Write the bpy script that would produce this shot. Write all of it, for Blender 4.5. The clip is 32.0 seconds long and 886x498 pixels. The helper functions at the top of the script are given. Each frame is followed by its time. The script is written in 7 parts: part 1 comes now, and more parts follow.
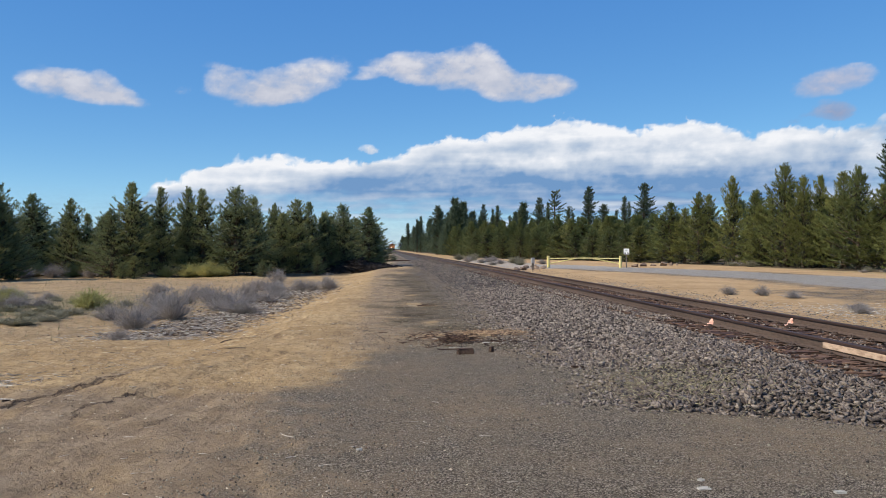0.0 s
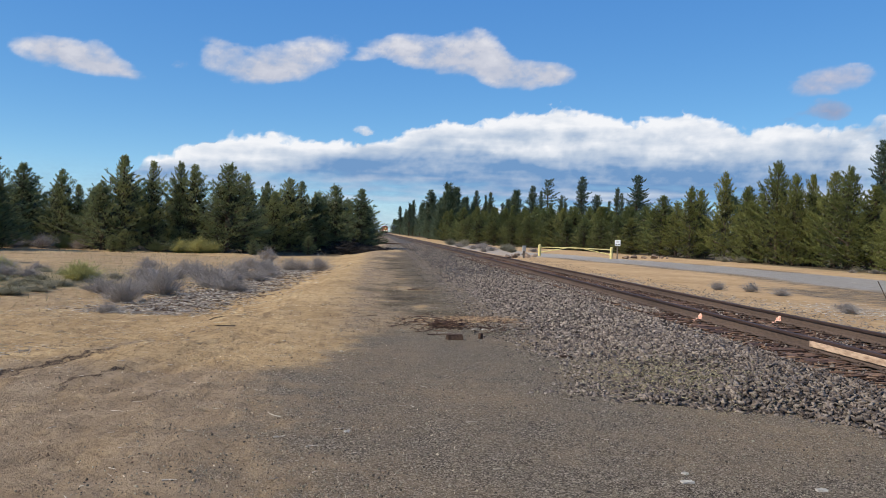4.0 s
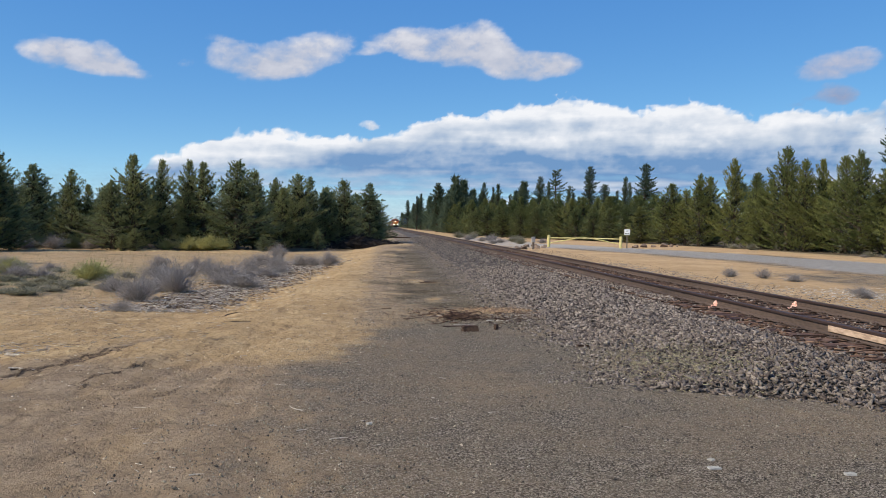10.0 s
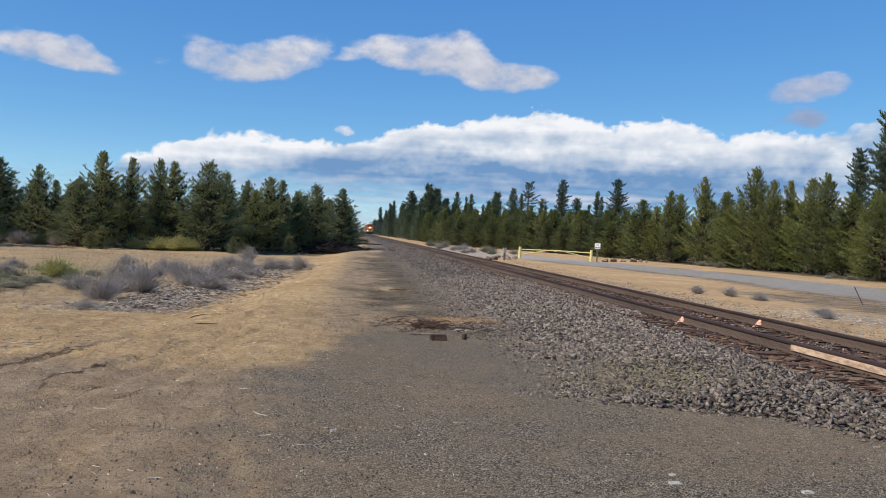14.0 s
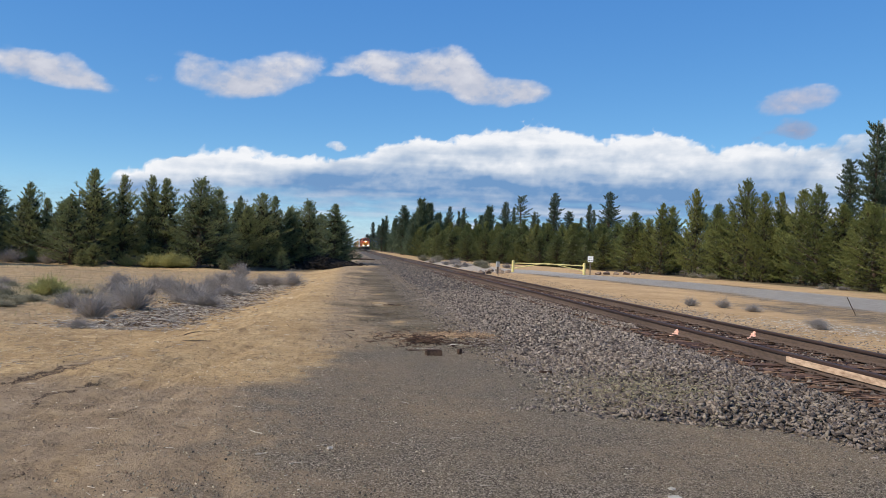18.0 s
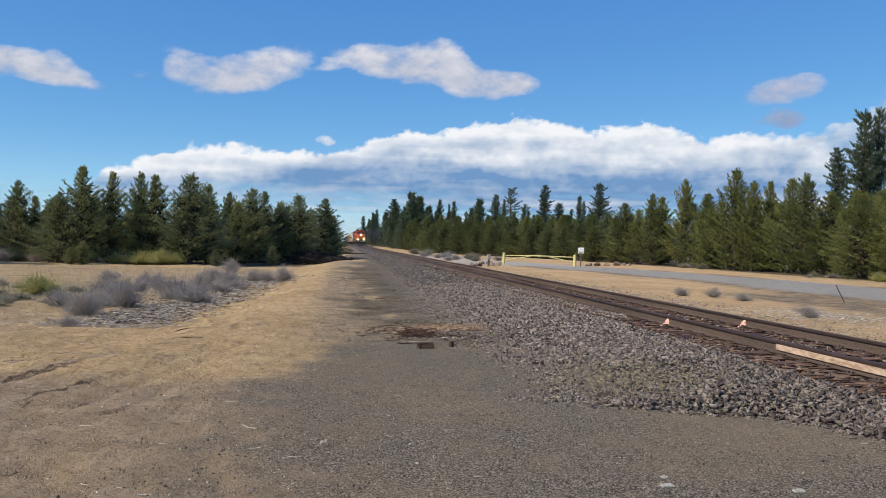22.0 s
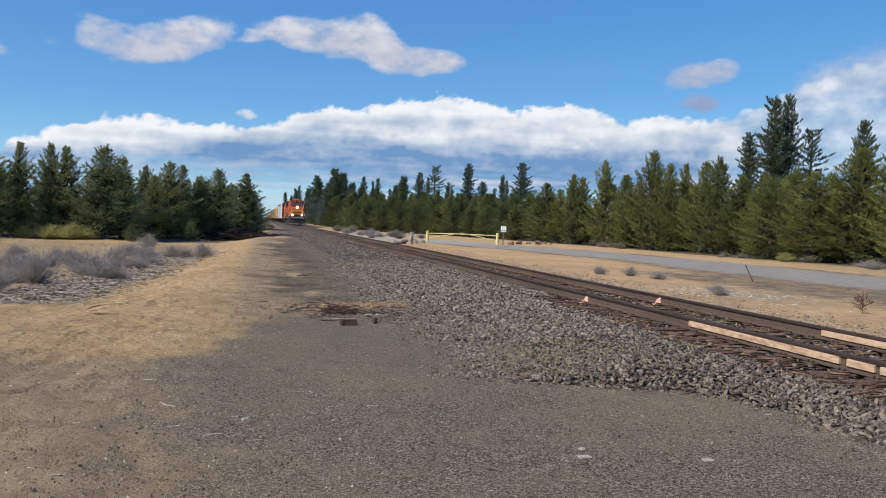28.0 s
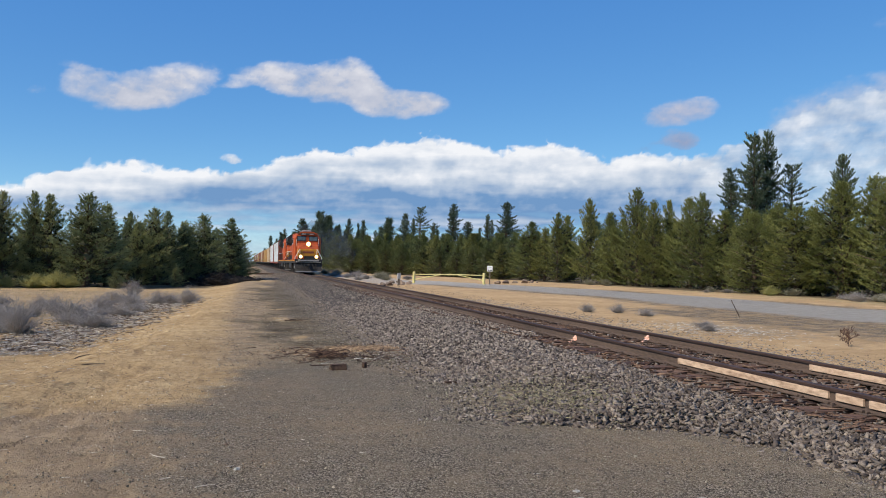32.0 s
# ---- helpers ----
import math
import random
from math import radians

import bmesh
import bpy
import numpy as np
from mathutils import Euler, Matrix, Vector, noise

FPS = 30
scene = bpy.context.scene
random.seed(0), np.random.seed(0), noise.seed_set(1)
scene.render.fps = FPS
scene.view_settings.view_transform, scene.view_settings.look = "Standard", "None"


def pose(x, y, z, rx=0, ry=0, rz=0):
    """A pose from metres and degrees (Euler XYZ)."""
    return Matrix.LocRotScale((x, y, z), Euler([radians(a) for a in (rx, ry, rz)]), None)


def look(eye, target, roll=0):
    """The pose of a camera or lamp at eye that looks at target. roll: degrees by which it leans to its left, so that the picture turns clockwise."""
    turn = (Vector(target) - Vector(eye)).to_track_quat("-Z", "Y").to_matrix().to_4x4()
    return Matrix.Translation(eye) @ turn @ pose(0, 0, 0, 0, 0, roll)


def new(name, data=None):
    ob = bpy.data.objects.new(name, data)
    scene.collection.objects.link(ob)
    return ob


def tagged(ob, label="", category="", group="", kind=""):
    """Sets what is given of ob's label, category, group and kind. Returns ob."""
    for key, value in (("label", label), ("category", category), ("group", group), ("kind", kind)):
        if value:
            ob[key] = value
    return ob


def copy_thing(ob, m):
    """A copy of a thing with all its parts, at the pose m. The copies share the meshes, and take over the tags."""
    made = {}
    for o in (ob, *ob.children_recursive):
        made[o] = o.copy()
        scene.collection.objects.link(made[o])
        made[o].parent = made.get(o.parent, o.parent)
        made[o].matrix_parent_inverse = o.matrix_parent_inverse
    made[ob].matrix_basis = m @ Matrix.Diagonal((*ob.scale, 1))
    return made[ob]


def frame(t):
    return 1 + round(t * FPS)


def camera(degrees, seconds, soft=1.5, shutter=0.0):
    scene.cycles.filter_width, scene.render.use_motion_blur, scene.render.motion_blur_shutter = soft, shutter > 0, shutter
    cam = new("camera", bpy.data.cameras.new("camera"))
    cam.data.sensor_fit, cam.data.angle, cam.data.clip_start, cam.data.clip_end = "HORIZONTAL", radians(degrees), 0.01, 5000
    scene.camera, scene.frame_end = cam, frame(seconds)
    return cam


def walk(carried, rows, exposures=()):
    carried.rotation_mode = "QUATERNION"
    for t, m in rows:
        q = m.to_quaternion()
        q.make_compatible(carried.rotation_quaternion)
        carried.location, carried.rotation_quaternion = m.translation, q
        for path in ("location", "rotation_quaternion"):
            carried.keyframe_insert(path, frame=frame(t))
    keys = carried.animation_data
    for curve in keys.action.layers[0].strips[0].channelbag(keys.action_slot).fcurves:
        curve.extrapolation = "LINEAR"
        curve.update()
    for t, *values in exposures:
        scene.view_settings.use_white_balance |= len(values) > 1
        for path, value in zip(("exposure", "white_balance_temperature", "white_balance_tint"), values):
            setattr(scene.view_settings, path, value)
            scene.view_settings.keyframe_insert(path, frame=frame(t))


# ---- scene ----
cam = camera(56.78, 32.0, 0.9)
PATH = [
    (0.0, pose(0.108, -0.026, 1.608, 89.97, 0.03, -4.18)),
    (0.5, pose(0.095, -0.031, 1.609, 89.00, 0.81, -2.94)),
    (1.0, pose(0.116, -0.030, 1.628, 89.68, -0.31, -2.80)),
    (1.5, pose(0.115, -0.033, 1.606, 89.18, -0.92, -2.42)),
    (2.0, pose(0.107, -0.026, 1.612, 88.78, -1.33, -2.59)),
    (2.5, pose(0.100, -0.029, 1.609, 88.39, -2.00, -2.63)),
    (3.0, pose(0.096, -0.024, 1.615, 88.93, -2.10, -3.50)),
    (3.5, pose(0.092, -0.027, 1.618, 88.74, -2.08, -4.83)),
    (5.5, pose(0.012, -0.011, 1.613, 89.83, -2.09, -4.23)),
    (6.0, pose(-0.017, 0.004, 1.588, 89.28, -1.57, -4.23)),
    (6.5, pose(-0.011, 0.015, 1.594, 88.71, -1.52, -3.11)),
    (7.0, pose(-0.008, 0.011, 1.586, 88.14, -1.70, -2.27)),
    (7.5, pose(-0.006, 0.016, 1.600, 88.43, -2.12, -4.01)),
    (8.0, pose(-0.004, 0.022, 1.591, 88.37, -2.30, -4.19)),
    (8.5, pose(-0.006, 0.011, 1.588, 88.45, -2.72, -3.53)),
    (9.0, pose(0.007, 0.003, 1.593, 88.65, -2.59, -3.88)),
    (9.5, pose(-0.005, -0.005, 1.586, 88.89, -2.82, -3.95)),
    (10.0, pose(-0.001, 0.001, 1.595, 88.41, -0.97, -4.22)),
    (10.5, pose(-0.008, -0.002, 1.595, 87.51, -2.14, -4.86)),
    (11.0, pose(-0.006, -0.002, 1.588, 87.49, -2.75, -4.69)),
    (11.5, pose(0.006, 0.001, 1.597, 87.77, -2.66, -4.78)),
    (12.0, pose(0.003, 0.011, 1.595, 88.75, -2.76, -5.81)),
    (12.5, pose(0.004, 0.013, 1.592, 88.81, -2.77, -6.78)),
    (13.0, pose(0.005, 0.009, 1.597, 89.10, -2.90, -5.68)),
    (13.5, pose(0.011, 0.002, 1.600, 89.18, -3.00, -6.04)),
    (15.5, pose(-0.005, 0.012, 1.589, 88.42, -2.26, -5.80)),
    (16.0, pose(-0.007, 0.001, 1.600, 88.86, -1.56, -5.12)),
    (16.5, pose(0.011, 0.004, 1.594, 90.10, -1.47, -5.34)),
    (17.0, pose(-0.002, 0.014, 1.593, 89.77, -2.41, -6.71)),
    (17.5, pose(-0.018, 0.016, 1.595, 89.97, -2.15, -6.93)),
    (18.0, pose(-0.013, 0.018, 1.602, 90.09, -2.33, -6.68)),
    (18.5, pose(-0.021, 0.009, 1.595, 90.29, -2.56, -6.85)),
    (19.0, pose(-0.020, -0.004, 1.600, 90.75, -1.72, -6.98)),
    (19.5, pose(-0.021, -0.006, 1.596, 90.20, -2.09, -7.38)),
    (20.0, pose(-0.023, 0.003, 1.596, 89.91, -2.49, -7.38)),
    (20.5, pose(-0.023, 0.007, 1.599, 89.65, -2.23, -6.97)),
    (21.0, pose(-0.013, -0.001, 1.609, 89.75, -1.72, -6.60)),
    (21.5, pose(-0.013, -0.006, 1.604, 89.74, -1.62, -7.20)),
    (22.0, pose(-0.014, 0.012, 1.597, 89.64, -1.59, -7.33)),
    (22.5, pose(-0.006, 0.003, 1.595, 90.40, -1.41, -7.45)),
    (23.0, pose(-0.030, 0.017, 1.585, 89.35, -2.57, -7.88)),
    (23.5, pose(-0.023, 0.013, 1.596, 89.09, -2.48, -7.53)),
    (24.0, pose(-0.024, 0.007, 1.593, 88.94, -2.61, -7.84)),
    (24.5, pose(-0.027, 0.002, 1.602, 89.22, -1.90, -7.45)),
    (26.5, pose(-0.032, -0.013, 1.599, 89.86, -2.39, -7.40)),
    (27.0, pose(-0.025, -0.009, 1.581, 88.95, -1.95, -9.16)),
    (27.5, pose(-0.034, 0.001, 1.590, 88.34, -2.43, -10.93)),
    (28.0, pose(-0.026, -0.000, 1.589, 88.26, -2.20, -12.67)),
    (28.5, pose(-0.052, 0.017, 1.603, 88.72, -2.78, -11.97)),
    (29.0, pose(-0.041, 0.007, 1.592, 88.73, -2.84, -11.91)),
    (29.5, pose(-0.022, 0.009, 1.589, 88.84, -3.37, -11.69)),
    (30.0, pose(-0.041, -0.006, 1.584, 89.42, -3.18, -12.01)),
    (30.5, pose(-0.046, 0.007, 1.594, 89.83, -2.53, -12.34)),
    (31.0, pose(-0.050, 0.019, 1.606, 90.08, -2.18, -12.30)),
    (31.5, pose(-0.076, 0.010, 1.630, 90.79, -0.86, -12.95)),
    (32.0, pose(-0.065, -0.038, 1.620, 91.10, -1.06, -13.65)),
]
walk(cam, PATH)

# ---- light ----
SUN_BEARING, SUN_HEIGHT = 249.0, 43.0      # degrees clockwise from +y, degrees above the horizon
sb, sh = radians(SUN_BEARING), radians(SUN_HEIGHT)
SUN_WAY = Vector((math.sin(sb) * math.cos(sh), math.cos(sb) * math.cos(sh), math.sin(sh)))
world = bpy.data.worlds.new("sky")
world.use_nodes = True
scene.world = world
wn = world.node_tree
sky = wn.nodes.new("ShaderNodeTexSky")
sky.sky_type = 'NISHITA'
sky.sun_disc = False
sky.sun_elevation = sh
sky.sun_rotation = sb
sky.altitude = 3600
sky.air_density = 1.0
sky.dust_density = 0.0
sky.ozone_density = 2.5
deep = wn.nodes.new("ShaderNodeHueSaturation")
deep.inputs["Hue"].default_value = 0.498
deep.inputs["Saturation"].default_value = 1.16
wn.links.new(sky.outputs[0], deep.inputs["Color"])
# thin high air: the glow toward the horizon stays blue
cool = wn.nodes.new("ShaderNodeVectorMath")
cool.operation = 'MULTIPLY_ADD'
cool.inputs[1].default_value = (0.60, 0.60, 0.37)
cool.inputs[2].default_value = (0.11, 0.62, 2.53)
wn.links.new(deep.outputs[0], cool.inputs[0])
wn.links.new(cool.outputs[0], wn.nodes["Background"].inputs[0])
wn.nodes["Background"].inputs[1].default_value = 0.162
sun = new("sun", bpy.data.lights.new("sun", 'SUN'))
sun.data.energy = 4.95
sun.data.angle = radians(0.53)
sun.data.color = (1.0, 0.905, 0.755)
sun.matrix_world = look(SUN_WAY * 100, (0, 0, 0))
scene.view_settings.exposure = 0.05


# ---- materials ----
def tree_of(name):
    m = bpy.data.materials.new(name)
    m.use_nodes = True
    nt = m.node_tree
    bs = nt.nodes["Principled BSDF"]
    return m, nt, bs


def node(nt, kind, links=(), **props):
    n = nt.nodes.new(kind)
    for k, v in props.items():
        if k == "operation":
            n.operation = v
        elif k == "data_type":
            n.data_type = v
        elif k == "blend_type":
            n.blend_type = v
        elif k == "attribute_name":
            n.attribute_name = v
        elif k == "feature":
            n.feature = v
        elif k == "use_clamp":
            n.use_clamp = v
    for where, what in links:
        s = n.inputs[where]
        if isinstance(what, (int, float, tuple)):
            s.default_value = what
        else:
            nt.links.new(what, s)
    return n


def place(nt, stretch=None):
    out = node(nt, "ShaderNodeTexCoord").outputs["Object"]
    if stretch:
        out = node(nt, "ShaderNodeMapping", [("Vector", out), ("Scale", stretch)]).outputs[0]
    return out


def grain(nt, vec, scale, detail=4.0, rough=0.55):
    return node(nt, "ShaderNodeTexNoise", [("Vector", vec), ("Scale", scale), ("Detail", detail), ("Roughness", rough)]).outputs[0]


def cells(nt, vec, scale, feature='F1'):
    return node(nt, "ShaderNodeTexVoronoi", [("Vector", vec), ("Scale", scale)], feature=feature)


def ramp(nt, fac, stops):
    n = node(nt, "ShaderNodeValToRGB", [(0, fac)])
    el = n.color_ramp.elements
    while len(el) < len(stops):
        el.new(0.5)
    for e, (p, c) in zip(el, stops):
        e.position = p
        e.color = (*c, 1) if len(c) == 3 else c
    return n.outputs[0]


def mix(nt, fac, a, b, how='MIX'):
    n = node(nt, "ShaderNodeMix", data_type='RGBA', blend_type=how)
    for i, v in ((0, fac), (6, a), (7, b)):
        if isinstance(v, (int, float)):
            n.inputs[i].default_value = v
        elif isinstance(v, tuple):
            n.inputs[i].default_value = (*v, 1)
        else:
            nt.links.new(v, n.inputs[i])
    return n.outputs[2]


def calc(nt, op, a, b=0.0, c=0.0, clamp=False):
    n = node(nt, "ShaderNodeMath", operation=op, use_clamp=clamp)
    for i, v in enumerate((a, b, c)):
        if isinstance(v, (int, float)):
            n.inputs[i].default_value = v
        else:
            nt.links.new(v, n.inputs[i])
    return n.outputs[0]


def relief(nt, bs, height, strength, distance):
    b = node(nt, "ShaderNodeBump", [("Height", height), ("Strength", strength), ("Distance", distance)])
    nt.links.new(b.outputs[0], bs.inputs["Normal"])


def surface(name, dark, light, big=1.5, fine=30.0, rough=0.8, bump=0.3, depth=0.01, metal=0.0, vary=0.0, island=0.0,
            stretch=None, dirt=None, dirt_amount=0.5, spec=0.3):
    """A worn surface: two tones at two scales, stains, fine relief, and a shift from piece to piece."""
    m, nt, bs = tree_of(name)
    v = place(nt, stretch)
    a, b = grain(nt, v, big, 5), grain(nt, v, fine, 3)
    f = calc(nt, 'MULTIPLY_ADD', b, 0.5, calc(nt, 'MULTIPLY', a, 0.5))
    col = ramp(nt, f, [(0.32, dark), (0.68, light)])
    if dirt:
        s = grain(nt, v, big * 2.7, 6, 0.7)
        col = mix(nt, calc(nt, 'MULTIPLY', ramp(nt, s, [(0.45, (0, 0, 0)), (0.7, (1, 1, 1))]), dirt_amount), col, dirt)
    if vary or island:
        if vary:
            r, w = node(nt, "ShaderNodeObjectInfo").outputs["Random"], vary
        else:
            r, w = node(nt, "ShaderNodeNewGeometry").outputs["Random Per Island"], island
        val = calc(nt, 'MULTIPLY_ADD', r, 2 * w, 1 - w)
        h = node(nt, "ShaderNodeHueSaturation", [("Color", col), ("Value", val), ("Hue", calc(nt, 'MULTIPLY_ADD', r, 0.04 * w, 0.5 - 0.02 * w))])
        col = h.outputs[0]
    nt.links.new(col, bs.inputs["Base Color"])
    bs.inputs["Roughness"].default_value = rough
    bs.inputs["Metallic"].default_value = metal
    bs.inputs["Specular IOR Level"].default_value = spec
    if bump:
        relief(nt, bs, b, bump, depth)
    return m


def glow(name, colour, strength):
    m, nt, bs = tree_of(name)
    bs.inputs["Base Color"].default_value = (*colour, 1)
    bs.inputs["Emission Color"].default_value = (*colour, 1)
    bs.inputs["Emission Strength"].default_value = strength
    return m


def mask(nt, name, vec, scale=1.2, soft=3.0, spread=0.7):
    """A vertex mask whose edge is broken up by noise."""
    a = node(nt, "ShaderNodeAttribute", attribute_name=name).outputs["Fac"]
    n = grain(nt, vec, scale, 6, 0.65)
    s = calc(nt, 'MULTIPLY_ADD', calc(nt, 'SUBTRACT', n, 0.5), spread * 2, a)
    on = calc(nt, 'MULTIPLY_ADD', calc(nt, 'SUBTRACT', s, 0.5), soft, 0.5, clamp=True)
    edge = calc(nt, 'MULTIPLY', a, 12.0, clamp=True)
    return calc(nt, 'MULTIPLY', on, edge)


def ground_material():
    m, nt, bs = tree_of("earth")
    v = place(nt)
    big, mid, fine = grain(nt, v, 0.35, 5), grain(nt, v, 2.2, 6, 0.65), grain(nt, v, 45.0, 4, 0.7)
    speck, clod = grain(nt, v, 130.0, 3, 0.75), grain(nt, v, 10.0, 7, 0.75)
    pebbles = cells(nt, v, 95.0)
    stone = node(nt, "ShaderNodeSeparateColor", [(0, pebbles.outputs["Color"])]).outputs[0]
    # tan pumice sand with darker clods
    tone = calc(nt, 'MULTIPLY_ADD', mid, 0.55, calc(nt, 'MULTIPLY', big, 0.45))
    sand = ramp(nt, tone, [(0.34, (0.345, 0.228, 0.110)), (0.5, (0.49, 0.337, 0.170)), (0.66, (0.63, 0.463, 0.252))])
    sand = mix(nt, calc(nt, 'MULTIPLY', ramp(nt, clod, [(0.36, (1, 1, 1)), (0.5, (0, 0, 0))]), 0.75), sand, (0.21, 0.135, 0.07))
    sand = mix(nt, calc(nt, 'MULTIPLY', ramp(nt, fine, [(0.33, (1, 1, 1)), (0.5, (0, 0, 0))]), 0.5), sand, (0.22, 0.145, 0.075))
    # trodden dirt
    dirt = ramp(nt, calc(nt, 'MULTIPLY_ADD', mid, 0.7, calc(nt, 'MULTIPLY', fine, 0.3)), [(0.33, (0.232, 0.165, 0.100)), (0.5, (0.322, 0.234, 0.146)), (0.68, (0.43, 0.319, 0.204))])
    dirt = mix(nt, calc(nt, 'MULTIPLY', ramp(nt, clod, [(0.34, (1, 1, 1)), (0.47, (0, 0, 0))]), 0.75), dirt, (0.12, 0.085, 0.055))
    spin = node(nt, "ShaderNodeMapping", [("Vector", v), ("Rotation", (0.0, 0.0, radians(14))), ("Scale", (5.5, 0.8, 1.0))]).outputs[0]
    tread = grain(nt, spin, 1.0, 5, 0.7)
    flake = cells(nt, v, 70.0)
    chip = node(nt, "ShaderNodeSeparateColor", [(0, flake.outputs["Color"])]).outputs[0]
    near = ramp(nt, flake.outputs["Distance"], [(0.16, (1, 1, 1)), (0.26, (0, 0, 0))])
    patchy = ramp(nt, clod, [(0.47, (0, 0, 0)), (0.58, (1, 1, 1))])
    chips = calc(nt, 'MULTIPLY', calc(nt, 'MULTIPLY', near, patchy), ramp(nt, chip, [(0.55, (0, 0, 0)), (0.6, (1, 1, 1))]))
    chip_tone = ramp(nt, chip, [(0.6, (0.10, 0.07, 0.045)), (0.86, (0.16, 0.11, 0.07)), (0.9, (0.55, 0.46, 0.35))])
    dirt = mix(nt, calc(nt, 'MULTIPLY', ramp(nt, tread, [(0.34, (1, 1, 1)), (0.46, (0, 0, 0))]), 0.55), dirt, (0.15, 0.107, 0.068))
    dirt = mix(nt, calc(nt, 'MULTIPLY', chips, 0.85), dirt, chip_tone)
    sand = mix(nt, calc(nt, 'MULTIPLY', ramp(nt, tread, [(0.36, (1, 1, 1)), (0.46, (0, 0, 0))]), 0.6), sand, (0.24, 0.155, 0.08))
    sand = mix(nt, calc(nt, 'MULTIPLY', chips, 0.85), sand, chip_tone)
    # dark crushed gravel
    grav = ramp(nt, calc(nt, 'MULTIPLY_ADD', stone, 0.5, calc(nt, 'MULTIPLY', speck, 0.55)), [(0.3, (0.030, 0.0235, 0.017)), (0.47, (0.112, 0.0905, 0.064)), (0.6, (0.240, 0.197, 0.142)), (0.76, (0.49, 0.41, 0.315))])
    grav = mix(nt, calc(nt, 'MULTIPLY', ramp(nt, mid, [(0.38, (0, 0, 0)), (0.66, (1, 1, 1))]), 0.5), grav, (0.228, 0.176, 0.118))
    # pale road, grey twig litter, needle duff
    road = ramp(nt, calc(nt, 'MULTIPLY_ADD', mid, 0.5, calc(nt, 'MULTIPLY', fine, 0.5)), [(0.3, (0.25, 0.225, 0.19)), (0.5, (0.36, 0.328, 0.282)), (0.7, (0.47, 0.43, 0.372))])
    litter = ramp(nt, calc(nt, 'MULTIPLY_ADD', fine, 0.7, calc(nt, 'MULTIPLY', clod, 0.3)), [(0.38, (0.12, 0.092, 0.065)), (0.52, (0.27, 0.22, 0.16)), (0.66, (0.50, 0.435, 0.35))])
    duff = ramp(nt, mid, [(0.3, (0.06, 0.045, 0.028)), (0.7, (0.16, 0.12, 0.07))])
    grass = ramp(nt, fine, [(0.3, (0.12, 0.115, 0.055)), (0.7, (0.30, 0.27, 0.14))])
    pale = ramp(nt, tone, [(0.34, (0.355, 0.228, 0.112)), (0.5, (0.48, 0.32, 0.165)), (0.66, (0.60, 0.42, 0.235))])
    pale = mix(nt, calc(nt, 'MULTIPLY', ramp(nt, clod, [(0.34, (1, 1, 1)), (0.46, (0, 0, 0))]), 0.6), pale, (0.27, 0.185, 0.10))
    lane = grain(nt, place(nt, (2.4, 0.55, 1.0)), 1.0, 6, 0.7)
    dirt = mix(nt, calc(nt, 'MULTIPLY', ramp(nt, lane, [(0.5, (0, 0, 0)), (0.64, (1, 1, 1))]), 0.38), dirt, sand)
    grav = mix(nt, calc(nt, 'MULTIPLY', ramp(nt, big, [(0.42, (0, 0, 0)), (0.62, (1, 1, 1))]), 0.45), grav, dirt)
    col, stony = mix(nt, mask(nt, "pale", v, 0.8, 2.5), sand, pale), None
    for name, c, sc, so in (("grass", grass, 1.5, 1.6), ("dirt", dirt, 0.9, 1.4), ("litter", litter, 2.6, 2.2), ("gravel", grav, 1.5, 2.6), ("road", road, 1.7, 2.4), ("duff", duff, 0.7, 3.0)):
        f = mask(nt, name, v, sc, so)
        stony = f if name == "gravel" else stony
        col = mix(nt, f, col, c)
    nt.links.new(col, bs.inputs["Base Color"])
    bs.inputs["Roughness"].default_value = 0.95
    bs.inputs["Specular IOR Level"].default_value = 0.12
    grit = calc(nt, 'MULTIPLY', calc(nt, 'MULTIPLY', stone, stony), 0.45)
    h = calc(nt, 'MULTIPLY_ADD', fine, 0.22, calc(nt, 'MULTIPLY_ADD', clod, 1.3, calc(nt, 'MULTIPLY_ADD', mid, 1.2, grit)))
    relief(nt, bs, h, 1.0, 0.045)
    return m


def needle_material(name, dark, light, warm, through_light=0.3):
    m, nt, bs = tree_of(name)
    r = node(nt, "ShaderNodeObjectInfo").outputs["Random"]
    i = node(nt, "ShaderNodeNewGeometry").outputs["Random Per Island"]
    n = grain(nt, place(nt), 1.5, 4)
    col = ramp(nt, calc(nt, 'MULTIPLY_ADD', i, 0.32, calc(nt, 'MULTIPLY', n, 0.72)), [(0.28, dark), (0.78, light)])
    col = mix(nt, calc(nt, 'MULTIPLY', r, 0.6), col, warm)
    nt.links.new(col, bs.inputs["Base Color"])
    bs.inputs["Roughness"].default_value = 0.7
    bs.inputs["Specular IOR Level"].default_value = 0.1
    tr = node(nt, "ShaderNodeBsdfTranslucent", [("Color", col)])
    ms = node(nt, "ShaderNodeMixShader", [(0, through_light), (1, bs.outputs[0]), (2, tr.outputs[0])])
    nt.links.new(ms.outputs[0], nt.nodes["Material Output"].inputs[0])
    return m


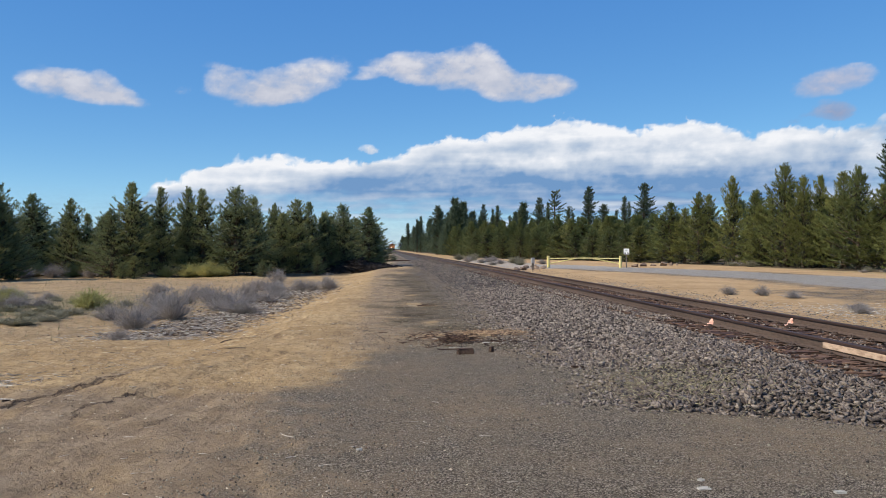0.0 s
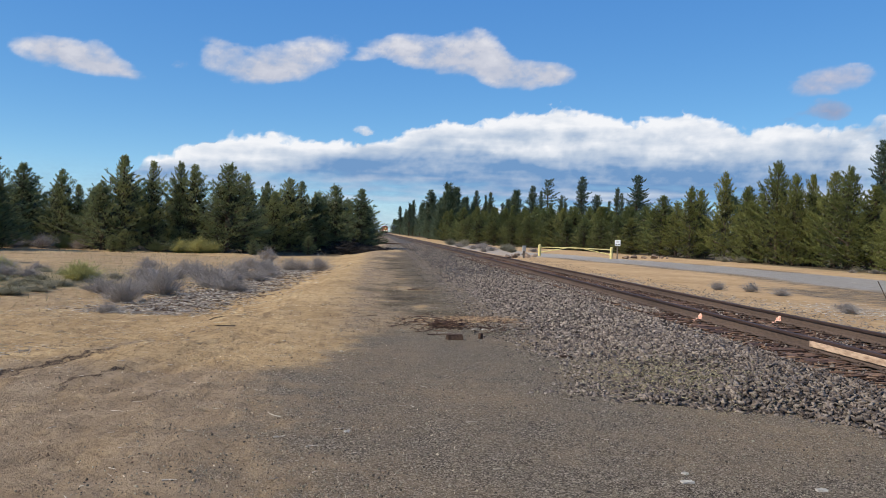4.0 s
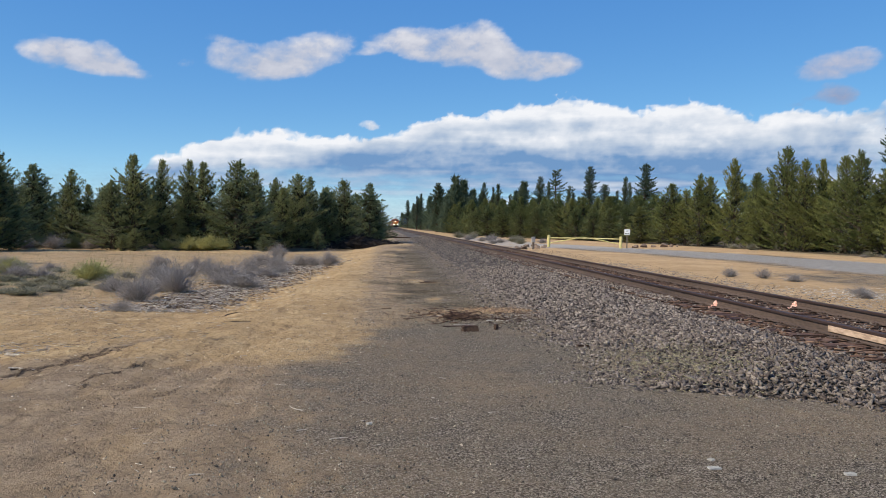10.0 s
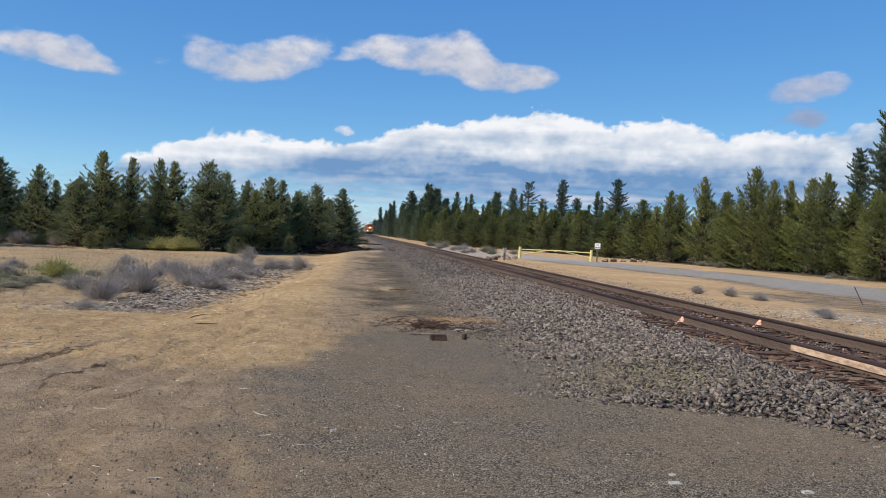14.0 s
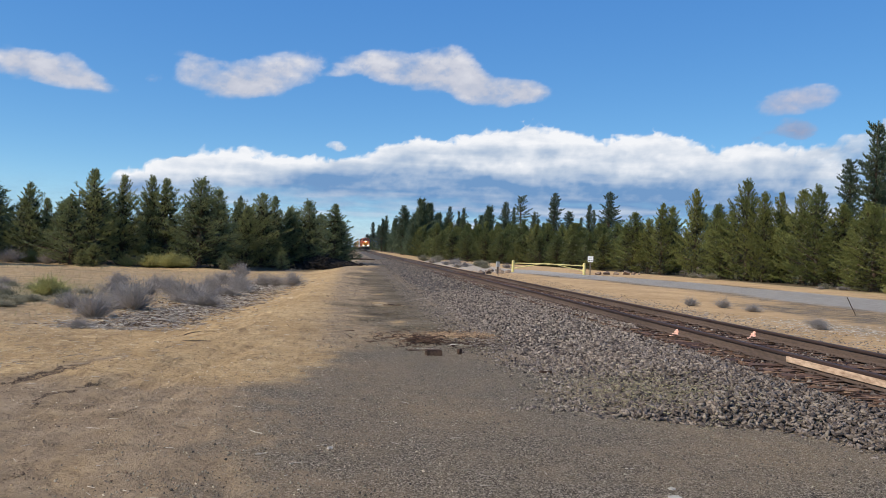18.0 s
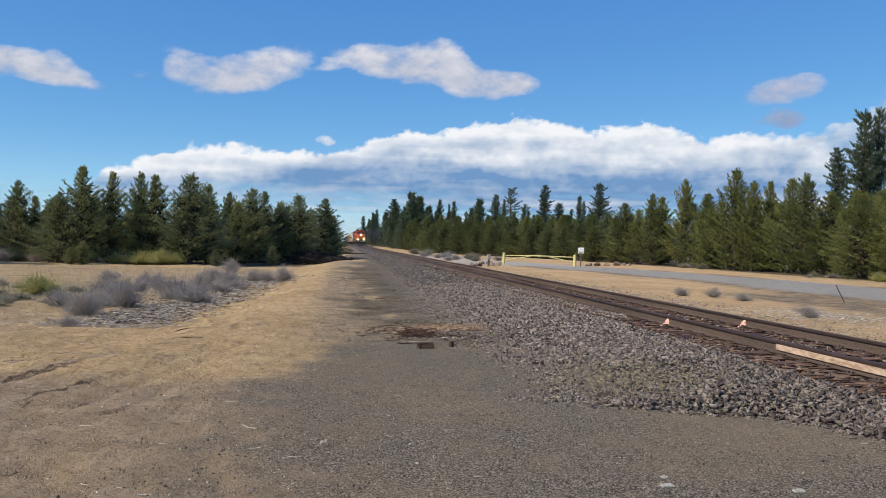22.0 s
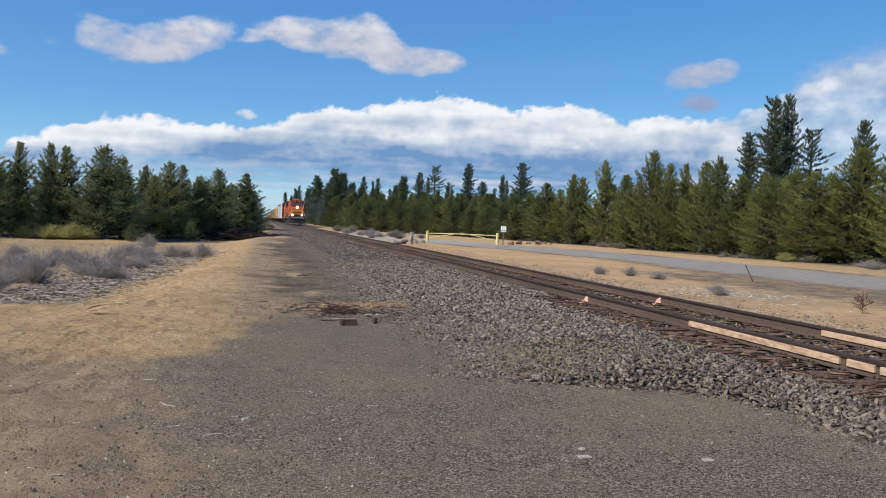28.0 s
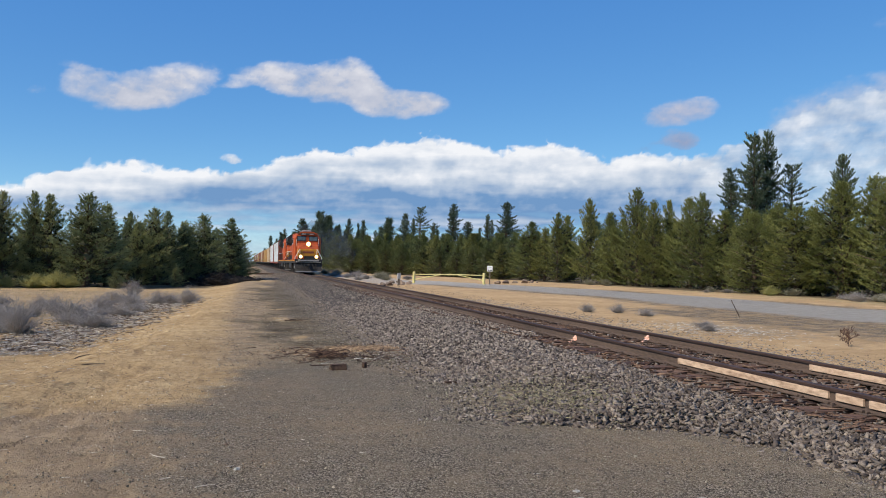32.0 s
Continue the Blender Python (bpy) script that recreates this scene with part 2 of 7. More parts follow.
def cloud_material(name, base, body, crown, detail, fray=0.7):
    """Far cloud: cover sets how thick it is, shade how sunlit; finer noise frays both."""
    m, nt, bs = tree_of(name)
    nt.nodes.remove(bs)
    uv = node(nt, "ShaderNodeAttribute", attribute_name="az_el").outputs["Vector"]
    cover = node(nt, "ShaderNodeAttribute", attribute_name="cover").outputs["Fac"]
    shade = node(nt, "ShaderNodeAttribute", attribute_name="shade").outputs["Fac"]
    flat = node(nt, "ShaderNodeMapping", [("Vector", uv), ("Scale", (0.55, 1.15, 1.0))]).outputs[0]
    n1, n2 = grain(nt, flat, detail, 8, 0.62), grain(nt, flat, detail * 0.75, 8, 0.62)
    c = calc(nt, 'MULTIPLY_ADD', calc(nt, 'SUBTRACT', n1, 0.5), fray, cover)
    fade = calc(nt, 'MULTIPLY', c, 1.1, clamp=True)
    fade = calc(nt, 'MULTIPLY', fade, calc(nt, 'MULTIPLY', cover, 3.0, clamp=True))
    s = calc(nt, 'MULTIPLY_ADD', calc(nt, 'SUBTRACT', n2, 0.5), 0.6, shade)
    col = ramp(nt, s, [(0.0, base), (0.5, body), (0.95, crown)])
    em = node(nt, "ShaderNodeEmission", [("Color", col), ("Strength", 1.0)])
    tp = node(nt, "ShaderNodeBsdfTransparent")
    ms = node(nt, "ShaderNodeMixShader", [(0, fade), (1, tp.outputs[0]), (2, em.outputs[0])])
    nt.links.new(ms.outputs[0], nt.nodes["Material Output"].inputs[0])
    return m


M_EARTH = ground_material()
M_STONE = surface("ballast stone", (0.064, 0.0525, 0.0445), (0.222, 0.181, 0.152), 6, 60, 0.9, 0.4, 0.01, island=0.7, dirt=(0.20, 0.12, 0.07), dirt_amount=0.25)
# stones farther along the track get a paler tone than those near the crossing
M_STONE_PALE = surface("paler ballast stone", (0.080, 0.065, 0.0545), (0.290, 0.238, 0.201), 6, 60, 0.9, 0.4, 0.01, island=0.9, dirt=(0.20, 0.13, 0.08), dirt_amount=0.2)
M_STONE_LOOSE = surface("single ballast stone", (0.044, 0.036, 0.030), (0.140, 0.115, 0.096), 6, 60, 0.9, 0.4, 0.01, vary=0.6, dirt=(0.20, 0.12, 0.07), dirt_amount=0.25)
M_BED = surface("ballast fines", (0.032, 0.027, 0.022), (0.15, 0.125, 0.104), 2.0, 16, 0.95, 1.0, 0.05)
M_TIE = surface("weathered tie", (0.050, 0.029, 0.021), (0.21, 0.118, 0.078), 2.0, 14, 0.9, 0.8, 0.015, vary=0.6, stretch=(0.6, 4, 4), dirt=(0.02, 0.016, 0.014))
M_TIE_FAR = surface("dust-grey tie", (0.055, 0.042, 0.036), (0.17, 0.135, 0.115), 2.0, 14, 0.9, 0.5, 0.01, island=0.5, dirt=(0.03, 0.025, 0.022))
M_RAIL = surface("rusted rail", (0.052, 0.036, 0.028), (0.135, 0.092, 0.069), 1.2, 40, 0.85, 0.2, 0.003, stretch=(1, 0.25, 1))
M_RAILTOP = surface("worn rail head", (0.030, 0.019, 0.016), (0.080, 0.050, 0.040), 0.8, 30, 0.6, 0.05, 0.001, spec=0.2, stretch=(1, 0.1, 1))
M_PLANK = surface("pale crossing timber", (0.45, 0.31, 0.205), (0.66, 0.48, 0.34), 2.0, 18, 0.85, 0.5, 0.006, stretch=(3, 0.8, 3), dirt=(0.17, 0.09, 0.055), dirt_amount=0.8)
M_MARK = surface("salmon paint", (0.62, 0.20, 0.10), (0.88, 0.66, 0.55), 22, 50, 0.8, 0.3, 0.004)
M_BARK = surface("conifer bark", (0.05, 0.035, 0.025), (0.15, 0.10, 0.07), 3, 22, 0.95, 0.7, 0.02, stretch=(2, 2, 0.5))
M_NEEDLE = needle_material("pine needles", (0.098, 0.128, 0.074), (0.315, 0.352, 0.172), (0.365, 0.356, 0.136), 0.38)
M_NEEDLE_FAR = needle_material("fir needles", (0.052, 0.078, 0.057), (0.155, 0.201, 0.127), (0.172, 0.196, 0.103))
# lit and shaded needle tones, set by colour for the right-hand pines
M_NEEDLE_LIT = needle_material("sunlit yellow green pine needles", (0.086, 0.105, 0.041), (0.264, 0.289, 0.097), (0.318, 0.306, 0.088))
M_NEEDLE_SHADED = needle_material("shaded green pine needles", (0.067, 0.092, 0.046), (0.213, 0.247, 0.097), (0.259, 0.251, 0.081))
# dead twigs darkened to stand for the shade inside a crown
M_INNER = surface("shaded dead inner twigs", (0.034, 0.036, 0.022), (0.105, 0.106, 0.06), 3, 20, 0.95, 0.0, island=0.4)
M_SAGE = needle_material("dry sagebrush twigs", (0.18, 0.160, 0.145), (0.49, 0.445, 0.408), (0.38, 0.34, 0.305), 0.3)
M_RABBIT = needle_material("yellow green shrub", (0.22, 0.215, 0.085), (0.54, 0.52, 0.21), (0.45, 0.42, 0.18), 0.4)
M_DRYWOOD = surface("bleached stick", (0.30, 0.25, 0.19), (0.62, 0.55, 0.45), 5, 40, 0.9, 0.3, 0.004, island=0.4)
M_GREYWOOD = surface("grey twig", (0.14, 0.116, 0.095), (0.48, 0.43, 0.375), 5, 40, 0.9, 0.3, 0.004, island=0.5)
M_DARKWOOD = surface("charred wood", (0.02, 0.015, 0.012), (0.085, 0.06, 0.045), 4, 30, 0.95, 0.6, 0.01, island=0.5)
M_SPLINTER = surface("weathered tie splinter", (0.045, 0.028, 0.021), (0.20, 0.118, 0.080), 4, 30, 0.95, 0.5, 0.01, island=0.6)
M_OLDWOOD = surface("rotten red-brown tie wood", (0.035, 0.020, 0.014), (0.12, 0.070, 0.046), 4, 30, 0.95, 0.6, 0.01, island=0.5)
M_CHAR = surface("charred branch", (0.008, 0.007, 0.007), (0.04, 0.032, 0.028), 4, 30, 0.95, 0.6, 0.01, island=0.6)
M_WEED = surface("dry olive weed", (0.15, 0.128, 0.072), (0.36, 0.32, 0.195), 6, 40, 0.9, 0.2, 0.004, island=0.5)
M_STRAW = surface("dry straw", (0.20, 0.122, 0.068), (0.42, 0.285, 0.175), 6, 40, 0.9, 0.4, 0.01, island=0.6)
M_BARKBIT = surface("bark bit", (0.16, 0.11, 0.07), (0.62, 0.52, 0.38), 6, 40, 0.95, 0.4, 0.01, island=0.7)
M_CLOD = surface("dirt clod", (0.13, 0.088, 0.054), (0.32, 0.226, 0.14), 6, 40, 0.95, 0.4, 0.01, island=0.4)
# soil crumbs whose dark tone also stands for the shade in a rut
M_RUT = surface("dark rut-shade soil", (0.085, 0.058, 0.038), (0.20, 0.14, 0.092), 6, 40, 0.95, 0.4, 0.01, island=0.4)
M_CHIP = surface("bleached chips", (0.36, 0.325, 0.275), (0.70, 0.65, 0.57), 5, 40, 0.9, 0.3, 0.004, island=0.35)
M_GRASS = needle_material("dry bunch grass", (0.16, 0.15, 0.08), (0.42, 0.38, 0.22), (0.30, 0.29, 0.14))
M_LOWBRUSH = needle_material("grey green low brush", (0.16, 0.15, 0.10), (0.37, 0.345, 0.24), (0.31, 0.285, 0.21))
M_GRIT = surface("dark grit", (0.065, 0.055, 0.040), (0.30, 0.255, 0.185), 6, 60, 0.9, 0.4, 0.01, island=0.8)
M_BOULDER = surface("brown boulder", (0.10, 0.066, 0.045), (0.34, 0.25, 0.185), 1.5, 14, 0.9, 0.6, 0.03, vary=0.25, dirt=(0.15, 0.12, 0.10))
M_WHITE_STONE = surface("white stone", (0.34, 0.31, 0.26), (0.60, 0.56, 0.48), 8, 50, 0.9, 0.5, 0.01)
M_YELLOW = surface("yellow gate paint", (0.62, 0.52, 0.18), (0.78, 0.67, 0.30), 2, 30, 0.55, 0.1, 0.002, dirt=(0.35, 0.28, 0.16), dirt_amount=0.3)
M_SIGN = surface("white sign sheet", (0.72, 0.72, 0.70), (0.85, 0.85, 0.83), 3, 30, 0.5, 0.03, 0.001)
M_BLACK = surface("black marking", (0.02, 0.02, 0.02), (0.05, 0.05, 0.05), 3, 30, 0.6, 0.05, 0.001)
M_POST = surface("weathered post", (0.09, 0.07, 0.055), (0.23, 0.19, 0.15), 3, 30, 0.9, 0.5, 0.006, stretch=(3, 3, 0.6))
M_STEELGREY = surface("grey galvanised box", (0.30, 0.31, 0.31), (0.45, 0.46, 0.45), 3, 30, 0.5, 0.1, 0.002, metal=0.3)


# ---- building helpers ----
def root(name, m=None):
    ob = new(name)
    if m is not None:
        ob.matrix_world = m
    return ob


def part(name, bm, material, parent=None, label="", smooth=False):
    me = bpy.data.meshes.new(name)
    bm.to_mesh(me)
    bm.free()
    me.materials.append(material)
    if smooth:
        for p in me.polygons:
            p.use_smooth = True
    ob = new(name, me)
    ob.parent = parent
    return tagged(ob, label)


def share(name, me, parent, m):
    ob = new(name, me)
    ob.parent = parent
    ob.matrix_local = m
    return ob


def raw(name, verts, faces, material=None):
    """A mesh from numpy arrays, all faces with the same number of corners."""
    me = bpy.data.meshes.new(name)
    verts, faces = np.asarray(verts, np.float32), np.asarray(faces, np.int32)
    k = faces.shape[1]
    me.vertices.add(len(verts))
    me.vertices.foreach_set("co", verts.ravel())
    me.loops.add(faces.size)
    me.loops.foreach_set("vertex_index", faces.ravel())
    me.polygons.add(len(faces))
    me.polygons.foreach_set("loop_start", np.arange(0, faces.size, k, dtype=np.int32))
    me.update(calc_edges=True)
    if material:
        me.materials.append(material)
    return me


def shade_smooth(me):
    me.polygons.foreach_set("use_smooth", np.ones(len(me.polygons), bool))


def box(bm, x0, x1, y0, y1, z0, z1, bevel=0.0):
    made = bmesh.ops.create_cube(bm, size=1.0, matrix=Matrix.Translation(((x0 + x1) / 2, (y0 + y1) / 2, (z0 + z1) / 2)) @ Matrix.Diagonal((x1 - x0, y1 - y0, z1 - z0, 1)))
    if bevel:
        edges = {e for v in made["verts"] for e in v.link_edges}
        bmesh.ops.bevel(bm, geom=list(edges), offset=bevel, segments=2, affect='EDGES', profile=0.5)
    return bm


def rod(bm, a, b, r0, r1=None, n=8):
    a, b = Vector(a), Vector(b)
    d = b - a
    m = Matrix.Translation((a + b) / 2) @ d.to_track_quat('Z', 'Y').to_matrix().to_4x4()
    bmesh.ops.create_cone(bm, cap_ends=True, segments=n, radius1=r0, radius2=r0 if r1 is None else r1, depth=d.length, matrix=m)
    return bm


def prism(bm, outline, y0, y1):
    """An outline in x and z, pushed along y."""
    a = [bm.verts.new((x, y0, z)) for x, z in outline]
    b = [bm.verts.new((x, y1, z)) for x, z in outline]
    n = len(outline)
    bm.faces.new(a)
    bm.faces.new(b[::-1])
    for i in range(n):
        bm.faces.new((a[i], b[i], b[(i + 1) % n], a[(i + 1) % n]))
    bmesh.ops.recalc_face_normals(bm, faces=bm.faces)
    return bm


def prism_x(bm, outline, x0, x1):
    """An outline in y and z, pushed along x."""
    a = [bm.verts.new((x0, y, z)) for y, z in outline]
    b = [bm.verts.new((x1, y, z)) for y, z in outline]
    n = len(outline)
    bm.faces.new(a)
    bm.faces.new(b[::-1])
    for i in range(n):
        bm.faces.new((a[i], b[i], b[(i + 1) % n], a[(i + 1) % n]))
    bmesh.ops.recalc_face_normals(bm, faces=bm.faces)
    return bm


def step(x, a, b):
    t = np.clip((x - a) / (b - a), 0, 1)
    return t * t * (3 - 2 * t)


# ---- the plan: the track runs along y, its centre at x = TRACK ----
TRACK, RAIL_TOP, TIE_TOP = 6.908, 0.373, 0.195
NEAR_RAIL, FAR_RAIL = TRACK - 0.755, TRACK + 0.755


def toe(y):
    """The near edge of the ballast."""
    return np.interp(y, [-30, 4.6, 5.2, 6.4, 7.0, 7.45, 7.7, 7.9, 8.6, 9.6, 10.5, 11.0, 12.0, 20, 40, 80, 200], [4.7, 4.6, 4.6, 4.65, 4.3, 3.85, 3.0, 2.25, 2.5, 2.85, 2.85, 2.5, 2.5, 2.3, 2.4, 2.85, 3.2])


def slope_foot(y):
    return np.interp(y, [0, 10, 17, 27, 39, 52, 69, 90], [-6.5, -5.4, -4.1, -3.5, -3.0, -2.6, -1.9, -1.0])


def height(x, y):
    low = step(slope_foot(y) + 2.6 - x, 0.0, 2.8) * step(y, 6.0, 17.0)
    h = -0.40 * low
    h = h + 0.05 * np.sin(0.9 * x + 1.3) * np.sin(0.5 * y) * step(-x, 1.0, 4.0) * step(90 - y, 0, 30)
    h = h + 0.05 * np.exp(-((x - slope_foot(y) - 3.0) / 0.7) ** 2) * step(y, 12, 22) * step(70 - y, 0, 20)
    ruts = np.exp(-((x + 0.55) / 0.16) ** 2) + np.exp(-((x - 1.0) / 0.18) ** 2)
    h = h - 0.018 * ruts * step(y, 11, 16)
    for x0 in (-3.95, -3.6, -2.6, -2.25):
        h = h - 0.05 * np.exp(-((x - (x0 + 0.2 * (y - 8.7))) / 0.11) ** 2) * step(y, 6.5, 8.5) * step(14.0 - y, 0, 1.5)
    # old tyre tracks that swing across the trodden dirt
    for ys, xs in (((4.0, 4.7, 6.1, 7.3, 9.0, 10.7), (-0.5, -0.68, -1.17, -1.6, -2.06, -2.2)), ((4.0, 4.8, 6.5, 8.4, 9.9), (-0.3, -0.48, -0.98, -1.39, -1.5)), ((4.0, 4.7, 5.5, 6.0, 6.8, 7.5), (-1.1, -1.48, -2.04, -2.34, -2.44, -2.3))):
        for off in (0.0, 0.26):
            d = x - np.interp(y, ys, xs) - off
            h = h - (0.022 * np.exp(-(d / 0.09) ** 2) - 0.008 * np.exp(-((d - 0.16) / 0.08) ** 2)) * step(y, 4.0, 4.6) * step(ys[-1] + 0.6 - y, 0, 0.8)
    # old wheel tracks that run along the sandy slope
    for off, deep in ((0.75, 0.05), (1.15, 0.035), (2.1, 0.03)):
        d = x - slope_foot(y) - off - 0.16 * np.sin(0.8 * y + off) - 0.05 * np.sin(2.7 * y)
        h = h - deep * (np.exp(-(d / 0.13) ** 2) - 0.6 * np.exp(-((d - 0.24) / 0.13) ** 2)) * step(y, 11.5, 14) * step(34 - y, 0, 8) * (0.6 + 0.4 * np.sin(1.3 * y + 3 * off))
    h = h - 0.05 * step(x, 9.5, 12) * step(40 - y, 0, 10)
    return h


def road_mid(y):
    return np.interp(y, [-40, 10, 25, 40, 55, 62, 68, 76, 90, 110, 160], [34, 27.5, 24.6, 23.0, 21.5, 19.6, 17.2, 15.5, 14.2, 12.6, 12.0])


GRID = []


def lie(x, y):
    """The height of the finished ground sheet, with its bumps."""
    xs, ys, z = GRID
    i, j = np.clip(np.searchsorted(xs, x) - 1, 0, len(xs) - 2), np.clip(np.searchsorted(ys, y) - 1, 0, len(ys) - 2)
    u, v = (x - xs[i]) / (xs[i + 1] - xs[i]), (y - ys[j]) / (ys[j + 1] - ys[j])
    return (z[j, i] * (1 - u) + z[j, i + 1] * u) * (1 - v) + (z[j + 1, i] * (1 - u) + z[j + 1, i + 1] * u) * v


def ground_sheet():
    def axis(dense, far, grow):
        a = list(dense)
        d = a[1] - a[0]
        lo, hi = a[0], a[-1]
        up, down, s = [], [], d
        while hi < far or lo > -far:
            s *= grow
            hi, lo = hi + s, lo - s
            up.append(hi)
            down.append(lo)
        return np.array(down[::-1] + a + up)
    xs = axis(np.arange(-9, 12, 0.11), 4200, 1.11)
    ys = axis(np.arange(3.5, 27, 0.13), 4200, 1.06)
    X, Y = np.meshgrid(xs, ys)
    x, y = X.ravel(), Y.ravel()
    z = height(x, y)
    near = (x > -14) & (x < 14) & (y > 2) & (y < 40)
    bumps = np.zeros(len(x))
    for i in np.flatnonzero(near):
        bumps[i] = noise.fractal((x[i] * 2.0, y[i] * 2.0, 0), 0.7, 2.1, 4) + 0.45 * noise.fractal((x[i] * 4.6 + 0.8 * y[i], y[i] * 2.4, 5), 0.8, 2.1, 3)
    rough = 0.010 + 0.032 * step(-x, 0.1, 1.6)
    z = z + bumps * rough
    n, w = len(xs), len(ys)
    GRID.extend((xs, ys, z.reshape(w, n)))
    i = np.arange((w - 1) * (n - 1))
    a = i // (n - 1) * n + i % (n - 1)
    me = raw("ground", np.stack([x, y, z], 1), np.stack([a, a + 1, a + n + 1, a + n], 1), M_EARTH)
    shade_smooth(me)
    edge = np.interp(y, [4, 7.4, 9.1, 10.2, 11.7, 20, 30, 78, 200], [-0.55, -0.8, -0.9, -0.5, -0.25, -0.3, -0.25, 0.7, 2.4])
    wander = 0.2 * np.sin(0.31 * y + 1)
    for i in np.flatnonzero((x > -4) & (x < 5) & (y > 10) & (y < 120)):
        wander[i] += 0.55 * noise.fractal((x[i] * 0.7, y[i] * 0.2, 8), 0.7, 2.1, 4)
    wander = wander * step(y, 11, 16)
    fade = np.interp(y, [8.6, 10.2, 13], [1.5, 0.6, 1.0])
    gravel = step(x + wander, edge - fade, edge + fade) * step(10.5 - x, 0, 1.5)
    gravel = gravel * (1 - 0.75 * np.exp(-((x - 1.9) / 0.9) ** 2 - ((y - 15.2) / 0.5) ** 2)) * (1 - 0.9 * np.exp(-((x - 1.0) / 0.7) ** 2 - ((y - 23.2) / 0.9) ** 2))
    # the lane beyond: a trodden brown strip, then dark fines beside the ballast, and sand blown across in streaks
    beyond = step(y, 11.5, 15) * step(toe(y) - 0.2 - x, 0, 0.5)
    strip = 0.22 + 0.5 * step(x + wander, 0.2, toe(y) - 0.6)
    gravel = gravel * (1 - beyond * (1 - strip) * 0.85)
    blown = np.zeros(len(x))
    for px, py, rx, ry in ((0.95, 23.8, 0.28, 0.7), (0.35, 19.2, 0.4, 0.18), (1.15, 17.8, 0.22, 0.5), (1.0, 28.5, 0.35, 0.35), (0.4, 43.0, 0.9, 0.8), (1.2, 54.0, 0.7, 1.5), (1.7, 70.0, 1.2, 6.0)):
        blown = np.maximum(blown, np.exp(-((x - px) / rx) ** 2 - ((y - py) / ry) ** 2))
    gravel = gravel * (1 - 0.75 * blown)
    gravel = np.maximum(gravel, 0.6 * step(x - 13.4 + 0.05 * (y - 20), 0, 2.6) * step(27 - x, 0, 2) * step(36 - y, 0, 7))
    dirt = step(10.3 - y, 0, 1.6) * step(x, -11.0, -5.0)
    dirt = np.maximum(dirt, 0.85 * step(x, -1.0, 0) * step(toe(y) - x, 0, 0.5) * step(y, 11, 14))
    dirt = dirt * (1 - 0.85 * blown)
    dirt = np.maximum(dirt, 0.52 * step(slope_foot(y) - x, -0.5, 1.0) * step(y, 15, 20) * step(58 - y, 0, 6))
    # darker dirt colour drawn along two rut lines, for their shade
    for x0, bow in ((-3.95, 0.0), (-3.72, 0.0)):
        rut = np.exp(-((x - (x0 + 0.2 * (y - 8.7) + bow)) / 0.08) ** 2) * step(y, 7.5, 8.5) * step(12.6 - y, 0, 1)
        dirt = np.maximum(dirt, rut)
    foot = slope_foot(y)
    litter = 0.6 * step(foot + 0.7 + 0.5 * np.sin(1.9 * y) * np.sin(0.7 * y) - x, 0, 1.6) * step(x - foot + 2.8, 0, 2.6) * step(y, 17, 22) * step(45 - y, 0, 9)
    litter = np.maximum(litter, 0.55 * np.exp(-((x - 13.4) / 2.2) ** 2 - ((y - 20.5) / 4) ** 2))
    m = road_mid(y)
    shoulder = 0.5 * np.sin(0.21 * y + 2) + 0.3 * np.sin(0.57 * y)
    gravel = np.maximum(gravel, 0.6 * step(7.0 + shoulder + x - m, 0, 2.6) * step(5.2 - x + m, 0, 1.2) * step(x, 9.5, 12) * step(72 - y, 0, 8))
    road = step(4.1 - (x - m), 0.0, 1.0) * step(5.6 + shoulder + x - m, 0.0, 3.4) * step(y, -45, -40) * step(88 - y, 0, 16)
    road = np.maximum(road, 0.62 * step(x, 9.6, 10.6) * step(17.5 - x, 0, 2) * step(y, 61, 66) * step(135 - y, 0, 25))
    duff = np.maximum(step(y - 58 + 0.12 * np.minimum(x + 8, 0), 0, 4) * step(-1.0 - x + 0.02 * (y - 75), 0, 3), step(x - np.interp(y, [0, 40, 95, 140, 300], [36, 33, 28, 15.5, 13]), 0, 3))
    duff = np.maximum(duff, 0.5 * step(x + 1.2 * wander, -0.7, 0.7) * step(toe(y) - x, -0.1, 0.4) * step(y, 12, 17) * step(75 - y, 0, 30) * (1 - blown))
    duff = np.maximum(duff, 0.42 * np.exp(-((x - toe(y) + 0.6) / 0.6) ** 2) * step(y, 13, 17) * step(70 - y, 0, 30))
    duff = np.maximum(duff, 0.62 * np.exp(-((x - 2.4) / 0.9) ** 2 - ((y - 13.4) / 0.6) ** 2))
    duff = np.maximum(duff, 0.5 * np.exp(-((x - 2.35) / 0.6) ** 2 - ((y - 11.3) / 0.7) ** 2))
    for px, py, rx, ry in ((-18, 50, 9, 1.6), (-24, 44, 6, 1.3), (-10, 54, 6, 1.0), (-14, 40, 5, 0.9), (-21, 37, 5, 1.0)):
        duff = np.maximum(duff, 0.46 * np.exp(-((x - px) / rx) ** 2 - ((y - py - 0.4 * np.sin(x)) / ry) ** 2))
    grass = 0.78 * np.exp(-((x + 12.0) / 5.5) ** 2 - ((y - 29.5) / 7.0) ** 2)
    grass = np.maximum(grass, 0.5 * step(x, 29, 33) * step(80 - y, 0, 20))
    for name, a in (("pale", step(x, 9.2, 10.5) * step(140 - y, 0, 20)), ("gravel", gravel), ("dirt", dirt), ("litter", litter), ("road", road), ("duff", duff), ("grass", grass)):
        me.attributes.new(name, 'FLOAT', 'POINT').data.foreach_set("value", a.astype(np.float32))
